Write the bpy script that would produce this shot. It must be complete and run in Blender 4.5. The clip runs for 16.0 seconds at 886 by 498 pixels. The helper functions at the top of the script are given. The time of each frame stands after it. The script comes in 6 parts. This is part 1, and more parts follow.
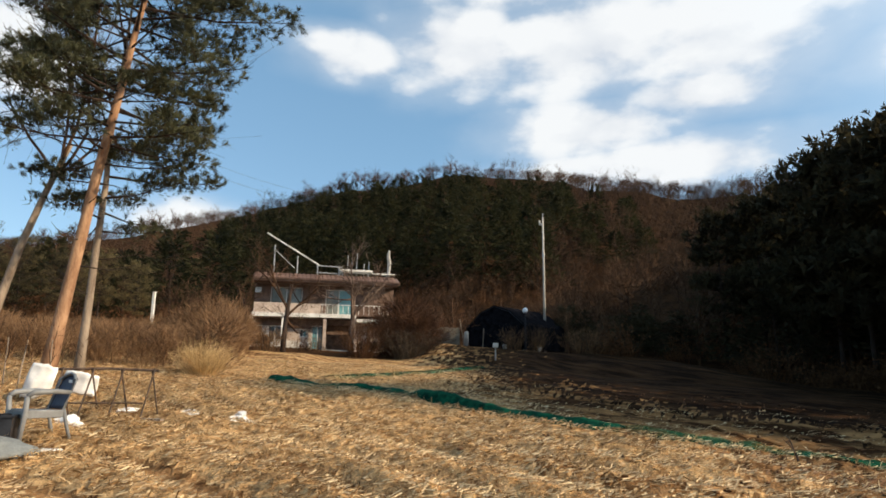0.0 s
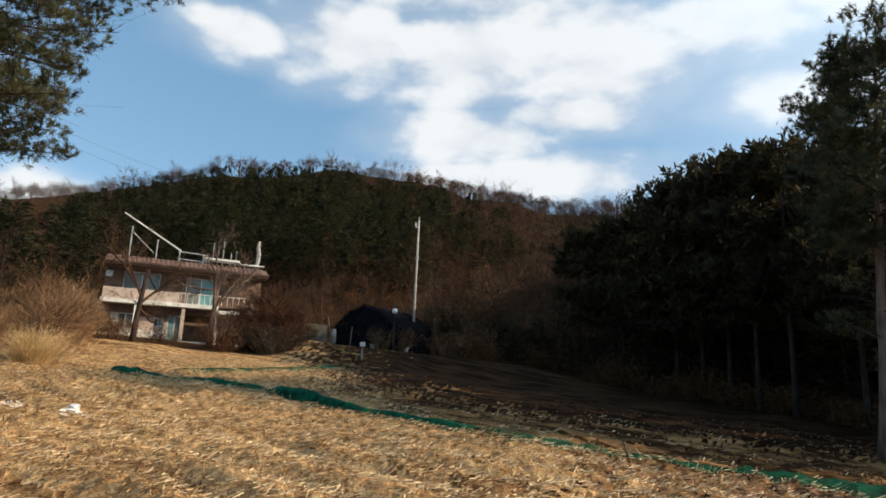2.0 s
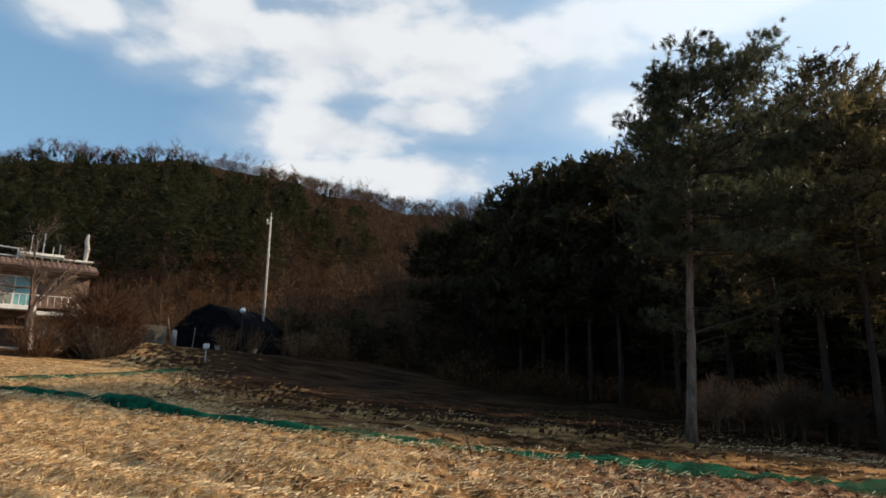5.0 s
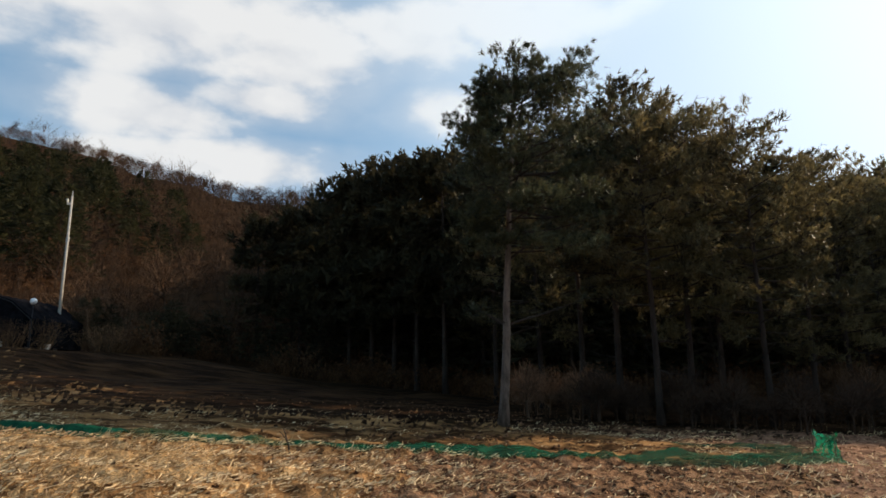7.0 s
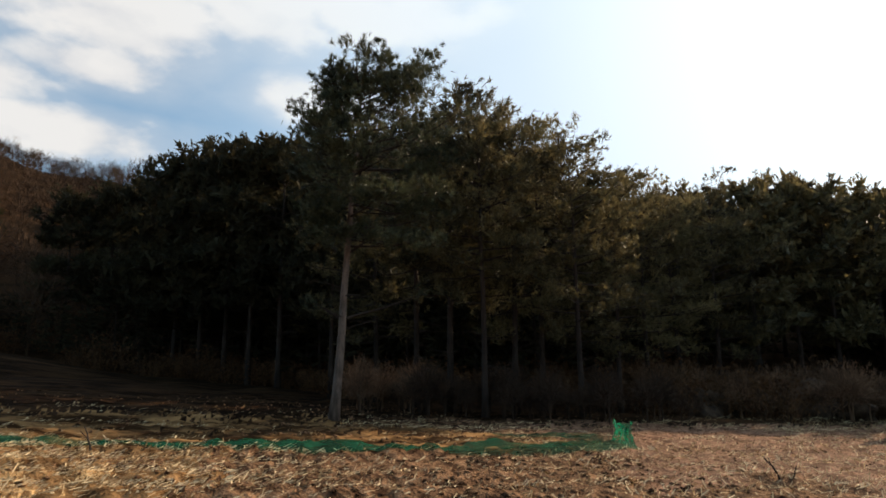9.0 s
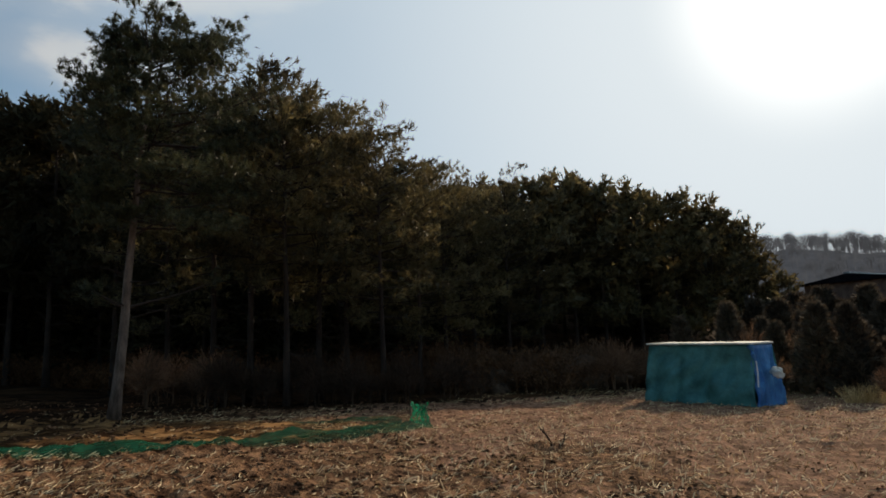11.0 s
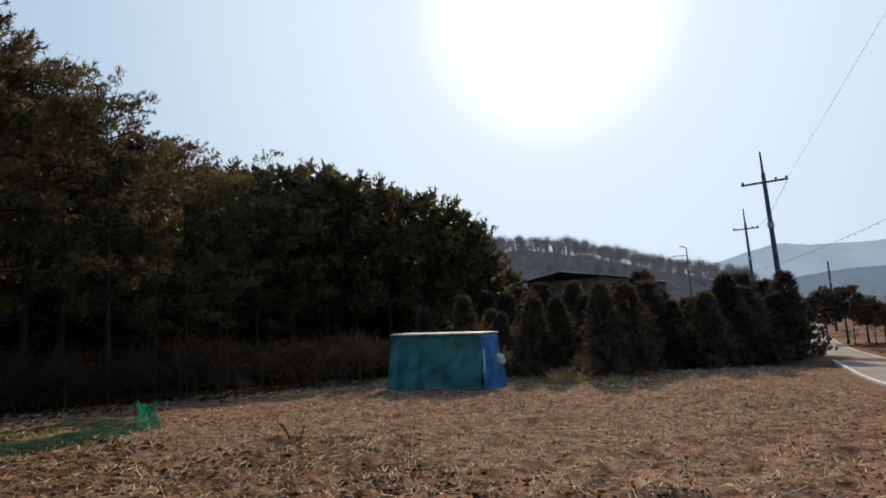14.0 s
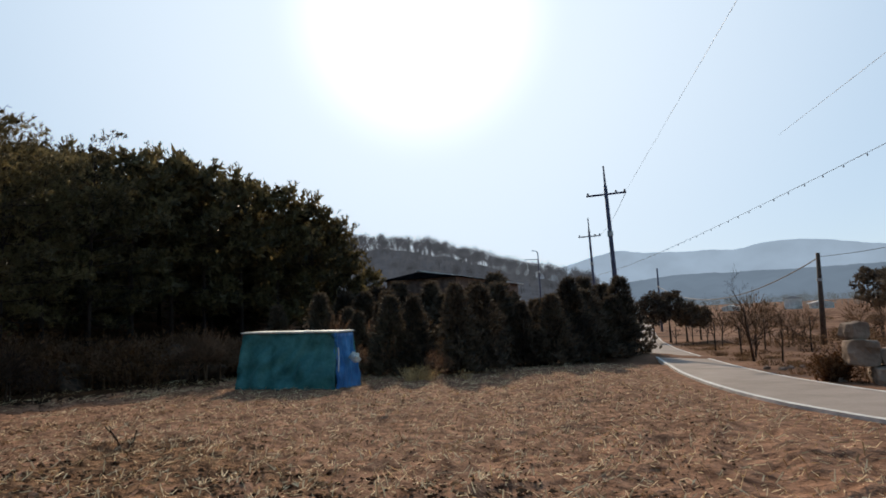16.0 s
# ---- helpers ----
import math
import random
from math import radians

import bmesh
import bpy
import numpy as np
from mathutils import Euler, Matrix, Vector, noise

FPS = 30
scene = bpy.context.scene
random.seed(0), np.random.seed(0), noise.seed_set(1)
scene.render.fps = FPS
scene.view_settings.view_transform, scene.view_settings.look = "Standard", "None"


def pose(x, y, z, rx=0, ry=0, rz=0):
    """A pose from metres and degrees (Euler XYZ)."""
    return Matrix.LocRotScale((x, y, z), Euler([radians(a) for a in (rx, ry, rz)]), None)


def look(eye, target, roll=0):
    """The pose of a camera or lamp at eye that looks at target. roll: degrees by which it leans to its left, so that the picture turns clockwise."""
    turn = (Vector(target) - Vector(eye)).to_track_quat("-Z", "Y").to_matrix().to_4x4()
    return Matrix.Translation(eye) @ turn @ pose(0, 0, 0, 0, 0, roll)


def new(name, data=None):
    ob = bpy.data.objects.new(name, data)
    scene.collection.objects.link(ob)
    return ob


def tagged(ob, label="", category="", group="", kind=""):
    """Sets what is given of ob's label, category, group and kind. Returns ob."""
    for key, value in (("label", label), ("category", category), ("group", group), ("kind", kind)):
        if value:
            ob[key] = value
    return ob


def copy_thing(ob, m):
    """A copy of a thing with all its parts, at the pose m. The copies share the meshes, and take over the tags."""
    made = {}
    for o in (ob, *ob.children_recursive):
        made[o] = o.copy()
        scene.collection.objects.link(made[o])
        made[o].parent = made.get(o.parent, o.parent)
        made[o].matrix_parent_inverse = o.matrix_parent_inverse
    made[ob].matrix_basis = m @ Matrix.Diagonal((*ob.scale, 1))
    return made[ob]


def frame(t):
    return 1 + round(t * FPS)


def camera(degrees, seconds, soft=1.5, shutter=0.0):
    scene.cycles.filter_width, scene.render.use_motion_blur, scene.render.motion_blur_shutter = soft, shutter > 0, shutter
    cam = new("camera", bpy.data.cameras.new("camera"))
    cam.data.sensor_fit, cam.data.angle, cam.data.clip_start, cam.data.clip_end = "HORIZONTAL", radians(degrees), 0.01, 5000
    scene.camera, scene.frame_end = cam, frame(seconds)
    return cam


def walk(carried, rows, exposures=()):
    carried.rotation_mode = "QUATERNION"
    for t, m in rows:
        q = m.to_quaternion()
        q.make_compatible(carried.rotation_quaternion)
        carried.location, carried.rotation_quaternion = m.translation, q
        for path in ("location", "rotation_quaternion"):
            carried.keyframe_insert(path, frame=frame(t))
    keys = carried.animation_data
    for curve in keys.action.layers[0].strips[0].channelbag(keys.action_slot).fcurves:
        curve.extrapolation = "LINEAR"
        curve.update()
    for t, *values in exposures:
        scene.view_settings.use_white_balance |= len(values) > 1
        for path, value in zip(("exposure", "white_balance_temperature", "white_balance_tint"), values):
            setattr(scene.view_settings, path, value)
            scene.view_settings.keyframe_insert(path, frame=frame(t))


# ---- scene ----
ROWS = [  # seconds, yaw, pitch, roll of a phone held at arm's length by somebody who turns on the spot
    (0.0, -0.08, 11.65, -0.37),
    (0.5, -1.85, 11.96, -0.42),
    (1.0, -7.11, 11.69, -1.39),
    (1.5, -10.63, 11.69, -2.31),
    (2.0, -12.03, 11.90, -2.22),
    (2.5, -13.21, 11.88, -2.12),
    (3.0, -14.50, 11.85, -1.91),
    (3.5, -16.71, 11.94, -1.54),
    (6.0, -30.51, 12.10, 0.26),
    (6.5, -34.00, 11.93, 0.70),
    (7.0, -40.31, 11.34, 0.98),
    (7.5, -42.58, 11.23, 0.76),
    (8.0, -46.25, 11.16, 0.67),
    (8.5, -50.48, 11.04, 0.51),
    (9.0, -54.85, 10.61, 0.73),
    (11.5, -75.66, 8.55, 2.80),
    (12.0, -78.78, 8.33, 2.81),
    (12.5, -82.14, 8.06, 3.17),
    (13.0, -86.32, 7.79, 3.29),
    (13.5, -90.39, 7.20, 3.16),
    (14.0, -94.25, 6.94, 3.29),
    (14.5, -97.55, 6.62, 2.83),
    (15.0, -100.99, 6.42, 2.58),
    (15.5, -104.29, 6.27, 2.73),
    (16.0, -107.01, 6.13, 2.76),
]
EYE, ARM = 1.55, 0.46
cam = camera(70.6, 16.0, soft=1.7)
EXPOSURES = [  # stops, white balance and tint, as the phone adjusts when it turns towards the sun
    (0.0, 0.1, 7000, 10), (3.5, 0.0, 6850, 9), (6.0, -0.06, 7050, 11), (7.5, -0.08, 7200, 11), (9.0, -0.06, 7400, 12), (11.5, -0.74, 7200, 11), (12.5, -0.70, 7050, 11), (13.0, -0.58, 6900, 11), (14.0, -0.55, 6650, 11), (16.0, -0.5, 6600, 11)]
walk(cam, [(t, pose(-math.sin(radians(yaw)) * ARM, math.cos(radians(yaw)) * ARM, EYE, 90 + pitch, roll, yaw)) for t, yaw, pitch, roll in ROWS], EXPOSURES)

# ---- sky and sun ----
SUN_AZ, SUN_EL = 106.0, 26.5  # azimuth is counted from +y towards +x


def way(az, el):
    a, e = radians(az), radians(el)
    return Vector((math.sin(a) * math.cos(e), math.cos(a) * math.cos(e), math.sin(e)))


def make_sun():
    lamp = bpy.data.lights.new("sun", "SUN")
    lamp.energy, lamp.angle, lamp.color = 5.2, radians(0.6), (1.0, 0.83, 0.62)
    ob = new("sun", lamp)
    ob.matrix_world = look(way(SUN_AZ, SUN_EL) * 100, (0, 0, 0))


def make_world():
    world = bpy.data.worlds.new("world")
    scene.world = world
    world.use_nodes = True
    nt = world.node_tree
    nt.nodes.clear()
    add, link = nt.nodes.new, nt.links.new

    def calc(op, a, b=None, c=None):
        n = add("ShaderNodeMath")
        n.operation = op
        for i, v in enumerate((a, b, c)):
            if v is None:
                continue
            if isinstance(v, (int, float)):
                n.inputs[i].default_value = v
            else:
                link(v, n.inputs[i])
        return n.outputs[0]

    sky = add("ShaderNodeTexSky")
    sky.sky_type, sky.sun_disc = "NISHITA", False
    sky.sun_elevation, sky.sun_rotation = radians(SUN_EL), radians(SUN_AZ)
    sky.air_density, sky.dust_density, sky.ozone_density = 1.0, 0.42, 2.0
    tc = add("ShaderNodeTexCoord")
    sep = add("ShaderNodeSeparateXYZ")
    link(tc.outputs["Generated"], sep.inputs[0])
    x, y, z = sep.outputs
    az = calc("MULTIPLY", calc("ARCTAN2", x, y), 57.2958)
    el = calc("MULTIPLY", calc("ARCSINE", z), 57.2958)
    # cumulus banks: azimuth, elevation, half width, half height
    banks = [(-9, 28.5, 6.5, 2.4), (2, 29.5, 9, 4.5), (14, 29, 13, 5.5), (27, 28, 11, 6.0), (12, 36, 22, 5),
             (14, 22.0, 10, 3.2), (20, 18.5, 14, 2.6), (-23, 13, 6, 1.9), (38, 30, 8, 4),
             (50, 32, 14, 4), (42, 24, 8, 2.5), (24, 24, 9, 2.5), (-40, 24, 12, 5)]
    field = None
    for a, e, wa, we in banks:
        da = calc("POWER", calc("ABSOLUTE", calc("DIVIDE", calc("SUBTRACT", az, a), wa)), 2.0)
        de = calc("POWER", calc("ABSOLUTE", calc("DIVIDE", calc("SUBTRACT", el, e), we)), 2.0)
        v = calc("SUBTRACT", 1.0, calc("SQRT", calc("ADD", da, de)))
        field = v if field is None else calc("MAXIMUM", field, v)
    stretch = add("ShaderNodeMapping")
    stretch.inputs["Scale"].default_value = (1, 1, 1.9)
    link(tc.outputs["Generated"], stretch.inputs[0])
    puff = add("ShaderNodeTexNoise")
    puff.inputs["Scale"].default_value, puff.inputs["Detail"].default_value, puff.inputs["Roughness"].default_value = 7.0, 7.0, 0.52
    link(stretch.outputs[0], puff.inputs["Vector"])
    # rounded heads of the cumulus
    heads = add("ShaderNodeTexVoronoi")
    heads.feature, heads.inputs["Scale"].default_value, heads.inputs["Smoothness"].default_value = "SMOOTH_F1", 15.0, 0.35
    bent = add("ShaderNodeVectorMath")
    bent.operation = "MULTIPLY_ADD"
    link(puff.outputs["Color"], bent.inputs[0])
    bent.inputs[1].default_value = (0.10, 0.10, 0.10)
    link(stretch.outputs[0], bent.inputs[2])
    link(bent.outputs[0], heads.inputs["Vector"])
    lumps = calc("ADD", calc("MULTIPLY", calc("SUBTRACT", puff.outputs[0], 0.5), 1.9), calc("MULTIPLY", calc("SUBTRACT", 0.42, heads.outputs["Distance"]), 0.4))
    body = calc("ADD", field, lumps)
    ramp = add("ShaderNodeMapRange")
    ramp.interpolation_type = "SMOOTHSTEP"
    ramp.inputs[1].default_value, ramp.inputs[2].default_value = -0.16, 0.62
    link(body, ramp.inputs[0])
    # thick parts are a little grey, thin rims white
    core = add("ShaderNodeMapRange")
    core.inputs[1].default_value, core.inputs[2].default_value = 0.12, -0.42
    link(lumps, core.inputs[0])
    tint = add("ShaderNodeMix")
    tint.data_type = "RGBA"
    tint.inputs[6].default_value, tint.inputs[7].default_value = (5.8, 6.15, 6.6, 1), (4.5, 4.95, 5.65, 1)
    link(core.outputs[0], tint.inputs[0])
    mix = add("ShaderNodeMix")
    mix.data_type = "RGBA"
    # a thin veil between the heads
    veil = add("ShaderNodeMapRange")
    veil.interpolation_type = "SMOOTHSTEP"
    veil.inputs[1].default_value, veil.inputs[2].default_value, veil.inputs[4].default_value = -0.55, 0.8, 0.5
    link(calc("ADD", field, calc("MULTIPLY", lumps, 0.45)), veil.inputs[0])
    link(calc("MAXIMUM", calc("MULTIPLY", ramp.outputs[0], 0.94), veil.outputs[0]), mix.inputs[0])
    pale = add("ShaderNodeMix")
    pale.data_type = "RGBA"
    pale.inputs[0].default_value, pale.inputs[7].default_value = 0.30, (1.7, 4.2, 6.8, 1)
    link(sky.outputs[0], pale.inputs[6])
    # thin winter haze that brightens towards the sun
    toward = add("ShaderNodeVectorMath")
    toward.operation = "DOT_PRODUCT"
    link(tc.outputs["Generated"], toward.inputs[0])
    toward.inputs[1].default_value = way(SUN_AZ, SUN_EL)
    glare = add("ShaderNodeMapRange")
    glare.interpolation_type = "SMOOTHSTEP"
    glare.inputs[1].default_value, glare.inputs[2].default_value, glare.inputs[4].default_value = 0.28, 0.92, 0.86
    link(toward.outputs["Value"], glare.inputs[0])
    haze = add("ShaderNodeMix")
    haze.data_type = "RGBA"
    haze.inputs[7].default_value = (5.65, 7.1, 8.6, 1)
    link(glare.outputs[0], haze.inputs[0])
    link(mix.outputs[2], haze.inputs[6])
    # wide whitening round the sun, then its blaze
    halo = add("ShaderNodeMapRange")
    halo.inputs[1].default_value, halo.inputs[2].default_value = 0.78, 0.992
    link(toward.outputs["Value"], halo.inputs[0])
    whiten = add("ShaderNodeMix")
    whiten.data_type = "RGBA"
    whiten.inputs[7].default_value = (7.8, 9.0, 10.2, 1)
    link(calc("POWER", halo.outputs[0], 1.5), whiten.inputs[0])
    link(haze.outputs[2], whiten.inputs[6])
    blaze = add("ShaderNodeMapRange")
    blaze.inputs[1].default_value, blaze.inputs[2].default_value = 0.972, 1.0
    link(toward.outputs["Value"], blaze.inputs[0])
    round_sun = add("ShaderNodeMix")
    round_sun.data_type = "RGBA"
    round_sun.inputs[7].default_value = (15.5, 16.2, 16.8, 1)
    link(calc("POWER", blaze.outputs[0], 2.5), round_sun.inputs[0])
    link(whiten.outputs[2], round_sun.inputs[6])
    link(pale.outputs[2], mix.inputs[6])
    link(tint.outputs[2], mix.inputs[7])
    bg = add("ShaderNodeBackground")
    bg.inputs[1].default_value = 0.15
    link(round_sun.outputs[2], bg.inputs[0])
    out = add("ShaderNodeOutputWorld")
    link(bg.outputs[0], out.inputs[0])


make_sun()
make_world()


# ---- materials ----
def material(name, dark, light, scale=4.0, rough=0.85, bump=0.2, fine=6.0, vary=0.0, island=0.0, metal=0.0, through_light=0.0, stretch=(1, 1, 1), spec=0.3, ends=(0.2, 0.85), deep=0.03, turn=0.0):
    """Two scales of noise between a dark and a light colour, fine relief, and a shift from object to object or piece to piece."""
    m = bpy.data.materials.new(name)
    m.use_nodes = True
    nt = m.node_tree
    add, link = nt.nodes.new, nt.links.new
    b = nt.nodes["Principled BSDF"]
    b.inputs["Roughness"].default_value, b.inputs["Metallic"].default_value = rough, metal
    b.inputs["Specular IOR Level"].default_value = spec
    tc = add("ShaderNodeTexCoord")
    mp = add("ShaderNodeMapping")
    mp.inputs["Scale"].default_value = stretch
    if turn:
        mp.vector_type = "TEXTURE"
        mp.inputs["Scale"].default_value = [1 / k for k in stretch]
        mp.inputs["Rotation"].default_value = (0, 0, radians(turn))
    link(tc.outputs["Object"], mp.inputs[0])
    n1, n2 = add("ShaderNodeTexNoise"), add("ShaderNodeTexNoise")
    n1.inputs["Scale"].default_value, n1.inputs["Detail"].default_value = scale, 4
    n2.inputs["Scale"].default_value, n2.inputs["Detail"].default_value = scale * fine, 3
    link(mp.outputs[0], n1.inputs["Vector"]), link(mp.outputs[0], n2.inputs["Vector"])
    s = add("ShaderNodeMath")
    s.operation = "MULTIPLY_ADD"
    link(n2.outputs[0], s.inputs[0])
    s.inputs[1].default_value = 0.55
    h = add("ShaderNodeMath")
    h.operation = "MULTIPLY_ADD"
    link(n1.outputs[0], h.inputs[0])
    h.inputs[1].default_value, h.inputs[2].default_value = 1.7, -0.62
    link(h.outputs[0], s.inputs[2])
    fac = s.outputs[0]
    for amount, node, socket in ((vary, "ShaderNodeObjectInfo", "Random"), (island, "ShaderNodeNewGeometry", "Random Per Island")):
        if amount:
            g, k = add(node), add("ShaderNodeMath")
            k.operation = "MULTIPLY_ADD"
            link(g.outputs[socket], k.inputs[0])
            k.inputs[1].default_value = amount
            o = add("ShaderNodeMath")
            o.operation = "SUBTRACT"
            link(fac, o.inputs[0])
            o.inputs[1].default_value = amount / 2
            link(o.outputs[0], k.inputs[2])
            fac = k.outputs[0]
    ramp = add("ShaderNodeValToRGB")
    ramp.color_ramp.elements[0].position, ramp.color_ramp.elements[1].position = ends
    ramp.color_ramp.elements[0].color, ramp.color_ramp.elements[1].color = (*dark, 1), (*light, 1)
    link(fac, ramp.inputs[0])
    link(ramp.outputs[0], b.inputs["Base Color"])
    if bump:
        bp = add("ShaderNodeBump")
        bp.inputs["Strength"].default_value, bp.inputs["Distance"].default_value = bump, deep
        link(s.outputs[0], bp.inputs["Height"])
        link(bp.outputs[0], b.inputs["Normal"])
    if through_light:
        tr = add("ShaderNodeBsdfTranslucent")
        link(ramp.outputs[0], tr.inputs[0])
        mx = add("ShaderNodeMixShader")
        mx.inputs[0].default_value = through_light
        link(b.outputs[0], mx.inputs[1]), link(tr.outputs[0], mx.inputs[2])
        link(mx.outputs[0], nt.nodes["Material Output"].inputs[0])
    return m


M_NEEDLE = material("pine_needles", (0.011, 0.015, 0.008), (0.135, 0.138, 0.066), 2.2, 0.5, 0, vary=0.2, island=0.22, through_light=0.32)
# the next two are sunlit and shaded copies of the needle colour
M_NEEDLE_SUNLIT = material("sunlit_pine_needles", (0.038, 0.032, 0.016), (0.25, 0.197, 0.09), 1.1, 0.5, 0, vary=0.25, island=0.25, through_light=0.5)
M_NEEDLE_SHADED = material("shaded_pine_needles", (0.018, 0.016, 0.010), (0.078, 0.066, 0.034), 0.5, 0.7, 0, island=0.2, through_light=0.4, spec=0.1)
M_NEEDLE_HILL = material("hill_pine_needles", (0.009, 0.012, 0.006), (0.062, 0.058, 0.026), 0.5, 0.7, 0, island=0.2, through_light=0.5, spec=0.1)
M_BARK_RED = material("red_pine_bark", (0.20, 0.10, 0.055), (0.48, 0.29, 0.17), 5, 0.9, 0.8, stretch=(1, 1, 0.35))
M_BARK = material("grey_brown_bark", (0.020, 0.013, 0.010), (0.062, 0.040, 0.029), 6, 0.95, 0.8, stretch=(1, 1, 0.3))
M_BARK_PALE = material("pale_bark", (0.16, 0.12, 0.09), (0.36, 0.29, 0.22), 6, 0.95, 0.5, stretch=(1, 1, 0.3))
M_BARK_GREY = material("grey_pine_bark", (0.065, 0.044, 0.033), (0.22, 0.155, 0.12), 6, 0.95, 0.8, stretch=(1, 1, 0.3))
M_TWIG = material("bare_twigs", (0.028, 0.014, 0.0075), (0.095, 0.05, 0.026), 2, 0.95, 0, island=0.5)
M_TWIG_HILL = material("hill_twigs", (0.026, 0.0125, 0.0065), (0.115, 0.062, 0.031), 0.15, 0.95, 0, island=0.5)
M_SCRUB = material("dry_scrub", (0.085, 0.046, 0.024), (0.32, 0.185, 0.092), 1.0, 0.95, 0, island=0.6, through_light=0.2)
M_THICKET = material("thicket_twigs", (0.085, 0.047, 0.025), (0.30, 0.178, 0.095), 0.6, 0.95, 0, island=0.6, through_light=0.1)
M_DEADLEAF = material("dead_leaves", (0.06, 0.028, 0.012), (0.19, 0.09, 0.038), 1.5, 0.9, 0, island=0.6, through_light=0.25)
# brush colour deepened for the shade inside the wood
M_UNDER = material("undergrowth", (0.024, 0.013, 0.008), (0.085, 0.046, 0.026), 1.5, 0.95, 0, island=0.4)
# lighter copy of the dead-leaf brush, for sun patches and flare
M_EDGE = material("edge_brush", (0.10, 0.055, 0.032), (0.30, 0.17, 0.10), 1.5, 0.9, 0, island=0.6, through_light=0.3)
M_STRAW = material("straw", (0.27, 0.158, 0.068), (0.94, 0.70, 0.40), 0.7, 0.8, 0, island=1.0, through_light=0.15)
M_REED = material("dry_reed", (0.40, 0.27, 0.12), (0.80, 0.58, 0.30), 1.5, 0.8, 0, island=0.5, through_light=0.45)


# ---- mesh helpers ----
class Mesh:
    """Collects vertices and faces."""

    def __init__(self):
        self.v, self.f, self.n = [], [], 0

    def add(self, verts, faces):
        verts = np.asarray(verts, float).reshape(-1, 3)
        self.v.append(verts)
        self.f += [tuple(i + self.n for i in f) for f in faces]
        self.n += len(verts)
        return self

    def box(self, x0, y0, z0, x1, y1, z1):
        c = [(x0, y0, z0), (x1, y0, z0), (x1, y1, z0), (x0, y1, z0), (x0, y0, z1), (x1, y0, z1), (x1, y1, z1), (x0, y1, z1)]
        return self.add(c, [(3, 2, 1, 0), (4, 5, 6, 7), (0, 1, 5, 4), (1, 2, 6, 5), (2, 3, 7, 6), (3, 0, 4, 7)])

    def tube(self, pts, radii, sides=6, cap=True):
        pts = [Vector(p) for p in pts]
        ring = []
        for i, p in enumerate(pts):
            d = (pts[min(i + 1, len(pts) - 1)] - pts[max(i - 1, 0)]).normalized()
            a = d.orthogonal() if abs(d.z) < 0.99 else Vector((1, 0, 0))
            a = (Vector((0, 0, 1)).cross(d) if abs(d.z) < 0.95 else a - d * a.dot(d)).normalized()
            b = d.cross(a)
            r = radii[i] if isinstance(radii, (list, tuple)) else radii
            ring += [p + (a * math.cos(2 * math.pi * k / sides) + b * math.sin(2 * math.pi * k / sides)) * r for k in range(sides)]
        f = []
        for i in range(len(pts) - 1):
            for k in range(sides):
                j = (k + 1) % sides
                f.append((i * sides + k, i * sides + j, (i + 1) * sides + j, (i + 1) * sides + k))
        if cap:
            f += [tuple(range(sides))[::-1], tuple((len(pts) - 1) * sides + k for k in range(sides))]
        return self.add([tuple(p) for p in ring], f)

    def data(self, name):
        me = bpy.data.meshes.new(name)
        me.from_pydata(np.concatenate(self.v).tolist() if self.v else [], [], self.f)
        return me


def quick_mesh(name, verts, tris):
    """A mesh of many triangles from numpy arrays."""
    me = bpy.data.meshes.new(name)
    me.vertices.add(len(verts))
    me.vertices.foreach_set("co", np.ascontiguousarray(verts, dtype=np.float32).ravel())
    me.loops.add(len(tris) * 3)
    me.loops.foreach_set("vertex_index", np.ascontiguousarray(tris, dtype=np.int32).ravel())
    me.polygons.add(len(tris))
    me.polygons.foreach_set("loop_start", np.arange(0, len(tris) * 3, 3, dtype=np.int32))
    me.update(calc_edges=True)
    return me


def part(name, mesh, mat, parent=None, label="", smooth=False, kind=""):
    me = mesh.data(name) if isinstance(mesh, Mesh) else mesh
    if mat is not None and not me.materials:
        me.materials.append(mat)
    if smooth:
        me.polygons.foreach_set("use_smooth", [True] * len(me.polygons))
    ob = new(name, me)
    if parent is not None:
        ob.parent = parent
    return tagged(ob, label, kind=kind)


def thing(name, m, label, category, group="", kind=""):
    ob = new(name)
    ob.empty_display_size = 0.2
    ob.matrix_world = m
    return tagged(ob, label, category, group, kind)


def bevel(ob, width=0.01, segments=2):
    mod = ob.modifiers.new("bevel", "BEVEL")
    mod.width, mod.segments, mod.limit_method = width, segments, "ANGLE"
    return ob


# ---- the lie of the land ----
AZ_KNOT = np.array([-180, -110, -70, -35, -19, -9, 1, 11, 20, 27, 36, 47, 57, 72, 86, 97, 104, 180.0])
FOOT = np.array([80, 80, 60, 46, 62, 64, 58, 56, 52, 50, 46, 40, 34, 32, 34, 42, 60, 80.0])
RIDGE = np.array([200, 200, 160, 160, 170, 165, 160, 155, 140, 130, 110, 95, 85, 80, 80, 90, 120, 200.0])
HIGH = np.array([2, 3, 16, 28, 42.5, 52.5, 54.5, 49.5, 40.3, 36.2, 29, 27, 25, 13, 9, 5, 0, -2.0])


def soft(u, w=4.0):
    return w * np.log1p(np.exp(np.clip(u / w, -30, 30)))


def plane_z(x, y):
    u = np.clip(y - 0.9 * x, -110, 75)
    return 0.065 * (soft(u) - soft(0 * u)) - 0.022 * (soft(-u) - soft(0 * u))


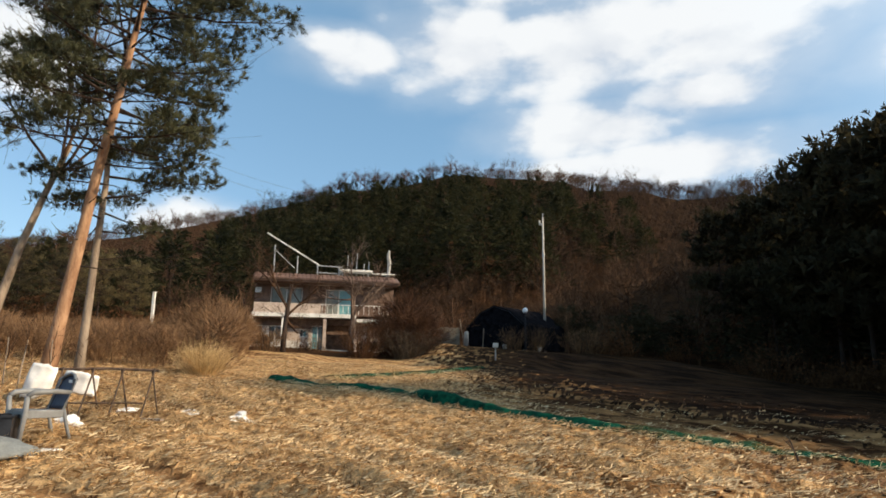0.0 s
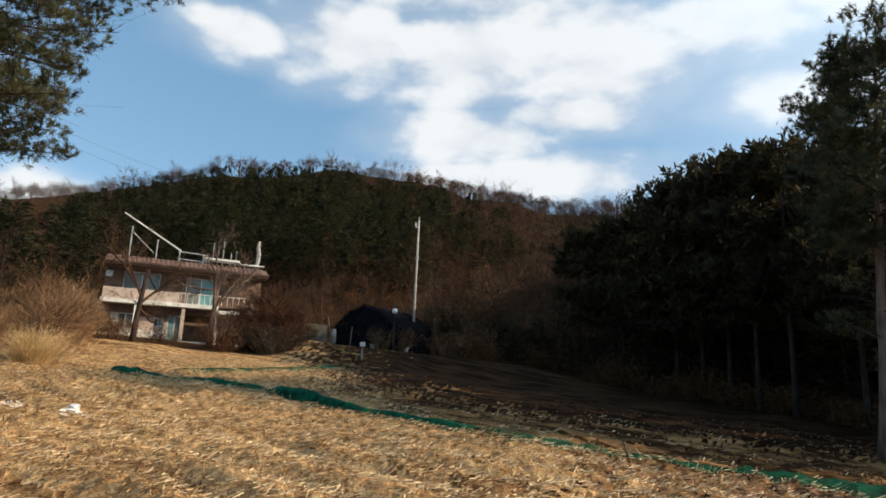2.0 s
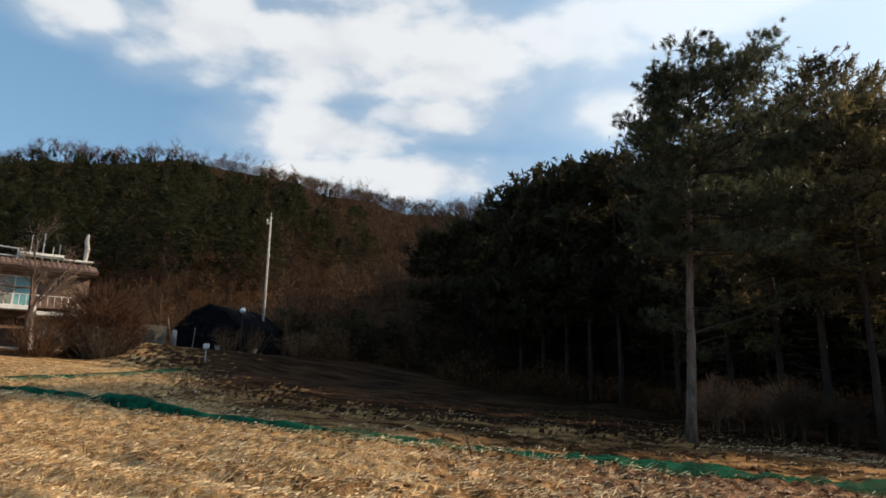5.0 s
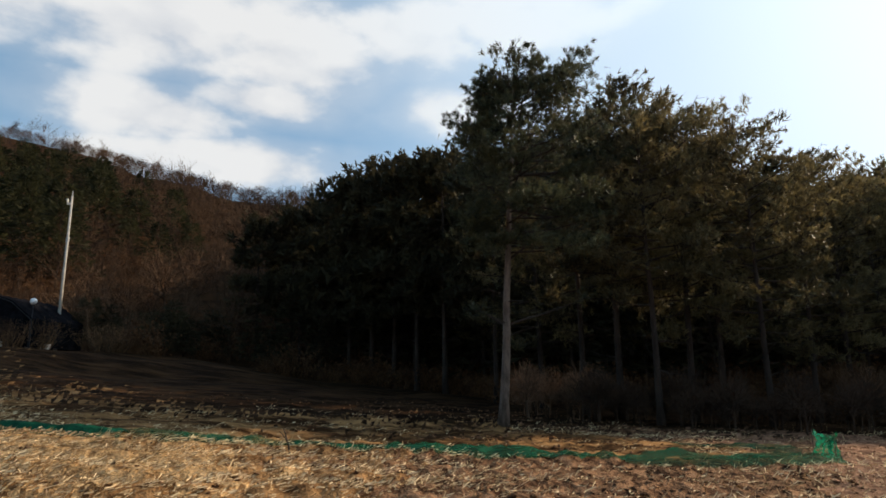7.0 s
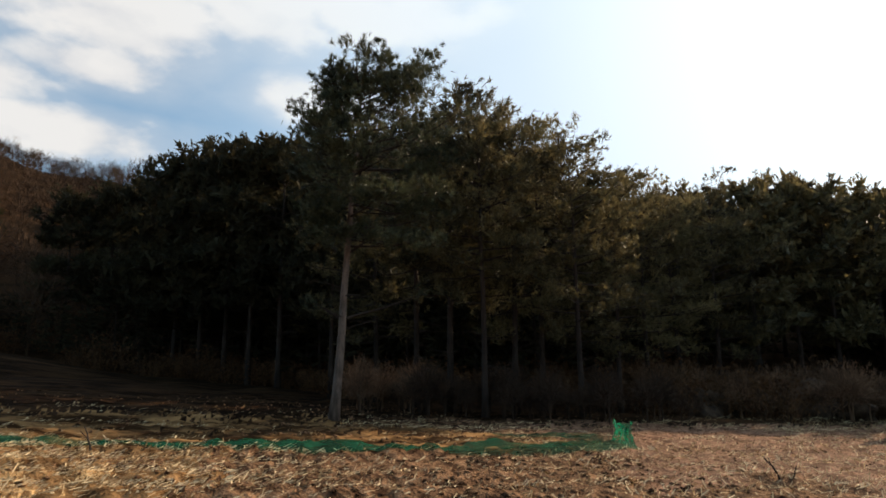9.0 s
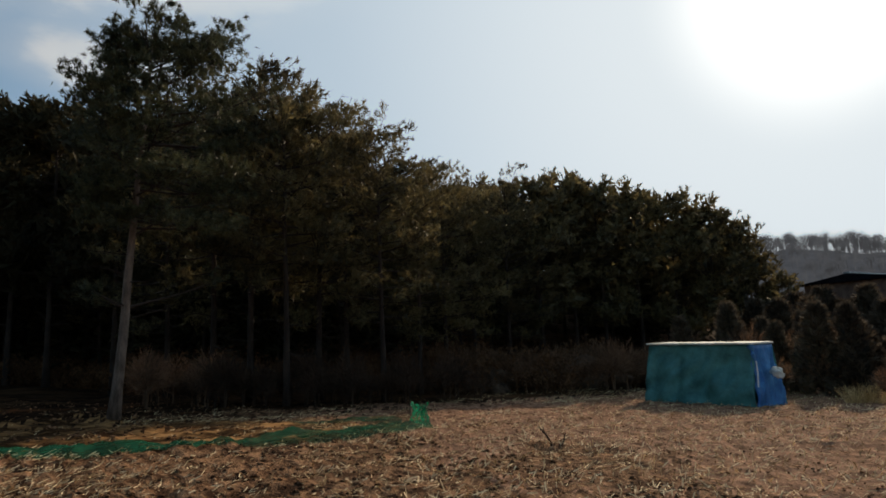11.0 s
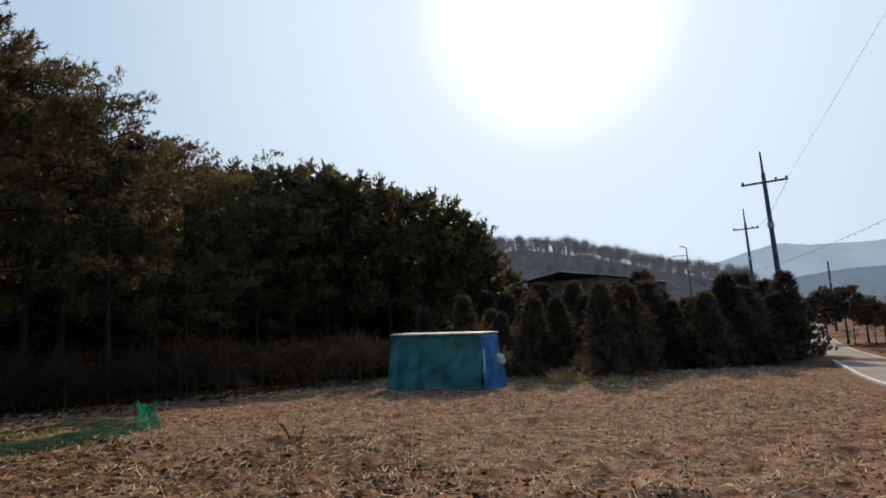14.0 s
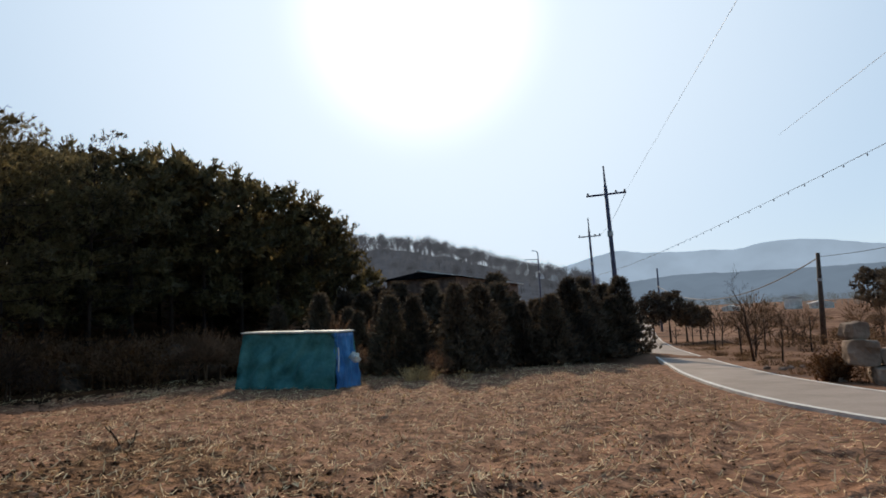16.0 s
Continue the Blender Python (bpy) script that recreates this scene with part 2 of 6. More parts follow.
def ground_z(x, y):
    """Height of the field, its bank and the hills round it."""
    x, y = np.asarray(x, float), np.asarray(y, float)
    r, az = np.hypot(x, y), np.degrees(np.arctan2(x, y))
    z = plane_z(x, y)
    foot, ridge, high = (np.interp(az, AZ_KNOT, k) for k in (FOOT, RIDGE, HIGH))
    s = np.clip((r - foot) / (ridge - foot), 0, 1)
    back = np.clip((r - ridge) / 180, 0, 1)
    lift = np.maximum(high - plane_z(np.sin(np.radians(az)) * ridge, np.cos(np.radians(az)) * ridge), 0)
    z = z + lift * (s ** 1.15) * (1 - 0.8 * back * back * (3 - 2 * back))
    # the terrace under the tunnel and the pole
    step = np.clip((r - 37) / 6, 0, 1)
    z = z + 1.0 * step * step * (3 - 2 * step) * np.clip((az + 4) / 4, 0, 1) * np.clip((30 - az) / 12, 0, 1)
    return z


def grain(x, y, size, seed=0):
    """Smooth random height between -1 and 1, with lumps of about that size."""
    u, v = np.asarray(x, float) / size, np.asarray(y, float) / size
    i, j = np.floor(u), np.floor(v)
    a, b = u - i, v - j
    a, b = a * a * (3 - 2 * a), b * b * (3 - 2 * b)

    def at(p, q):
        h = np.sin(p * 127.1 + q * 311.7 + seed * 74.7) * 43758.5453
        return 2 * (h - np.floor(h)) - 1

    return (at(i, j) * (1 - a) + at(i + 1, j) * a) * (1 - b) + (at(i, j + 1) * (1 - a) + at(i + 1, j + 1) * a) * b


def gz(x, y):
    return float(ground_z(x, y))


def polar(az, r):
    return math.sin(radians(az)) * r, math.cos(radians(az)) * r


# ---- ground ----
ROAD_X = [-60, -10, 0, 6, 10, 13, 17.5, 24.5, 38, 110, 180]
ROAD_Y = [-8, -10.0, -10.6, -11.0, -11.55, -12.65, -14.75, -18.9, -27.2, -75.4, -120]


def road_y(x):
    """Middle line of the lane."""
    return sum(np.interp(np.asarray(x, float) + d, ROAD_X, ROAD_Y) for d in (-2.4, -1.2, 0, 1.2, 2.4)) / 5


def road_side(x, y):
    """Signed distance across the lane (0 on its middle line, above 0 on the tilled side)."""
    s = (road_y(x + 0.5) - road_y(x - 0.5))
    return (y - road_y(x)) / np.sqrt(1 + s * s)


# corners of the netting's line on the field
NET_LINE = [(-4.9, 18.8), (-2.9, 18.3), (-1.4, 17.7), (-0.3, 15.9), (2.2, 13.4), (4.2, 11.9), (6.0, 10.9), (7.6, 9.9), (9.7, 8.1), (12.3, 6.3), (14.6, 5.2)]


def past_net(x, y):
    """How far a spot lies beyond the line of the netting, on the wood's side."""
    net = np.interp(x, [p[0] for p in NET_LINE], [p[1] for p in NET_LINE])
    return np.where(np.asarray(x) < 14.6, (y - net) * 0.8, 0.571 * x + 0.819 * y - 12.6)


def row_wave(x, y):
    """Height of the windrows and ridges, -1 to 1, along the net."""
    across = x * 0.55 + y * 0.835
    return np.sin((across + 0.22 * np.sin(x * 0.9 + 1.7 * np.sin(y * 0.35)) + 0.2 * grain(x, y, 1.3, 3)) * 2 * np.pi / 1.15)


def furrow(x, y):
    """Low ridges of the tilled field, along the net, with clods and tracks."""
    r = np.hypot(x, y)
    near = np.clip((36 - r) / 10, 0, 1) * np.clip((r - 1) / 3, 0, 1)
    road = np.clip((np.abs(road_side(x, y)) - 2.2) / 1.5, 0, 1)
    ridge = 0.15 * (1 - 0.75 * np.clip((x - 0.75 * y - 2) / 5, 0, 1)) * row_wave(x, y) * (0.6 + 0.4 * grain(x, y, 3.0, 1))
    lumps = (0.05 * grain(x, y, 0.6, 5) + 0.13 * np.abs(grain(x, y, 0.34, 6)) + 0.08 * np.abs(grain(x, y, 0.17, 7)) - 0.06) * (0.42 + 0.78 * np.clip((x - 0.75 * y + 5) / 5, 0, 1))
    bank = 0.18 * grain(x, y, 2.6, 8) * np.clip((r - 26) / 6, 0, 1) * np.clip((52 - r) / 6, 0, 1)
    rough = 0.6 - 0.25 * np.clip((x - 0.75 * y - 2) / 6, 0, 1)
    # the heaped row that half hides the netting
    off = y - np.interp(x, [p[0] for p in NET_LINE], [p[1] for p in NET_LINE]) + 0.62
    heap = (0.055 + 0.06 * grain(x, y, 0.5, 9)) * np.exp(-(off / 0.27) ** 2) * np.clip((x + 3.5) / 2, 0, 1) * np.clip((11.5 - x) / 3, 0, 1)
    # broken plough lines on the tilled side
    tilled = np.clip((x - 0.75 * y - 3) / 4, 0, 1)
    line = np.clip(np.sin((x + 0.35 * grain(x, y, 1.7, 31)) * 2 * np.pi / 1.25), 0, 1) ** 3 * np.clip(grain(x, y * 0.5, 1.3, 32) + 0.25, 0, 1)
    return (ridge + lumps * rough + 0.07 * line * tilled) * near * road + bank + heap


M_SOIL = material("straw_field", (0.20, 0.105, 0.045), (0.72, 0.455, 0.215), 6.0, 0.95, 1.0, fine=6, ends=(0.22, 0.80), deep=0.06, spec=0.04)
# bare furrow soil, darkened further to carry the shadows in the hollows
M_ROW = material("furrow_soil", (0.062, 0.028, 0.011), (0.40, 0.22, 0.098), 4.0, 0.95, 1.0, fine=7, deep=0.05, spec=0.04)
M_CLOD = material("dark_cloddy_soil", (0.055, 0.026, 0.014), (0.31, 0.168, 0.092), 5.0, 0.95, 1.0, fine=5, ends=(0.33, 0.78), deep=0.08, spec=0.04)
M_TILTH = material("tilled_soil", (0.095, 0.046, 0.028), (0.37, 0.203, 0.126), 4.0, 0.95, 1.0, fine=6, ends=(0.2, 0.82), deep=0.06, spec=0.04)
# near-black plot soil: the wood's cast shade is put into this colour
M_PLOT_SHADE = material("shaded_plot_soil", (0.014, 0.0065, 0.003), (0.074, 0.036, 0.016), 1.2, 0.95, 1.0, fine=7, stretch=(0.35, 1.5, 1), ends=(0.36, 0.85), deep=0.12, turn=-33, spec=0.04)
M_PLOT = material("turned_plot_soil", (0.034, 0.0155, 0.006), (0.36, 0.19, 0.078), 1.5, 0.95, 1.0, fine=5, stretch=(0.35, 1.6, 1), ends=(0.36, 0.80), deep=0.12, turn=-33, spec=0.04)
# wood-floor litter; its dark tone also carries the shade under the trees
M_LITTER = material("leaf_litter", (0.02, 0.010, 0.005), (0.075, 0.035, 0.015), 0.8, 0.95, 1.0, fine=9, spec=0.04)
M_MEADOW = material("dry_meadow", (0.105, 0.053, 0.033), (0.28, 0.15, 0.092), 0.25, 0.95, 0.8, fine=20, spec=0.04)


def make_ground():
    azs = np.concatenate([np.arange(-48, 152, 0.36), np.arange(152, 312, 5.0)])
    rs = [0.0]
    r = 1.2
    while r < 4800:
        rs.append(r)
        r *= 1.0145 if r < 26 else 1.0135 if r < 55 else 1.03 if 190 < r < 320 else 1.09
    rs = np.array(rs)
    A, R = np.meshgrid(np.radians(azs), rs)
    X, Y = np.sin(A) * R, np.cos(A) * R
    Z = ground_z(X, Y) + furrow(X, Y)
    n, k = len(rs), len(azs)
    v = np.stack([X, Y, Z], -1).reshape(-1, 3)
    i = np.arange(n - 1)[:, None] * k
    j = np.arange(k)[None, :]
    a, b = i + j, i + (j + 1) % k
    c, d = b + k, a + k
    tris = np.concatenate([np.stack([a, d, c], -1).reshape(-1, 3), np.stack([a, c, b], -1).reshape(-1, 3)])
    tris = tris[(tris[:, 0] >= k) | (tris[:, 1] >= k) & (tris[:, 2] >= k)]
    me = quick_mesh("ground", v, tris)
    ob = part("ground", me, M_SOIL, None, smooth=True)
    for m in (M_TILTH, M_LITTER, M_MEADOW, M_PLOT_SHADE, M_PLOT, M_ROW, M_CLOD):
        me.materials.append(m)
    mid = v[tris].mean(1)
    x, y = mid[:, 0], mid[:, 1]
    rr, az = np.hypot(x, y), np.degrees(np.arctan2(x, y))
    ragged = 1.4 * grain(x, y, 1.7, 21) + 0.8 * grain(x, y, 0.5, 22) + 0.25 * np.random.default_rng(4).normal(size=len(x))
    ragged = ragged * np.clip((36 - rr) / 10, 0.12, 1)
    slant = x - 0.75 * y
    soil = np.where(slant + ragged * 1.8 > 0, 7, 0)
    soil = np.where((slant + ragged * 3.0 > 9.5) | (y + ragged < -1.5), 1, soil)
    soil = np.where((soil == 0) & ((row_wave(x, y) + 0.4 * ragged < -0.25) | (slant + ragged * 1.8 > -3.0)), 6, soil)
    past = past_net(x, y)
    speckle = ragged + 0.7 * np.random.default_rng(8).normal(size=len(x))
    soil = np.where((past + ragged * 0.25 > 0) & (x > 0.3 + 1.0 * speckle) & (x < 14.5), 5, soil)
    # from here on the dark soil colour stands in for the wood's shadow
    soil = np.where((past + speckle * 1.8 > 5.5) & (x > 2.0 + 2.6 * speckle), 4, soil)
    foot = np.interp(az, AZ_KNOT, FOOT)
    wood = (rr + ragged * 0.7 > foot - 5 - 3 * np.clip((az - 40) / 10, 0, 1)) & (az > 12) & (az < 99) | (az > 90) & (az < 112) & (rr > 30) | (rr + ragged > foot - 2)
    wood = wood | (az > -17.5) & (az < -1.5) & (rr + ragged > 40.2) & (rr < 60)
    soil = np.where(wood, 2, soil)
    soil = np.where((az > 99) & (rr > 30) | (az < -60) & (rr > 30) | (road_side(x, y) < -1.5) | (az > 99) & (rr > 200), 3, soil)
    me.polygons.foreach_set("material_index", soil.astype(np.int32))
    tagged(ob, "tilled field with straw litter running up into wooded hills", "ground", kind="structure")


make_ground()


# ---- trees ----
rng = np.random.default_rng(7)


def blades(centres, axes, count, length, width, spread, gen, blunt=False):
    """Thin triangles that fan out from each centre round its axis. Returns vertices and triangles."""
    n = len(centres)
    ax = np.repeat(axes, count, 0)
    rnd = gen.normal(size=(n * count, 3))
    d = ax + rnd * spread
    d /= np.linalg.norm(d, axis=1, keepdims=True) + 1e-9
    side = np.cross(d, gen.normal(size=(n * count, 3)))
    side /= np.linalg.norm(side, axis=1, keepdims=True) + 1e-9
    c = np.repeat(centres, count, 0)
    ln = length * gen.uniform(0.65, 1.2, (n * count, 1))
    near, far = (c + d * ln, c) if blunt else (c, c + d * ln)
    v = np.stack([near - side * width / 2, near + side * width / 2, far], 1).reshape(-1, 3)
    return v, np.arange(len(v)).reshape(-1, 3)


def curve_points(start, direction, length, steps, gen, bend=0.15, lift=0.0):
    p, d = np.array(start, float), np.array(direction, float)
    d /= np.linalg.norm(d)
    out = [p.copy()]
    for _ in range(steps):
        d = d + gen.normal(size=3) * bend
        d[2] += lift
        d /= np.linalg.norm(d)
        p = p + d * length / steps
        out.append(p.copy())
    return np.array(out)


def brushes(centres, axes, shoot, needle, width, count, gen):
    """Bottle-brush tufts: needles that stand out all round a short shoot. Returns vertices and triangles."""
    n = len(centres) * count
    ax = np.repeat(axes, count, 0)
    base = np.repeat(centres, count, 0) + ax * (shoot * gen.uniform(0, 1, (n, 1)) ** 0.8)
    rnd = gen.normal(size=(n, 3))
    rnd -= ax * (rnd * ax).sum(1, keepdims=True)
    rnd /= np.linalg.norm(rnd, axis=1, keepdims=True) + 1e-9
    d = ax * gen.uniform(0.25, 1.2, (n, 1)) + rnd * 0.75
    d /= np.linalg.norm(d, axis=1, keepdims=True)
    side = np.cross(d, gen.normal(size=(n, 3)))
    side /= np.linalg.norm(side, axis=1, keepdims=True) + 1e-9
    mid = base + d * 0.35 * needle
    v = np.stack([mid - side * width / 2, mid + side * width / 2, base + d * needle * gen.uniform(0.75, 1.15, (n, 1))], 1).reshape(-1, 3)
    # the dense heart of each brush: three lozenges that cross along the shoot
    m = len(centres) * 3
    ax, c = np.repeat(axes, 3, 0), np.repeat(centres, 3, 0)
    side = gen.normal(size=(m, 3))
    side -= ax * (side * ax).sum(1, keepdims=True)
    side *= needle * gen.uniform(0.15, 0.26, (m, 1)) / (np.linalg.norm(side, axis=1, keepdims=True) + 1e-9)
    ln = (shoot + needle * 0.3) * gen.uniform(0.8, 1.1, (m, 1))
    low, high, waist = c - ax * needle * 0.2, c + ax * ln, c + ax * ln * gen.uniform(0.6, 0.9, (m, 1))
    core = np.stack([low, waist - side, high, low, high, waist + side], 1).reshape(-1, 3)
    v = np.concatenate([v, core])
    return v, np.arange(len(v)).reshape(-1, 3)


def pine_meshes(seed, height, bare, spread, limbs, trunk_r, lean=(0, 0), tuft=(0.22, 0.14, 0.026, 22), twigs=5, cluster=5, side=None, dead=6, dome=0.8, gap=0.0, rise=0.75, forks=(), filler=(0.30, 0.12, 4), pads=-1.0):
    """Trunk, branchwork and a crown of needle brushes at the ends of twigs along each limb.
    bare: share of the trunk below the crown; dome: how blunt the top is; side: direction and strength of a lopsided crown; gap: limbs left out low down;
    rise: how steeply the upper limbs climb; forks: height share, direction, length and climb of single bare limbs;
    pads: the higher, the more the needles draw together into pads with gaps between them."""
    gen = np.random.default_rng(seed)
    wood, branch = Mesh(), Mesh()
    steps = 12
    t = np.linspace(0, 1, steps + 1)
    wob = np.cumsum(gen.normal(size=(steps + 1, 2)) * 0.012 * height / 3, 0) * t[:, None]
    px = np.stack([lean[0] * t * height + wob[:, 0], lean[1] * t * height + wob[:, 1], t * height], 1)
    rad = trunk_r * (1 - t) ** 0.8 * (1 + 0.35 * np.exp(-t * 30)) + 0.012
    wood.tube(px, list(rad), 10)

    def on_trunk(s):
        return np.array([np.interp(s, t, px[:, k]) for k in range(3)])

    up = np.array([0, 0, 1.0])
    centres, axes = [], []

    def sprig(c, out):
        """A cluster of brushes round a twig's end, turned up and outwards."""
        if noise.noise(Vector((c[0] * 0.75 + seed, c[1] * 0.75, c[2] * 1.25))) < pads:
            return
        n = max(1, round(cluster * gen.uniform(0.6, 1.4)))
        o = gen.normal(size=(n, 3)) * np.array([0.17, 0.17, 0.08])
        a = out * 0.55 + up * 0.75 + gen.normal(size=(n, 3)) * 0.42 + o
        centres.append(c + o), axes.append(a / np.linalg.norm(a, axis=1, keepdims=True))

    for i in range(limbs):
        q = ((i + gen.uniform(0, 1)) / limbs) ** 0.9
        a = i * 2.399 + gen.uniform(-0.5, 0.5)
        if gen.uniform() < gap * (1 - q):
            continue
        full = spread * math.sin(math.pi * (0.16 + 0.79 * q)) ** dome
        if side is not None:
            full *= 1 + side[1] * math.cos(a - side[0]) * (1 - 0.6 * q)
        reach = full * gen.uniform(0.62, 1.12)
        foot = on_trunk(bare + (1 - bare) * q * 0.95)
        out = np.array([math.cos(a), math.sin(a), 0])
        climb = rise * (q ** 1.3) - 0.12 * (1 - q) + gen.normal(0, 0.10)
        p1, p2 = foot + out * reach * 0.5 + up * reach * climb * 0.42, foot + out * reach + up * reach * (climb + 0.08)
        branch.tube([foot, p1, p2], [0.010 + 0.011 * reach, 0.007 + 0.006 * reach, 0.007], 4, cap=False)
        k = max(2, int(twigs * (0.55 + 0.45 * reach / spread)))
        for j in range(k):
            w = 0.34 + 0.66 * (j + gen.uniform(0.2, 0.8)) / k
            b = foot + (p1 - foot) * w * 2 if w < 0.5 else p1 + (p2 - p1) * (w * 2 - 1)
            turn = a + (1 if j % 2 else -1) * gen.uniform(0.5, 1.15)
            d = np.array([math.cos(turn), math.sin(turn), gen.uniform(-0.05, 0.35)])
            e = b + d * (0.26 * reach * (1.25 - w) + 0.18)
            branch.tube([b, e], [0.010, 0.005], 3, cap=False)
            sprig(e, d)
            if w < 0.85:
                sprig((b + e) / 2 + up * 0.06, d)
        sprig(p2, out)
    for s in np.linspace(0.90, 1.0, 5):
        sprig(on_trunk(s), up)
    for i in range(dead):
        s = gen.uniform(bare * 0.45, bare)
        a = gen.uniform(0, 6.28)
        pts = curve_points(on_trunk(s), (math.cos(a), math.sin(a), gen.uniform(-0.1, 0.4)), gen.uniform(0.5, 1.6), 4, gen, 0.15, 0)
        branch.tube(pts, [0.022, 0.016, 0.012, 0.008, 0.004], 4, cap=False)
    for s, a, ln, lift in forks:
        pts = curve_points(on_trunk(s), (math.cos(a), math.sin(a), lift), ln, 5, gen, 0.06, 0.02)
        branch.tube(pts, [0.045, 0.036, 0.03, 0.024, 0.018, 0.008], 5, cap=False)
        sprig(pts[-1], np.array([math.cos(a), math.sin(a), 0]))
    v, f = brushes(np.concatenate(centres), np.concatenate(axes), *tuft, gen)
    # older, shorter needles packed behind the tufts
    hearts = np.array([c.mean(0) for c in centres])
    axis = np.array([a.mean(0) for a in axes])
    n = max(3, int(filler[2]))
    hearts = np.repeat(hearts, n, 0) + gen.normal(size=(len(hearts) * n, 3)) * np.array([0.17, 0.17, 0.10]) - np.repeat(axis, n, 0) * 0.12
    v2, f2 = blades(hearts, np.repeat(axis, n, 0) * 0.6, 2, filler[0], filler[1], 0.8, gen)
    return wood, branch, np.concatenate([v, v2]), np.concatenate([f, f2 + len(v)])


def pine(name, m, label, group="", mats=None, **shape):
    wood, limbs, v, f = pine_meshes(**shape)
    tree = thing(name, m, label, "tree", group)
    part("trunk", wood, mats[0] if mats else M_BARK, tree, smooth=True)
    part("branchwork", limbs, M_BARK, tree, kind="stuff")
    part("crown", quick_mesh("crown", v, f), mats[1] if mats else M_NEEDLE, tree)
    return tree


def bare_meshes(seed, height, trunk_r, spread=0.9, levels=4, split=4, fork=0.3, lean=(0, 0), sides=5, tail=0.004):
    """A leafless tree: a trunk that forks again and again."""
    gen = np.random.default_rng(seed)
    trunk, crown = Mesh(), Mesh()

    def grow(start, d, length, r, level):
        steps = 4 if level < 2 else 2
        pts = curve_points(start, d, length, steps, gen, 0.12 if level else 0.05, 0.02)
        (trunk if level == 0 else crown).tube(pts, list(np.linspace(r, r * 0.55 if level < levels else tail, steps + 1)), sides if level < 2 else 3, cap=level == 0)
        if level >= levels:
            return
        for k in range(split):
            w = gen.uniform(fork if level == 0 else 0.3, 1.0)
            base = np.array([np.interp(w * steps, range(steps + 1), pts[:, c]) for c in range(3)])
            d2 = (pts[-1] - pts[0]) / length
            a = gen.normal(size=3)
            nd = d2 * 0.75 + a * spread * 0.55 + np.array([0, 0, 0.15])
            grow(base, nd, length * gen.uniform(0.45, 0.75), r * (1 - 0.45 * w) * 0.6, level + 1)

    grow((0, 0, 0), (lean[0], lean[1], 1), height * 0.55, trunk_r, 0)
    return trunk, crown


def bare_tree(name, m, label, group="", mats=None, category="tree", **shape):
    trunk, crown = bare_meshes(**shape)
    tree = thing(name, m, label, category, group)
    part("trunk", trunk, mats[0] if mats else M_BARK, tree, smooth=True)
    part("crown", crown, mats[1] if mats else M_TWIG, tree)
    return tree


def mesh_arrays(mesh):
    """Vertices and triangles of a collected mesh."""
    v = np.concatenate(mesh.v)
    tris = []
    for f in mesh.f:
        for k in range(1, len(f) - 1):
            tris.append((f[0], f[k], f[k + 1]))
    return v, np.array(tris)


def scatter(name, protos, places, mat, label, category, gen, sizes=(0.8, 1.25)):
    """Many copies of a few shapes in one mesh, for what nobody could count."""
    vs, fs, n = [], [], 0
    for x, y, *size in places:
        v, f = protos[gen.integers(len(protos))]
        a, s = gen.uniform(0, 6.28), size[0] if size else gen.uniform(*sizes)
        ca, sa = math.cos(a) * s, math.sin(a) * s
        w = np.stack([v[:, 0] * ca - v[:, 1] * sa + x, v[:, 0] * sa + v[:, 1] * ca + y, v[:, 2] * s + gz(x, y) - 0.05], 1)
        vs.append(w), fs.append(f + n)
        n += len(v)
    return tagged(part(name, quick_mesh(name, np.concatenate(vs), np.concatenate(fs)), mat), label, category, kind="stuff")


def far_pine(seed, whorls=10, arms=6, broad=3.0):
    """Crown of a pine that is only seen from afar: tiers of ragged sprays that droop a little, each tier a flat shelf."""
    g = np.random.default_rng(seed)
    h = g.uniform(7.5, 9.5)
    c, ax = [], []
    for i in range(whorls):
        q = (i + g.uniform(0, 0.5)) / whorls
        turn = g.uniform(0, 6.28)
        for k in range(arms):
            a = turn + (k + g.uniform(-0.3, 0.3)) * 6.283 / arms
            full = (broad * (1 - q) ** 0.75 + 0.25) * g.uniform(0.65, 1.1)
            for w in (0.4, 0.7, 1.0):
                rad = full * w
                c.append((math.cos(a) * rad, math.sin(a) * rad, h * (0.22 + 0.78 * q) - 0.10 * rad + g.normal(0, 0.07)))
                ax.append((math.cos(a), math.sin(a), 0.12))
    return blades(np.array(c), np.array(ax), 6, 0.85, 0.16, 0.36, g, blunt=True)


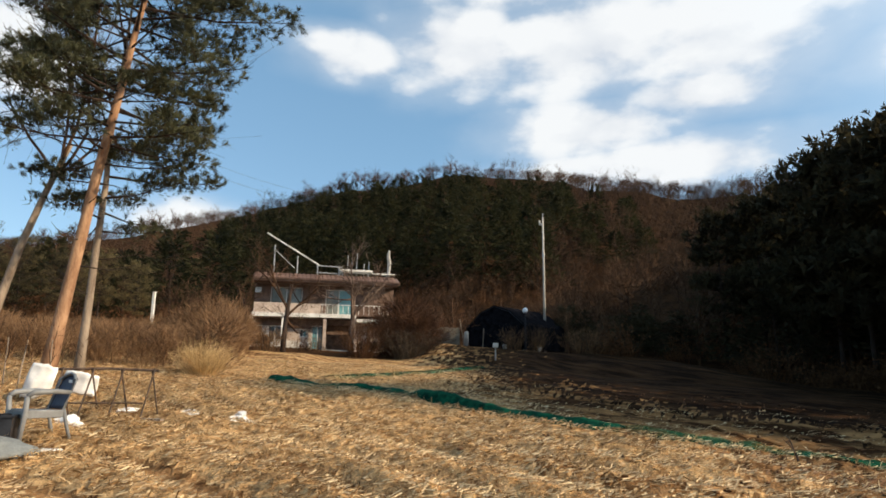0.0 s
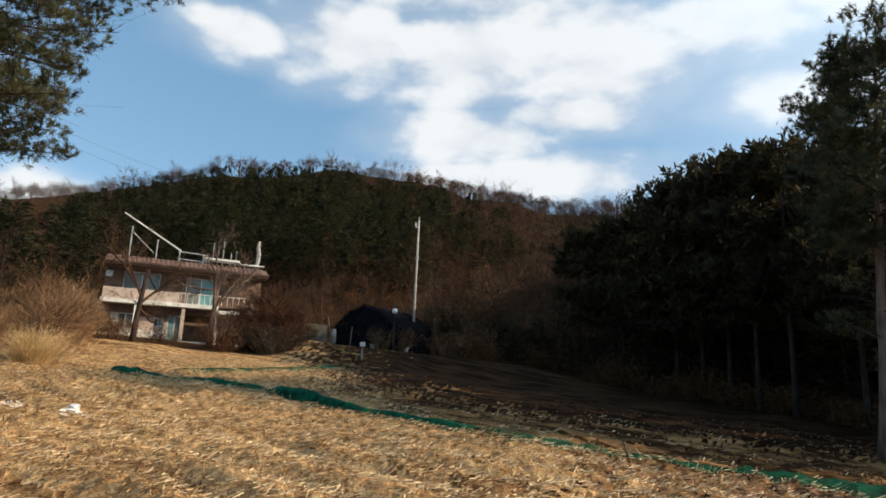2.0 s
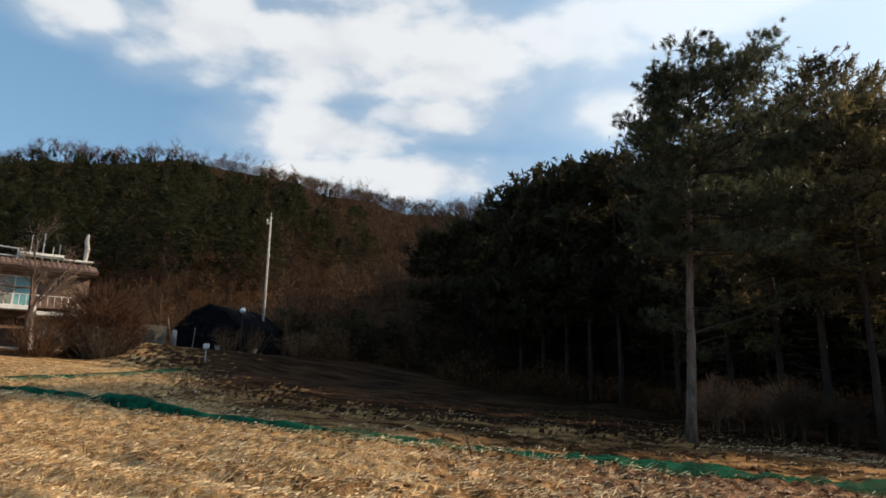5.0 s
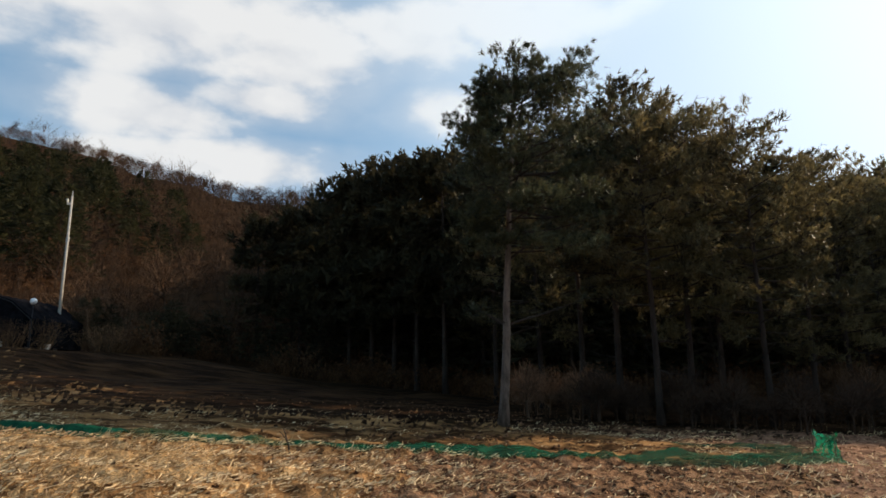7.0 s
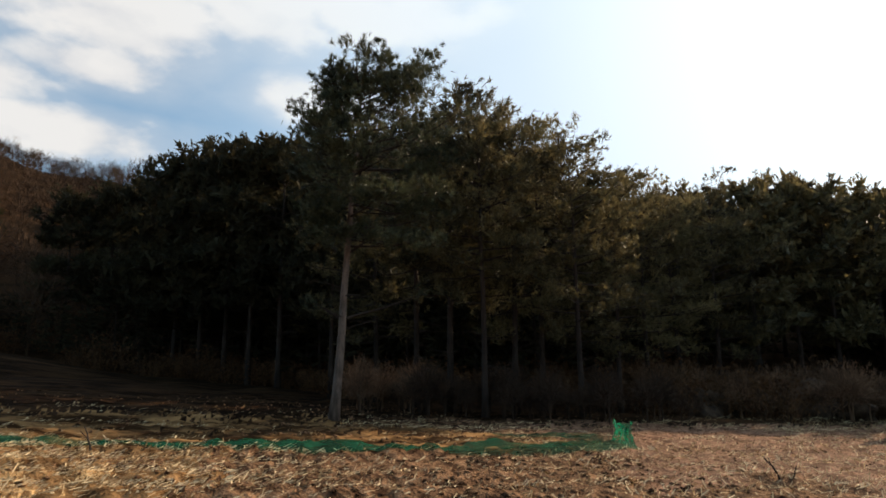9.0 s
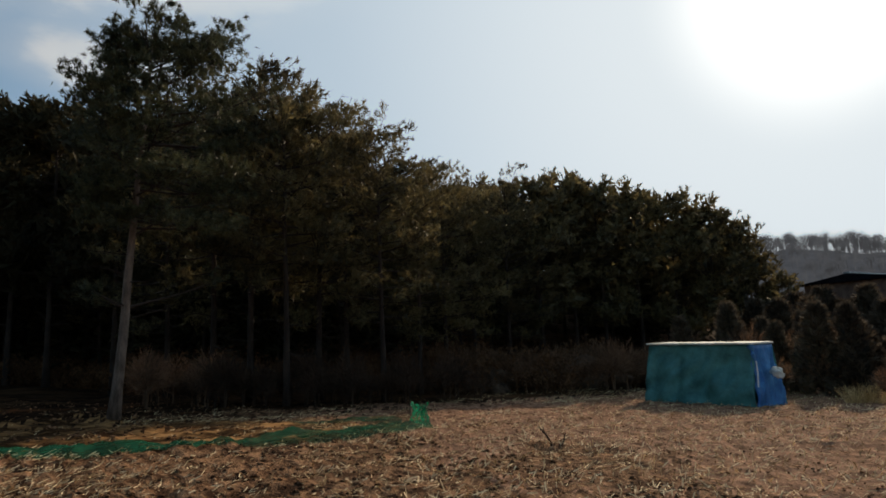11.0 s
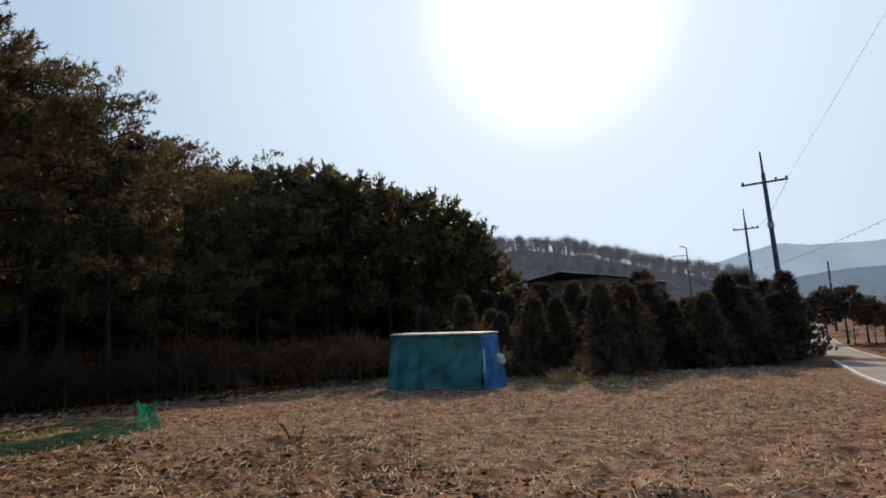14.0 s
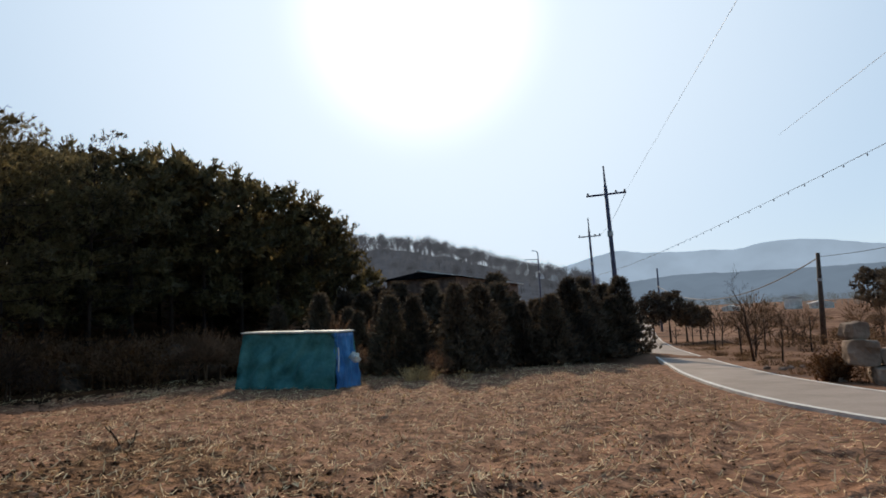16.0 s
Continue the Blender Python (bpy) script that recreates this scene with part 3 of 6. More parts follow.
def fuzzy_crown(seed, twigs=210, limbs=9):
    """A leafless broad tree from afar: forked limbs inside a dome of fine twigs."""
    g = np.random.default_rng(seed)
    h, r = 6.0, 2.3
    m = Mesh()
    m.tube([(0, 0, 0), (0.1, 0, h * 0.25), (0, 0.1, h * 0.45)], [0.12, 0.1, 0.07], 4, cap=False)
    for k in range(limbs):
        a, e = k * 2.4, g.uniform(0.3, 1.2)
        m.tube(curve_points((0, 0, h * g.uniform(0.15, 0.4)), (math.cos(a) * math.cos(e), math.sin(a) * math.cos(e), math.sin(e)), g.uniform(1.8, 3.2), 3, g, 0.15, 0.05), [0.06, 0.045, 0.03, 0.015], 3, cap=False)
    d = g.normal(size=(twigs, 3))
    d[:, 2] = np.abs(d[:, 2]) * 1.1 - 0.35
    d /= np.linalg.norm(d, axis=1, keepdims=True)
    lump = 1 + 0.22 * np.sin(d[:, :1] * 5 + seed) * np.cos(d[:, 1:2] * 6 - seed)
    at = d * np.array([r, r, h * 0.48]) * g.uniform(0.35, 0.85, (twigs, 1)) * lump + np.array([0, 0, h * 0.5])
    v2, f2 = blades(at, d + np.array([0, 0, 0.35]), 2, 0.95, 0.05, 0.35, g)
    v, f = mesh_arrays(m)
    return np.concatenate([v, v2]), np.concatenate([f, f2 + len(v)])


def pole_trunk(seed, h=6.0, r=0.13):
    g = np.random.default_rng(seed)
    m = Mesh()
    m.tube(curve_points((0, 0, 0), (0, 0, 1), h, 4, g, 0.03), [r, r * 0.9, r * 0.75, r * 0.6, r * 0.4], 5, cap=False)
    return mesh_arrays(m)


def far_bare(seed):
    trunk, crown = bare_meshes(seed, 8.5, 0.11, 0.9, 2, 5, 0.3, sides=3, tail=0.015)
    v, f = mesh_arrays(crown)
    g = np.random.default_rng(seed)
    tips = v[g.integers(0, len(v), 90)]
    v2, f2 = blades(tips, g.normal(size=(90, 3)) * 0.5 + np.array([0, 0, 0.7]), 2, 1.1, 0.05, 0.5, g)
    v0, f0 = mesh_arrays(trunk)
    return np.concatenate([v, v2, v0]), np.concatenate([f, f2 + len(v), f0 + len(v) + len(v2)])


def hill_places(count, az0, az1, share0, share1, gen, keep=None):
    """Spots on the slope between two azimuths; share 0 is the hill's foot and 1 its ridge."""
    out = []
    while len(out) < count:
        az = gen.uniform(az0, az1)
        s = math.sqrt(gen.uniform(share0 ** 2, share1 ** 2)) if share0 >= 0 else gen.uniform(share0, share1)
        foot, ridge = np.interp(az, AZ_KNOT, FOOT), np.interp(az, AZ_KNOT, RIDGE)
        r = foot + (ridge - foot) * s
        if keep is None or keep(az, s):
            out.append(polar(az, r))
    return out


def scrub_proto(seed, height=2.0, stems=70, spread=0.9, leaf=0.0):
    """A dense bush of dry upright stems with side twigs and, where leaf is above 0, a few dead leaves."""
    g = np.random.default_rng(seed)
    base = np.stack([g.normal(0, spread * 0.35, stems), g.normal(0, spread * 0.35, stems), np.zeros(stems)], 1)
    d = np.stack([base[:, 0] / spread + g.normal(0, 0.25, stems), base[:, 1] / spread + g.normal(0, 0.25, stems), np.ones(stems)], 1)
    d /= np.linalg.norm(d, axis=1, keepdims=True)
    v, f = blades(base, d, 1, height, 0.026, 0.10, g)
    k = stems * 4
    i = g.integers(0, stems, k)
    at = base[i] + d[i] * (height * g.uniform(0.25, 0.9, (k, 1)))
    v2, f2 = blades(at, d[i], 1, height * 0.26, 0.014, 0.6, g)
    vs, fs = [v, v2], [f, f2 + len(v)]
    if leaf:
        at = base[i] + d[i] * (height * g.uniform(0.1, 0.95, (k, 1))) + g.normal(0, 0.12, (k, 3))
        v3, f3 = blades(at, g.normal(size=(k, 3)), 2, leaf, leaf * 0.6, 0.8, g)
        vs.append(v3), fs.append(f3 + len(v) + len(v2))
    return np.concatenate(vs), np.concatenate(fs)


# ---- woods on the hills ----
def hill_rooms(count, az0, az1, s0, s1, gen, apart, taken, tall, size, keep=None, over=1.0):
    """Spots and sizes for trees of that height on the slope, well apart, none reaching over the skyline."""
    out, tries = [], 0
    while len(out) < count and tries < count * 30:
        tries += 1
        az, s = gen.uniform(az0, az1), gen.uniform(s0, s1)
        foot, ridge, high = (float(np.interp(az, AZ_KNOT, k)) for k in (FOOT, RIDGE, HIGH))
        r = foot + (ridge - foot) * s
        x, y = polar(az, r)
        lid = (high + over - EYE) / ridge
        k = min(gen.uniform(*size), (EYE + r * lid - gz(x, y)) / tall)
        if k < size[0] * 0.6 or keep is not None and not keep(az, s):
            continue
        if all((x - a) ** 2 + (y - b) ** 2 > apart ** 2 for a, b in taken):
            taken.append((x, y))
            out.append((x, y, k))
    return out


def make_far_woods():
    g = np.random.default_rng(21)
    pines = [far_pine(s) for s in range(6)]
    stems = [pole_trunk(s) for s in range(3)]
    bares = [far_bare(s) for s in range(4)]
    fuzzy = [fuzzy_crown(s) for s in range(6)]
    # the taller second batch, mostly hidden, is added to shade the slope
    near = hill_rooms(130, 27, 66, 0.0, 1.0, g, 2.4, [], 9.6, (0.8, 1.15)) + hill_rooms(70, 41, 64, 0.08, 0.9, g, 2.6, [], 9.6, (1.2, 1.75), over=9.5) + hill_places(60, 60, 95, 0.1, 0.75, g)
    scatter("hill_pines", pines, near, M_NEEDLE_SHADED, "dark tall pines on the slope behind the wood's edge", "woods", g, (0.85, 1.2))
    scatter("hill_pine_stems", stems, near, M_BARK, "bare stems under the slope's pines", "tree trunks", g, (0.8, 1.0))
    taken = []
    green = lambda az, s: (az < 9 or s < 0.05 and az < 13 or s > 0.35 and az < 12) and not (-38 < az < -19.5 and s > 0.15) and not (-6 < az < 12 and s < 0.14)
    spots = hill_rooms(110, -24, 12, 0.05, 0.55, g, 4.6, taken, 9.0, (0.8, 1.2), green) + hill_rooms(110, -24, 11, 0.5, 0.93, g, 4.6, taken, 9.0, (0.6, 1.0), green) + hill_rooms(40, -50, -26, 0.0, 0.5, g, 3.6, taken, 9.0, (0.55, 0.9), green)
    spots += hill_rooms(9, 12, 19, 0.28, 0.6, g, 4.0, taken, 9.0, (0.6, 0.8))
    scatter("pine_woods", pines, spots, M_NEEDLE_HILL, "dark green pine wood covering the hillside", "woods", g)
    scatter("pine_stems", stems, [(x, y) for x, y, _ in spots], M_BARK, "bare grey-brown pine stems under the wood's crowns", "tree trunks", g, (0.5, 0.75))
    brown = hill_rooms(150, 8, 33, 0.78, 1.04, g, 1.4, taken, 6.3, (0.5, 0.85), over=4.2) + hill_rooms(150, 9, 31, 0.0, 0.97, g, 2.4, taken, 6.3, (0.55, 1.1), over=2.6) + hill_rooms(190, -40, -17, 0.0, 1.0, g, 2.0, taken, 6.3, (0.5, 0.95), over=3.0) + hill_rooms(90, -36, -18, 0.6, 1.0, g, 1.7, [], 6.3, (0.32, 0.6), over=4.0) + hill_rooms(120, -26, 22, 0.86, 1.02, g, 1.7, taken, 6.3, (0.45, 0.8), over=3.8) + hill_rooms(46, -4, 14, -0.05, 0.2, g, 2.2, taken, 6.3, (0.4, 0.7))
    scatter("russet_trees", fuzzy, brown, M_TWIG_HILL, "fuzzy russet-brown leafless trees on the hillside", "woods", g)
    tops = hill_places(120, -46, 36, 0.85, 1.06, g) + hill_places(50, -22, 16, -0.1, 0.2, g)
    scatter("bare_woods", bares, tops, M_TWIG_HILL, "leafless grey-brown trees along the ridge and slope", "woods", g, (0.5, 0.8))


def make_undergrowth():
    g = np.random.default_rng(9)
    dry = [scrub_proto(s, 2.2) for s in range(4)]
    leafy = [scrub_proto(10 + s, 1.7, 48, leaf=0.15) for s in range(4)]
    low = [scrub_proto(20 + s, 1.3, 42, 0.9, leaf=0.13) for s in range(3)]
    spots = [polar(az, r) for az, r in zip(g.uniform(-38, -17.6, 380), g.uniform(22, 42, 380)) if r > 21.5 + 0.25 * abs(az + 25) and (r > 26 or az < -19)]
    thick = [fuzzy_crown(400 + s, 330, 8) for s in range(5)]
    scatter("brush_thicket", thick, [(x, y, g.uniform(0.19, 0.28) if x < -0.36 * y else g.uniform(0.32, 0.46)) for x, y in spots[::2]], M_THICKET, "dense brown bushes tangled beside the house", "scrub", g)
    scatter("scrub_thicket", dry, [(x, y, g.uniform(0.35, 0.7) if x < -0.36 * y else g.uniform(0.6, 1.1)) for x, y in spots[::3]], M_SCRUB, "dense brown thicket of dry brushwood beside the house", "scrub", g)
    spots = [polar(az, r) for az, r in zip(g.uniform(-48, 34, 240), g.uniform(44, 84, 240)) if not (-18.5 < az < -2 and r < 62) and not (-3 < az < 15 and r < 57)]
    scatter("hill_brush", leafy, spots, M_DEADLEAF, "russet brush with dead leaves at the hill's foot", "scrub", g, (0.8, 1.6))
    edge = [(az, g.normal(np.interp(az, AZ_KNOT, FOOT) - 1.5, 2.0)) for az in g.uniform(30, 106, 240)]
    scatter("wood_edge_brush", low + leafy[:1], [polar(az, r) for az, r in edge], M_DEADLEAF, "low dark brush along the edge of the wood", "scrub", g, (0.7, 1.5))
    mounds = [fuzzy_crown(420 + s, 300, 6) for s in range(4)]
    bank = [polar(az, r) + (g.uniform(0.22, 0.40),) for az, r in zip(g.uniform(70, 100, 90), g.uniform(27.5, 32, 90))]
    scatter("bramble_bank", mounds, bank, M_EDGE, "reddish-brown bramble mounds along the wood's edge", "scrub", g)
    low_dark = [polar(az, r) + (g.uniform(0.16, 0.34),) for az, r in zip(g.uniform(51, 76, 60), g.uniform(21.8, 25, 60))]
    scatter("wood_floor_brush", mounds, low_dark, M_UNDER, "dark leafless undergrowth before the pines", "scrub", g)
    # light-coloured brush added to draw the sun patch under the pines
    glade = [polar(az, r) + (g.uniform(0.20, 0.36),) for az, r in zip(g.uniform(47, 53.5, 22), g.uniform(22.5, 27, 22))]
    scatter("sun_patch_brush", mounds, glade, M_EDGE, "red-brown brush coloured light as a sun patch under the pines", "bracken", g)
    foot = [polar(az, r) + (g.uniform(0.12, 0.24),) for az, r in zip(np.where(np.arange(44) % 2, g.uniform(-19, -14.5, 44), g.uniform(-7.5, -1, 44)), g.uniform(41.5, 44.5, 44))]
    scatter("house_brush", mounds, foot, M_TWIG, "dark leafless brush along the bank before the house", "scrub", g)
    verge = [polar(az, 23.0) for az in (103.9, 104.4, 104.9, 105.3, 108.6)]
    scatter("verge_grass", [scrub_proto(40 + s, 0.75, 50, 0.5) for s in range(3)], verge, M_REED, "pale dry grass tufts in front of the hedge", "grass", g, (0.55, 0.95))
    scatter("hedge_foot_brush", mounds, [polar(az, r) + (k,) for az, r, k in ((106.1, 23.3, 0.2), (107.0, 23.9, 0.17), (99.4, 25.0, 0.24), (98.4, 26.5, 0.3), (102.2, 26.2, 0.26), (109.6, 25.4, 0.14), (100.6, 28.5, 0.4), (103.3, 29, 0.42), (97.4, 29, 0.45))], M_EDGE, "reddish-brown dry brush at the hedge's foot", "scrub", g)
    tall = []
    for az in np.linspace(-31, -16.9, 34):
        r = g.uniform(36.5, 41)
        x, y = polar(az, r)
        el = float(np.interp(az, [-31, -28, -25.6, -23.6, -22.2, -20.5, -18.6, -16.4], [3.6, 3.7, 4.3, 4.8, 5.6, 6.8, 6.6, 5.0]))
        tall.append((x, y, (EYE + r * math.tan(radians(el + g.uniform(-0.7, 0.3))) - gz(x, y)) / 5.6))
    scatter("tall_thicket", thick, [p for p in tall if p[2] > 0.1], M_THICKET, "tall brown bushes rising towards the house", "scrub", g)
    reeds = [(-7.15 + g.normal(0, 0.28), 19.5 + g.normal(0, 0.35)) for _ in range(8)]
    scatter("reed_grass", [scrub_proto(50 + s, 1.3, 70, 0.32) for s in range(3)], reeds, M_REED, "yellow dry reed grass at the thicket's edge", "grass", g, (0.5, 1.0))


make_far_woods()
make_undergrowth()
gy = np.random.default_rng(31)
scatter("young_pines", [far_pine(70 + s, 7, 5) for s in range(3)], [polar(az, r) for az, r in zip(gy.uniform(66, 100, 70), gy.uniform(44, 62, 70))], M_NEEDLE_HILL, "dark young pines filling the wood behind its edge", "young trees", gy, (0.35, 0.6))


# added evergreens, their dark colour standing in for shade on the slope
scatter("foot_pines", [far_pine(75 + s, 7, 5) for s in range(3)], [polar(az, r) for az, r in zip(gy.uniform(11, 31, 46), gy.uniform(48, 57, 46))], M_NEEDLE_SHADED, "low evergreens coloured dark for shade at the slope's foot", "young trees", gy, (0.22, 0.45))


def make_forest_edge():
    """Pines along the field's edge: a front row with broad crowns, and filled rows behind."""
    g = np.random.default_rng(5)
    kinds = []
    for s in range(8):
        fine = s < 5
        x, y = polar(44 + 6.5 * s, 41 + s)
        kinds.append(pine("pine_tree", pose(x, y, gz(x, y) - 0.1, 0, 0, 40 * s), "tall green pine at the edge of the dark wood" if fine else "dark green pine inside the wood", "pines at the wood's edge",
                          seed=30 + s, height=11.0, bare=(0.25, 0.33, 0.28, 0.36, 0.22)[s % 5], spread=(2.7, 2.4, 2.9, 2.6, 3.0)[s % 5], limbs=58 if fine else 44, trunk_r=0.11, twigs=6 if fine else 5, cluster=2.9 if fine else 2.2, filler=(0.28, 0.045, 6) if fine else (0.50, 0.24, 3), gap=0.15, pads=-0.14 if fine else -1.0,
                          tuft=(0.20, 0.19, 0.032, 15) if fine else (0.34, 0.26, 0.09, 5), dead=8, dome=0.7, mats=(M_BARK, M_NEEDLE_SUNLIT) if s < 6 else (M_BARK, M_NEEDLE_SHADED)))
    # azimuth, distance and the elevation of the tip
    front = [(24, 53, 14.0), (27, 52, 14.8), (29.5, 50, 15.6), (32, 47, 17.2), (34, 45, 18.3), (36, 43, 18.9), (38, 40, 19.5), (40.5, 38, 20.2), (45, 34, 19.5), (49, 30, 20), (52.5, 27, 23.0), (55.5, 25, 25.0), (58.5, 22.5, 23.2), (61.2, 25, 22.3), (63.6, 27, 20.8), (66.8, 24, 20.2), (70, 27, 17.4), (72.4, 29, 16.3), (75, 31, 15.2), (78, 33, 15.2), (81, 36, 14.8), (84, 38, 14.5), (86.5, 38, 14.0), (89.5, 40, 13.1), (92.5, 41, 12.2), (95.5, 42, 11.0), (97.3, 44, 9.2), (98.6, 46, 6.2), (100.5, 50, 4.6)]
    spots = []
    for i, (az, r, el) in enumerate(front):
        x, y = polar(az, r)
        s = (EYE + r * math.tan(radians(el)) - gz(x, y)) / 11.35
        spots.append((x, y, s))
    tries = 0
    while len(spots) < 80 and tries < 6000:
        tries += 1
        az = g.uniform(33, 97)
        r = np.interp(az, AZ_KNOT, FOOT) + 1.5 + abs(g.normal()) * 9
        x, y = polar(az, r)
        lid = np.interp(az, [38, 49, 52, 58, 65, 72, 84, 97], [19.5, 19.5, 22, 22.6, 18.5, 14.6, 12.5, 8.5])
        s = min(g.uniform(0.85, 1.1), (EYE + r * math.tan(radians(lid)) - gz(x, y)) / 11.7)
        if s > 0.5 and all((x - a) ** 2 + (y - b) ** 2 > 2.3 ** 2 for a, b, _ in spots) and all((x - k.location.x) ** 2 + (y - k.location.y) ** 2 > 2.2 ** 2 for k in kinds):
            spots.append((x, y, s))
    for az, r, el in ((-37, 44, 9.5), (-34, 47, 10.6), (-31.2, 44, 9.6), (-28.6, 46, 10.2), (-26, 50, 9.4)):
        x, y = polar(az, r)
        copy_thing(kinds[g.integers(5)], pose(x, y, gz(x, y) - 0.1, 0, 0, g.uniform(0, 360)) @ Matrix.Scale((EYE + r * math.tan(radians(el)) - gz(x, y)) / 11.35, 4))
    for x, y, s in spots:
        # pines on the lit side take the sunlit colour, the rest the shaded
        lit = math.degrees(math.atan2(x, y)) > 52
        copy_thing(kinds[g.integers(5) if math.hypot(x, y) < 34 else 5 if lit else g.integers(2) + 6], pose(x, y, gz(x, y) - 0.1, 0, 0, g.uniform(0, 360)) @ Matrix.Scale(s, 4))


make_forest_edge()

# the lone big pine on the field
x, y = 13.7, 13.5
pine("pine_tree", pose(x, y, gz(x, y) - 0.05), "tall broad pine standing alone on the field's edge", seed=3, height=10.9, bare=0.45, spread=2.7, limbs=92, twigs=7, cluster=6.0, filler=(0.20, 0.024, 12), pads=-0.17,
     trunk_r=0.13, lean=(0.047, -0.043), tuft=(0.15, 0.15, 0.015, 32), side=(-0.75, 0.55), dead=8, dome=0.72, gap=0.12, mats=(M_BARK_GREY, M_NEEDLE),
     forks=((0.27, -0.8, 2.6, 0.25), (0.27, 2.3, 1.0, 0.5), (0.45, -0.8, 1.6, 0.75)))
# the leaning red pine by the chairs
x, y = -8.9, 14.78
pine("pine_tree", pose(x, y, gz(x, y) - 0.05), "leaning red pine with orange bark and a green crown", seed=11, height=14.5, bare=0.36, spread=3.4, limbs=84, twigs=8, cluster=8.5, pads=-0.06,
     trunk_r=0.14, lean=(0.098, 0.03), forks=((0.60, 3.6, 3.2, 0.45), (0.48, 3.7, 2.6, 0.30)), filler=(0.18, 0.02, 16), tuft=(0.15, 0.15, 0.013, 36), mats=(M_BARK_RED, M_NEEDLE), dead=7, side=(0.3, 0.05), dome=0.5, gap=0.25, rise=0.5)
x, y = -9.41, 16.97
pine("pine_tree", pose(x, y, gz(x, y) - 0.05), "slender pine behind the leaning one", seed=12, height=12.5, bare=0.30, spread=2.9, limbs=48, twigs=6, cluster=6.0, filler=(0.20, 0.022, 10), pads=-0.10,
     trunk_r=0.10, lean=(0.005, 0.02), tuft=(0.14, 0.14, 0.015, 34), mats=(M_BARK_PALE, M_NEEDLE), dead=2)
x, y = -11.6, 16.2
bare_tree("bare_tree", pose(x, y, gz(x, y) - 0.05), "leafless grey tree with fine twigs beside the pines", seed=6, height=12.0, trunk_r=0.13, spread=0.7, levels=4, split=5, fork=0.4, lean=(0.08, 0.0),
          mats=(M_BARK_PALE, M_TWIG))


# ---- straw on the field ----
def lay(name, x, y, lift, ln, wd, a, tilt, mat, label, category, gen):
    """Narrow strips lying on the ground."""
    n = len(x)
    z = ground_z(x, y) + furrow(x, y)
    d = np.stack([np.cos(a) * np.cos(tilt), np.sin(a) * np.cos(tilt), np.sin(tilt)], 1)
    s = np.stack([-np.sin(a), np.cos(a), gen.uniform(-0.6, 0.9, n)], 1)
    c = np.stack([x, y, z + 0.008 + lift], 1)
    p0, p1 = c - s * wd[:, None], c + s * wd[:, None]
    p2, p3 = p1 + d * ln[:, None], p0 + d * ln[:, None]
    v = np.stack([p0, p1, p2, p3], 1).reshape(-1, 3)
    b = np.arange(n)[:, None] * 4
    f = np.concatenate([b + np.array([[0, 1, 2]]), b + np.array([[0, 2, 3]])])
    tagged(part(name, quick_mesh(name, v, f), mat), label, category, kind="stuff")


def make_straw():
    g = np.random.default_rng(2)
    n = 820000
    r = 5.0 + 27 * g.uniform(0, 1, n) ** 0.8
    az = np.radians(g.uniform(-46, 122, n))
    x, y = np.sin(az) * r, np.cos(az) * r
    # thick on the harvested half, thin on the tilled one, heaped in windrows and tufts
    row = row_wave(x, y)
    tuft = grain(x, y * 1.4, 0.30, 14) + 0.7 * grain(x, y, 0.13, 15)
    patch = grain(x, y, 1.1, 16)
    streak = grain(x * 0.83 - y * 0.55, (x * 0.55 + y * 0.83) * 4.0, 2.4, 11) + 0.5 * grain(x * 0.83 - y * 0.55, (x * 0.55 + y * 0.83) * 3, 0.8, 12)
    tilled = np.clip((x - 0.75 * y + 4) / 8, 0, 1) ** 0.7
    past = past_net(x, y)
    beyond = np.clip((past - 0.1) / 0.6, 0, 1) * np.clip((x + 1) / 4, 0, 1)
    chance = np.clip(0.54 + 0.52 * row + 0.30 * tuft + 0.12 * patch, 0.06, 1) * (1 - 0.93 * tilled)
    chance = chance * (1 - beyond) + beyond * 0.35 * np.clip(1.5 * (streak - 0.1), 0, 1) * np.clip((9 - past) / 7, 0, 1)
    aside = np.abs(y - np.interp(x, [p[0] for p in NET_LINE], [p[1] for p in NET_LINE]))
    keep = (np.abs(road_side(x, y)) > 1.6) & (g.uniform(0, 1, n) < chance) & ((aside > 0.34) | (x < -4.9) | (x > 14.6))
    x, y, row, tuft = x[keep], y[keep], row[keep], tuft[keep]
    n = len(x)
    long = g.uniform(0, 1, n) < 0.20
    ln = np.where(long, g.uniform(0.08, 0.19, n), g.uniform(0.03, 0.095, n))
    lift = g.uniform(0, 1, n) * (0.03 + 0.05 * np.clip(tuft, 0, 1) + 0.02 * np.clip(row, 0, 1))
    lay("straw", x, y, lift, ln, np.where(long, g.uniform(0.003, 0.006, n), g.uniform(0.003, 0.008, n)), g.normal(-0.50, 0.85, n), np.abs(g.normal(0, 0.30, n)), M_STRAW, "pale chopped straw strewn over the field", "straw", g)
    n = 24000
    r, az = 4.5 + 24 * g.uniform(0, 1, n) ** 0.8, np.radians(g.uniform(60, 140, n))
    x, y = np.sin(az) * r, np.cos(az) * r
    keep = (road_side(x, y) > 1.8) & ((az > radians(82)) | (r < 16.5))
    x, y = x[keep], y[keep]
    n = len(x)
    lay("stubble", x, y, 0 * x, g.uniform(0.03, 0.16, n), g.uniform(0.003, 0.008, n), g.uniform(0, 6.28, n), np.abs(g.normal(0.2, 0.4, n)), M_STRAW, "pale cut stubble on the tilled soil", "stubble", g)


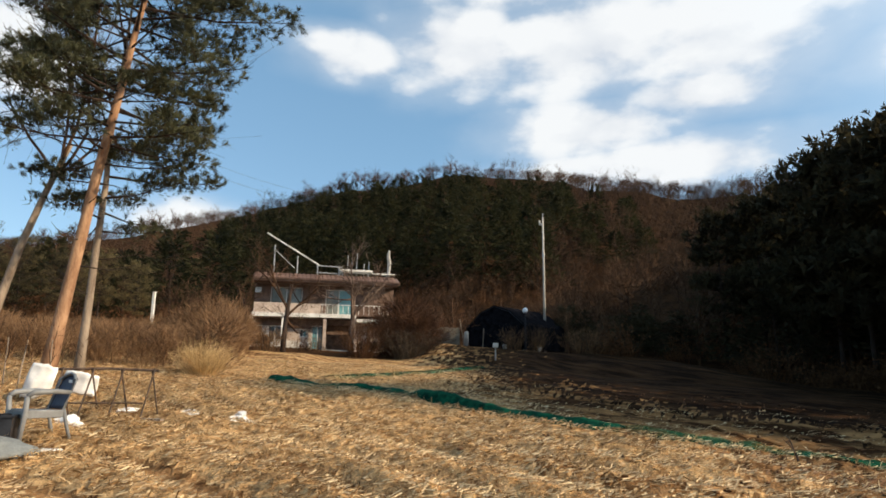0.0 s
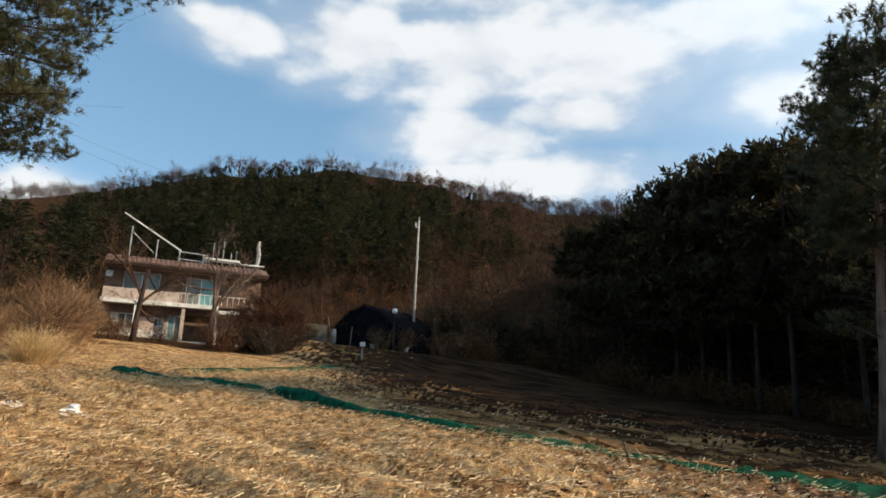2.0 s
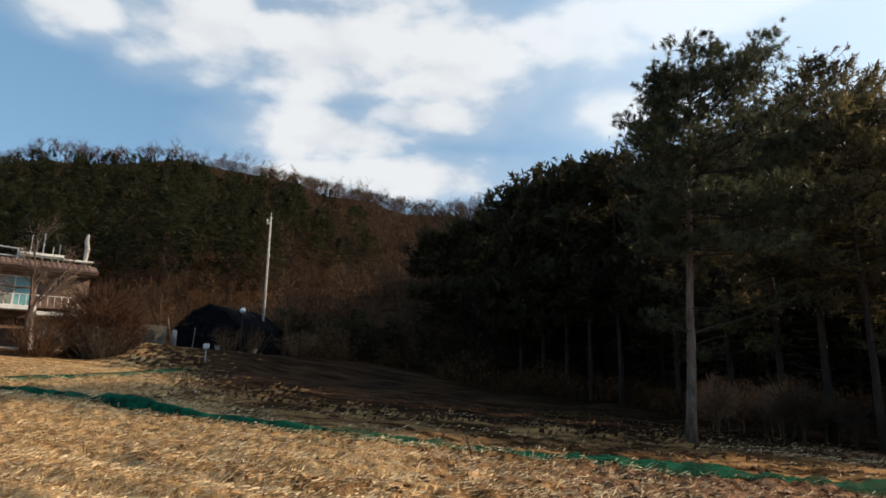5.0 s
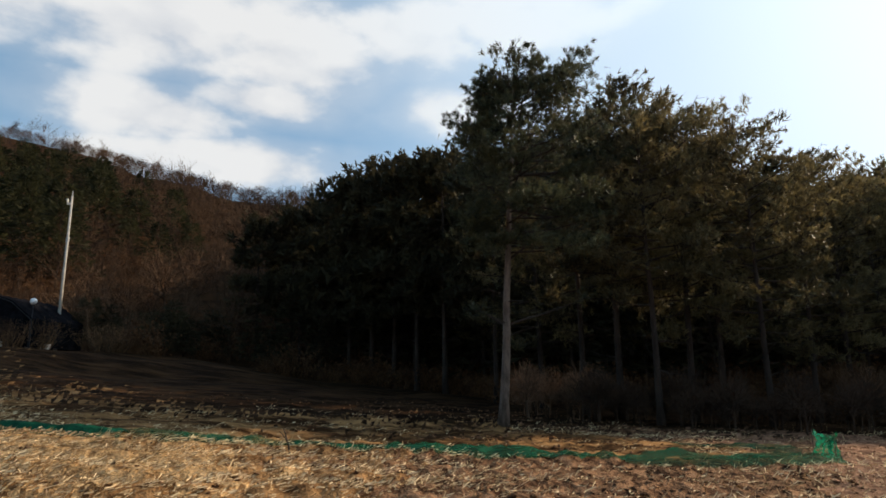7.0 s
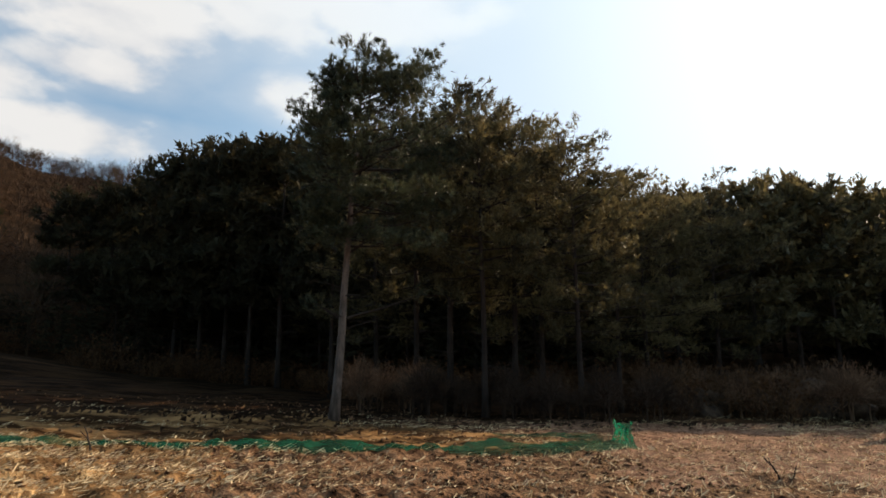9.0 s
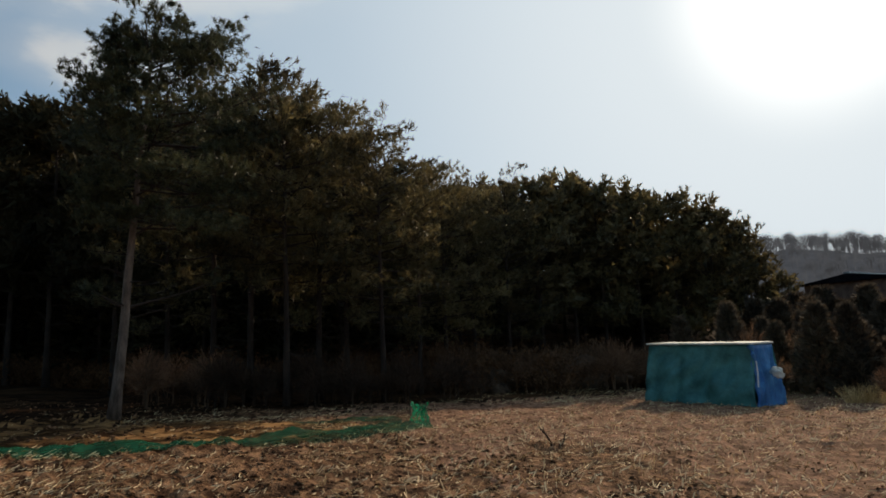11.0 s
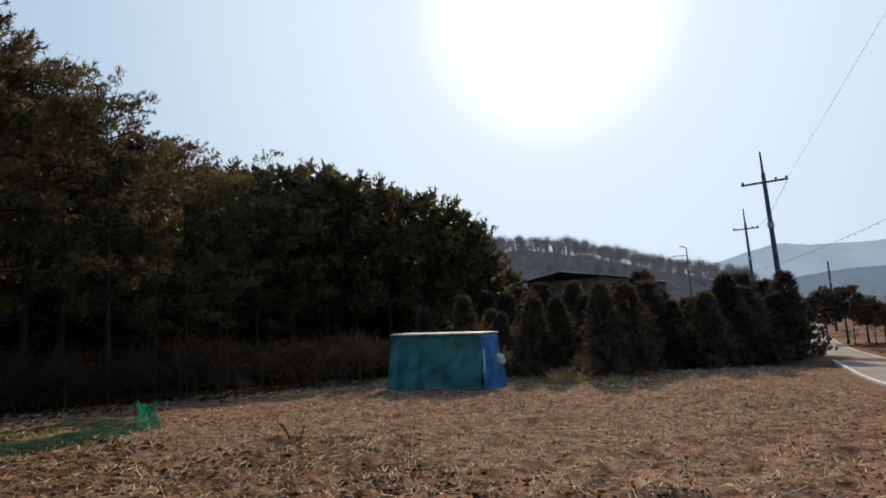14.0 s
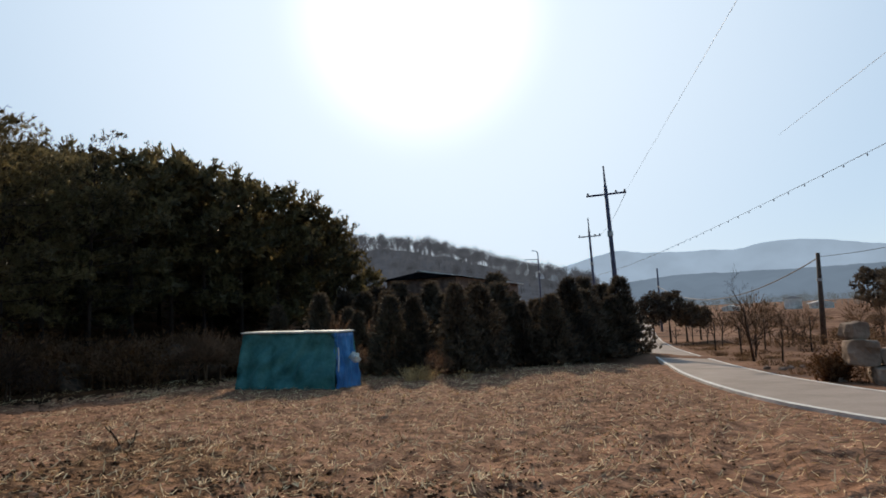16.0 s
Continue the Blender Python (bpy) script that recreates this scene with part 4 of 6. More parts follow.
def make_clods():
    """Lumps of earth, each a small uneven eight-faced pebble."""
    g = np.random.default_rng(6)
    n = 30000
    r, az = 4.0 + 22 * g.uniform(0, 1, n) ** 0.75, np.radians(g.uniform(0, 130, n))
    x, y = np.sin(az) * r, np.cos(az) * r
    keep = (np.abs(road_side(x, y)) > 1.9) & (g.uniform(0, 1, n) < 0.15 + 0.85 * np.clip((x - 0.75 * y + 3) / 4, 0, 1) * np.clip(grain(x, y, 0.9, 44) + 0.6, 0.15, 1))
    x, y = x[keep], y[keep]
    n = len(x)
    z = ground_z(x, y) + furrow(x, y)
    base = np.array([(1, 0, 0), (0, 1, 0), (-1, 0, 0), (0, -1, 0), (0, 0, 1), (0, 0, -1)], float)
    size = g.uniform(0.5, 1, (n, 1, 1)) ** 2 * np.where(x - 0.75 * y < 9, 0.055, 0.026)[:, None, None] * np.array([1.3, 1.0, 0.7])
    v = base[None] * size * g.uniform(0.6, 1.3, (n, 6, 3))
    v[:, :4, :] += g.normal(0, 0.006, (n, 4, 3))
    a = g.uniform(0, 6.28, n)
    ca, sa = np.cos(a)[:, None], np.sin(a)[:, None]
    v = np.stack([v[..., 0] * ca - v[..., 1] * sa + x[:, None], v[..., 0] * sa + v[..., 1] * ca + y[:, None], v[..., 2] + z[:, None] + 0.004], -1).reshape(-1, 3)
    tri = np.array([(0, 1, 4), (1, 2, 4), (2, 3, 4), (3, 0, 4), (1, 0, 5), (2, 1, 5), (3, 2, 5), (0, 3, 5)])
    f = (np.arange(n)[:, None, None] * 6 + tri[None]).reshape(-1, 3)
    tagged(part("clods", quick_mesh("clods", v, f), M_CLOD), "brown clods of earth on the field", "clods", kind="stuff")


make_straw()
make_clods()


# ---- more materials ----
M_CONCRETE = material("weathered_concrete", (0.30, 0.28, 0.25), (0.48, 0.45, 0.41), 2.5, 0.9, 0.4)
# concrete colour darkened for the shade on the terrace panels
M_CONCRETE_SHADED = material("shaded_concrete", (0.10, 0.085, 0.065), (0.22, 0.19, 0.15), 2.5, 0.95, 0.4)
M_POLE = material("pole_concrete", (0.34, 0.31, 0.27), (0.52, 0.48, 0.43), 3, 0.9, 0.3)
M_POLE_BLUE = material("dark_pole", (0.055, 0.055, 0.085), (0.11, 0.11, 0.16), 3, 0.7, 0.2)
M_ROAD = material("pale_concrete_lane", (0.225, 0.178, 0.148), (0.325, 0.262, 0.222), 0.8, 0.9, 0.25, fine=20)
M_ROADLINE = material("worn_white_edge", (0.50, 0.47, 0.43), (0.74, 0.71, 0.66), 4, 0.9, 0.2)
M_STONE = material("tan_boulder", (0.16, 0.108, 0.075), (0.34, 0.245, 0.18), 1.6, 0.95, 0.9)
# stone colour darkened for the shade at the wood's edge
M_STONE_SHADED = material("shaded_stone", (0.035, 0.02, 0.012), (0.13, 0.075, 0.045), 4.0, 0.95, 0.9)
M_WHITEWASH = material("stained_white_paint", (0.55, 0.52, 0.47), (0.82, 0.80, 0.75), 1.4, 0.85, 0.2)
M_STUCCO = material("pinkish_stucco", (0.40, 0.31, 0.25), (0.62, 0.50, 0.42), 1.3, 0.9, 0.3)
M_WALL_BROWN = material("brown_wall", (0.10, 0.065, 0.05), (0.22, 0.145, 0.11), 3.0, 0.9, 0.4)
M_TILE = material("brown_roof_tile", (0.105, 0.055, 0.037), (0.215, 0.12, 0.082), 2.0, 0.75, 0.3, vary=0.4)
M_TRIM = material("dark_fascia", (0.10, 0.06, 0.045), (0.19, 0.12, 0.09), 2.0, 0.8, 0.2)
M_GLASS_DARK = material("dark_pane", (0.02, 0.022, 0.025), (0.05, 0.055, 0.06), 1.0, 0.12, 0, spec=0.6)
M_GLASS_TEAL = material("teal_pane", (0.10, 0.26, 0.28), (0.20, 0.42, 0.44), 1.0, 0.25, 0, spec=0.6)
# grey-green of the upper panes: a reflection put into their colour
M_GLASS_GREY = material("grey_green_pane", (0.12, 0.135, 0.12), (0.22, 0.235, 0.21), 1.0, 0.2, 0, spec=0.6)
M_RUST = material("rusty_steel", (0.04, 0.027, 0.02), (0.13, 0.085, 0.06), 8, 0.8, 0.4)
M_STEEL = material("grey_pipe", (0.30, 0.30, 0.30), (0.48, 0.48, 0.47), 5, 0.5, 0.1, metal=0.3)
M_PLASTIC = material("grey_plastic", (0.15, 0.155, 0.155), (0.24, 0.245, 0.245), 6, 0.5, 0.1)
M_PLASTIC_WHITE = material("white_plastic", (0.62, 0.62, 0.60), (0.85, 0.85, 0.83), 5, 0.45, 0.1)
M_BLACK = material("black_plastic", (0.012, 0.013, 0.016), (0.03, 0.032, 0.038), 6, 0.55, 0.1)
M_MAT = material("grey_cloth", (0.13, 0.14, 0.135), (0.22, 0.23, 0.22), 5, 0.9, 0.5)
M_SHADE = material("black_shade_cloth", (0.005, 0.005, 0.006), (0.015, 0.015, 0.018), 3, 1.0, 0.2, spec=0.0)
M_NAVY = material("dark_blue_plastic", (0.022, 0.026, 0.045), (0.045, 0.052, 0.08), 6, 0.55, 0.1)
M_TARP_GREEN = material("teal_tarpaulin", (0.036, 0.155, 0.15), (0.095, 0.32, 0.30), 2.2, 0.5, 0.5, through_light=0.12)
M_TARP_BLUE = material("blue_tarpaulin", (0.025, 0.13, 0.34), (0.07, 0.28, 0.56), 3.0, 0.45, 0.5, through_light=0.12)
M_BOARD = material("pale_board", (0.50, 0.50, 0.44), (0.72, 0.72, 0.65), 3, 0.7, 0.2)
M_PAPER = material("white_litter", (0.70, 0.69, 0.66), (0.88, 0.87, 0.85), 8, 0.8, 0.2)
# brown foliage, lightened for the haze over hedge and valley pines
M_JUNIPER = material("dark_juniper", (0.046, 0.036, 0.028), (0.17, 0.125, 0.082), 1.5, 0.8, 0, vary=0.3, island=0.5, through_light=0.25)
M_WIRE = material("cable", (0.05, 0.05, 0.055), (0.12, 0.12, 0.13), 3, 0.6, 0)
M_LAMP = material("white_lamp_globe", (0.80, 0.80, 0.80), (0.92, 0.92, 0.92), 3, 0.3, 0)


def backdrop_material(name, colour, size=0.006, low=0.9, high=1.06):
    """Distance, its haze put into the colour: it gives off the air's light and nothing else."""
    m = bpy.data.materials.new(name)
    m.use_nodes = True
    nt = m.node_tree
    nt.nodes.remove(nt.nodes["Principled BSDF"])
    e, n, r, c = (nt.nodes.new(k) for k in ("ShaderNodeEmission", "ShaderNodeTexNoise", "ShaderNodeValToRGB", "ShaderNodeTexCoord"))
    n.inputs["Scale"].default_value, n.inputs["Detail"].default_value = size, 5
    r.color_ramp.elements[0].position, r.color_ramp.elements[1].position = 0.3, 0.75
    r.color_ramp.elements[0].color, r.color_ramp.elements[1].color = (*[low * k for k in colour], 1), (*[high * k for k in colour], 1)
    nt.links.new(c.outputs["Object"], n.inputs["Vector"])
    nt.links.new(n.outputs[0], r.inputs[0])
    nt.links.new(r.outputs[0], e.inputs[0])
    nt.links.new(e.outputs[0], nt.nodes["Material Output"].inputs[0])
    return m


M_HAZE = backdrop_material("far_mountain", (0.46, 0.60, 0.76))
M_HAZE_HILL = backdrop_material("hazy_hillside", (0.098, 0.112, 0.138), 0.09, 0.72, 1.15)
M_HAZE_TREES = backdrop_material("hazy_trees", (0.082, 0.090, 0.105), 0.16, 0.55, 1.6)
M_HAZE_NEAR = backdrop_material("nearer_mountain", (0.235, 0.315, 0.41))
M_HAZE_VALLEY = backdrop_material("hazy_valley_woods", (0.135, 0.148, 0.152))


def net_material(name, dark, light, grid, least, most):
    """Plastic netting: thin weave that lets some of what lies behind show through."""
    m = material(name, dark, light, 3.0, 0.8, 0.6, spec=0.05, through_light=0.3)
    nt = m.node_tree
    out = nt.nodes["Material Output"]
    surface = out.inputs[0].links[0].from_socket
    clear, mix, holes, ramp = (nt.nodes.new(k) for k in ("ShaderNodeBsdfTransparent", "ShaderNodeMixShader", "ShaderNodeTexNoise", "ShaderNodeMapRange"))
    holes.inputs["Scale"].default_value = grid
    ramp.inputs[1].default_value, ramp.inputs[2].default_value, ramp.inputs[3].default_value, ramp.inputs[4].default_value = 0.34, 0.64, least, most
    nt.links.new(holes.outputs[0], ramp.inputs[0])
    nt.links.new(ramp.outputs[0], mix.inputs[0])
    nt.links.new(surface, mix.inputs[1])
    nt.links.new(clear.outputs[0], mix.inputs[2])
    nt.links.new(mix.outputs[0], out.inputs[0])
    return m


M_NET = net_material("green_netting", (0.003, 0.040, 0.023), (0.013, 0.125, 0.064), 5.0, 0.08, 0.62)


def put(az, r, turn=0.0, sink=0.0):
    x, y = polar(az, r)
    return pose(x, y, gz(x, y) - sink, 0, 0, turn)


def blob(seed, size, rough=0.18, detail=2, flat=0.0):
    """A lumpy stone or mound, flattened underneath."""
    bm = bmesh.new()
    bmesh.ops.create_icosphere(bm, subdivisions=detail + 1, radius=1.0)
    off = Vector((seed * 3.1, seed * 1.7, seed * 0.9))
    for v in bm.verts:
        d = 1 + rough * (noise.noise(v.co * 1.3 + off) * 1.4 + 0.5 * noise.noise(v.co * 3.1 + off))
        v.co = Vector((v.co.x * size[0] * d, v.co.y * size[1] * d, max(v.co.z, -flat if flat else -2) * size[2] * d))
    me = bpy.data.meshes.new("blob")
    bm.to_mesh(me)
    bm.free()
    return me


# ---- mountains and the far valley ----
def mountain(name, r, azs, els, mat, base, label, az0=112, az1=172):
    """A long ridge far off, with a crest that rises and falls softly through the given elevations."""
    n = 240
    line = np.linspace(az0, az1, n + 1)
    crest = np.interp(line, azs, els)
    crest = np.convolve(np.pad(crest, 4, mode="edge"), np.hanning(11)[1:-1] / np.hanning(11).sum(), mode="valid")
    crest = crest + 0.05 * grain(line, 0 * line, 0.9, 3) + 0.035 * grain(line, 0 * line, 0.33, 5)
    verts, faces = [], []
    for i, (az, el) in enumerate(zip(line, crest)):
        for k, (rr, q) in enumerate(((r - 500, 0.0), (r - 220, 0.55), (r, 1.0), (r + 300, 0.2))):
            x, y = polar(az, rr)
            verts.append((x, y, base + (r * math.tan(radians(max(el, 0.05))) - base) * q + (18 * noise.noise(Vector((az * 0.7, k, 1))) if k == 1 else 0)))
    for i in range(n):
        for k in range(3):
            a = i * 4 + k
            faces.append((a, a + 4, a + 5, a + 1))
    ob = part(name, Mesh().add(verts, faces), mat, smooth=True)
    tagged(ob, label, "mountain", kind="structure")


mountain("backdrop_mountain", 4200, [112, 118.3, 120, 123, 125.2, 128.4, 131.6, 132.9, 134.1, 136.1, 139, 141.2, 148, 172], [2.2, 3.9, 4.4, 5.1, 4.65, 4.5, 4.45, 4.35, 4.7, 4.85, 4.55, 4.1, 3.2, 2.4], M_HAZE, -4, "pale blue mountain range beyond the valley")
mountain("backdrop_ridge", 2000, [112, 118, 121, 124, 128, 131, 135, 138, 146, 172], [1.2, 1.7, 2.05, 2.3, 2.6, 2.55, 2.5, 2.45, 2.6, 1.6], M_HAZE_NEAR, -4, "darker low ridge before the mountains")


def backdrop_hill():
    """The low wooded hill far beyond the hedge, grey with haze, with leafless trees along its crest."""
    g = np.random.default_rng(41)
    r = 460.0
    knots = ([90, 95, 98, 102, 105, 107.5, 110.5, 114, 118, 122], [5.2, 5.9, 6.25, 6.3, 5.9, 5.45, 4.5, 3.45, 2.5, 1.6])
    azs = np.linspace(90, 122, 129)
    verts, faces = [], []
    for az in azs:
        top = EYE + r * math.tan(radians(float(np.interp(az, *knots)))) + 1.2 * float(grain(az, 0.0, 1.1, 51))
        for k, (rr, q) in enumerate(((r - 170, 0.0), (r - 110, 0.42), (r - 50, 0.8), (r, 1.0), (r + 90, 0.3))):
            x, y = polar(az, rr)
            verts.append((x, y, -6 + (top + 6) * q))
    for i in range(len(azs) - 1):
        for k in range(4):
            a = i * 5 + k
            faces.append((a, a + 5, a + 6, a + 1))
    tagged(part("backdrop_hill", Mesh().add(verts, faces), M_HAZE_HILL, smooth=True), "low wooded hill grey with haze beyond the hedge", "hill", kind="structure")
    me = []
    for k in range(6):
        m = Mesh().tube([(0, 0, 0), (0.2, 0, 4), (0, 0.2, 9)], [0.20, 0.15, 0.07], 4, cap=False)
        for a in range(4):
            m.tube([(0, 0, 3.5 + a), (math.cos(a * 2.2) * 1.1, math.sin(a * 2.2) * 1.1, 6.0 + a), (math.cos(a * 2.2) * 1.5, math.sin(a * 2.2) * 1.5, 8.0 + a * 0.6)], [0.09, 0.07, 0.03], 3, cap=False)
        v, f = mesh_arrays(m)
        d = g.normal(size=(120, 3))
        d /= np.linalg.norm(d, axis=1, keepdims=True)
        at = d * np.array([1.9, 1.9, 2.6]) * g.uniform(0.3, 1.0, (120, 1)) + np.array([0, 0, 7.4])
        w, q = blades(at, np.stack([d[:, 0] * 0.6, d[:, 1] * 0.6, 0 * d[:, 2] + 0.9], 1), 1, 1.9, 0.10, 0.4, g)
        me.append((np.concatenate([v, w]), np.concatenate([f, q + len(v)])))
    vs, fs, n = [], [], 0
    for i, az in enumerate(g.uniform(96, 121, 720)):
        back = (0, 1, 3, 7, 14, 25, 42, 65, 90)[i % 9] + g.uniform(-2, 4)
        top = EYE + r * math.tan(radians(float(np.interp(az, *knots))))
        z = -6 + (top + 6) * float(np.interp(back, [0, 50, 110, 170], [1, 0.8, 0.42, 0]))
        v, f = me[i % 6]
        x, y = polar(az, r - back)
        vs.append(v * (g.uniform(0.7, 1.45) * np.array([1.2, 1.2, 1.0])) + np.array([x, y, z - g.uniform(0.5, 3.5)])), fs.append(f + n)
        n += len(v)
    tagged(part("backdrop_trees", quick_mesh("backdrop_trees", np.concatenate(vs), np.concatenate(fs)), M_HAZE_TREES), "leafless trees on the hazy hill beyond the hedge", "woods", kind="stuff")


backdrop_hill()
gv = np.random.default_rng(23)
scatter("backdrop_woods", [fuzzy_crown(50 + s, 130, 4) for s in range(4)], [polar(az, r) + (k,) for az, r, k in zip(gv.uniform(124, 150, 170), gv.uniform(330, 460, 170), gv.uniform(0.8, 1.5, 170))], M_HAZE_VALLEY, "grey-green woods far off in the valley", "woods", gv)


def low_building(az, r, w, d, h, turn, mat, roof, label, pitch=0.17):
    b = thing("farm_building", put(az, r, turn, 0.1), label, "building")
    part("wall", Mesh().box(-w / 2, -d / 2, 0, w / 2, d / 2, h), mat, b)
    m = Mesh()
    m.add([(-w / 2 - 0.4, -d / 2 - 0.5, h + 0.004), (w / 2 + 0.4, -d / 2 - 0.5, h + 0.004), (w / 2 + 0.4, d / 2 + 0.5, h + 0.004), (-w / 2 - 0.4, d / 2 + 0.5, h + 0.004),
           (-w / 2 - 0.4, 0, h + d * pitch), (w / 2 + 0.4, 0, h + d * pitch)], [(0, 1, 5, 4), (2, 3, 4, 5), (0, 4, 3), (1, 2, 5), (3, 2, 1, 0)])
    part("roof", m, roof, b)
    for k in range(max(2, int(w / 4))):
        x = -w / 2 + (k + 0.5) * w / max(2, int(w / 4))
        win = part("window", Mesh().box(x - 0.6, -d / 2 - 0.05, h * 0.4, x + 0.6, -d / 2 + 0.05, h * 0.75), M_GLASS_DARK, b)
        part("window_frame", Mesh().box(x - 0.7, -d / 2 - 0.03, h * 0.4 - 0.1, x + 0.7, -d / 2 + 0.02, h * 0.4), M_WHITEWASH, win)
    return b


barn = low_building(108.8, 59.4, 19.4, 6, 6.34, -38.2, M_WALL_BROWN, M_SHADE, "dark barn with a low pale-ridged roof behind the hedge", 0.09)
part("ridge_cap", Mesh().box(-10.1, -0.2, 6.89, 10.1, 0.2, 6.99), M_STEEL, barn, "pale metal ridge cap")
part("gutter", Mesh().box(2.0, -3.58, 6.26, 10.1, -3.49, 6.36), M_STEEL, barn, "pale gutter")
low_building(124.3, 330, 26, 9, 3.6, -30, M_WHITEWASH, M_WHITEWASH, "long white shed far off in the valley")
low_building(126.6, 300, 16, 8, 3.4, -30, M_WHITEWASH, M_STEEL, "white farm shed far off in the valley")
low_building(131.6, 220, 8, 5, 1.2, -45, M_WHITEWASH, M_WHITEWASH, "low white greenhouse beyond the dry field")
low_building(136.1, 190, 4, 4, 2.8, -45, M_WHITEWASH, M_STEEL, "small white house beyond the dry field")
low_building(138.0, 185, 9, 5, 1.3, -45, M_WHITEWASH, M_WHITEWASH, "long white roof beyond the dry field")


# ---- lane ----
def make_road():
    def strip(name, c0, c1, z0, mat, label):
        verts, faces = [], []
        n = 150
        for i in range(n + 1):
            x = -50 + 60 * (i / 40) if i <= 40 else 10 + 45 * (i - 40) / 70 if i <= 110 else 55 + 110 * (i - 110) / 40
            y, s = float(road_y(x)), float(road_y(x + 0.5) - road_y(x - 0.5))
            nx, ny = -s / math.hypot(1, s), 1 / math.hypot(1, s)
            wide = float(np.interp(x, [10, 16, 22, 30, 50], [1.0, 0.85, 0.75, 0.70, 0.68]))
            for k, c in enumerate((c0 * wide, c0 * wide, c1 * wide, c1 * wide)):
                px, py = x + nx * c, y + ny * c
                verts.append((px, py, gz(px, py) + (z0 if k in (1, 2) else -0.1)))
        for i in range(n):
            for k in range(3):
                a = i * 4 + k
                faces.append((a, a + 1, a + 5, a + 4))
        return tagged(part(name, Mesh().add(verts, faces), mat), label, "road", kind="structure")

    strip("road", -1.4, 1.4, 0.06, M_ROAD, "narrow pale concrete farm lane")
    strip("road_edge_near", 1.4, 1.55, 0.07, M_ROADLINE, "worn pale edging along the lane")
    strip("road_edge_far", -1.53, -1.4, 0.07, M_ROADLINE, "worn pale edging along the lane")


make_road()


# ---- poles and wires ----
def line_pole(name, az, r, tip_el, label, arm=1.9, mat=None, rad=0.17, turn=0.0, spike=True, arm_z=None, lean=0.0, lamp=False):
    mat = mat or M_POLE_BLUE
    height = EYE + r * math.tan(radians(tip_el)) - gz(*polar(az, r)) + 0.2
    p = thing(name, put(az, r, turn, 0.2) @ pose(0, 0, 0, 0, lean, 0), label, "utility pole")
    part("shaft", Mesh().tube([(0, 0, 0), (0, 0, height * 0.5), (0, 0, height)], [rad, rad * 0.85, rad * 0.65], 12), mat, p, smooth=True)
    part("band", Mesh().tube([(0, 0, height * 0.70), (0, 0, height * 0.73)], rad * 1.05, 12), M_STEEL, p)
    if spike:
        part("tip", Mesh().tube([(0, 0, height), (0, 0, height + 1.25)], [0.07, 0.045], 6), mat, p)
    if arm:
        z = arm_z or height - 0.55
        part("crossarm", Mesh().box(-arm, -0.06, z - 0.05, arm, 0.06, z + 0.05), mat, p)
        for x in (-arm + 0.1, arm * 0.5, arm - 0.08):
            part("insulator", Mesh().tube([(x, 0, z + 0.05), (x, 0, z + 0.13), (x, 0, z + 0.2)], [0.05, 0.075, 0.04], 8), M_STEEL, p)
    return p


line_pole("utility_pole", 122.55, 40, 10.7, "dark slanting utility pole with a crossarm and tip", 1.2, turn=-122, rad=0.165, lean=-1.6)
line_pole("utility_pole", 120.68, 62, 6.9, "dark utility pole with a crossarm behind the hedge", 1.05, turn=-120, rad=0.15, lean=-1.0)
line_pole("utility_pole", 126.0, 92, 3.2, "short dark pole beside the far pines", 0, turn=-126, rad=0.16, spike=False)
line_pole("utility_pole", 137.72, 50, 3.5, "short thick dark pole in the dry field", 0, mat=M_RUST, turn=-138, rad=0.19, spike=False, lean=1.8)
lamp_pole = line_pole("street_lamp", 115.9, 148, 5.3, "thin street lamp with a side arm on the hill", 0, turn=-116, rad=0.18, spike=False)
lamp_top = EYE + 148 * math.tan(radians(5.3)) - gz(*polar(115.9, 148)) + 0.2
part("lamp_arm", Mesh().tube([(0, 0, lamp_top), (-0.6, 0, lamp_top + 0.4), (-1.4, 0, lamp_top + 0.5)], 0.1, 6), M_POLE_BLUE, lamp_pole)
part("side_arm", Mesh().tube([(0, 0, lamp_top - 1.6), (-3.2, 0, lamp_top - 1.5)], 0.09, 6), M_POLE_BLUE, lamp_pole)
field_pole = line_pole("utility_pole", 9.15, 48, 14.25, "slim pale concrete utility pole by the tunnel", 0, mat=M_POLE, rad=0.105, spike=False, lean=0.4)
pole_top = EYE + 48 * math.tan(radians(14.25)) - gz(*polar(9.15, 48)) + 0.2
part("bracket", Mesh().box(-0.28, -0.05, pole_top - 0.6, 0.02, 0.05, pole_top - 0.45), M_STEEL, field_pole)
part("insulator", Mesh().tube([(-0.24, 0, pole_top - 0.45), (-0.24, 0, pole_top - 0.2)], 0.06, 8), M_WHITEWASH, field_pole)
part("tip", Mesh().tube([(0, 0, pole_top), (0, 0, pole_top + 0.35)], 0.03, 6), M_STEEL, field_pole)


def wire(a, b, sag, radius, label, name="cable", mat=None):
    a, b = Vector(a), Vector(b)
    pts = [a.lerp(b, i / 24) - Vector((0, 0, sag * 4 * (i / 24) * (1 - i / 24))) for i in range(25)]
    return tagged(part(name, Mesh().tube(pts, radius, 5), mat or M_WIRE), label, "cable", kind="structure")


def spot(az, el, r):
    x, y = polar(az, r)
    return (x, y, EYE + r * math.tan(radians(el)))


wire(spot(123.9, 10.15, 40), spot(146.0, 36.5, 10.0), 0.0, 0.006, "dark overhead line to the pole")
wire(spot(123.8, 9.9, 40), spot(121.5, 6.5, 62), 0.3, 0.012, "dark overhead line between two poles")
a, b = Vector(spot(120.7, 2.9, 62)), Vector(spot(147, 12.7, 14))
festoon = wire(a, b, 0.35, 0.007, "sagging cable hung with small round floats", "bead_cable")
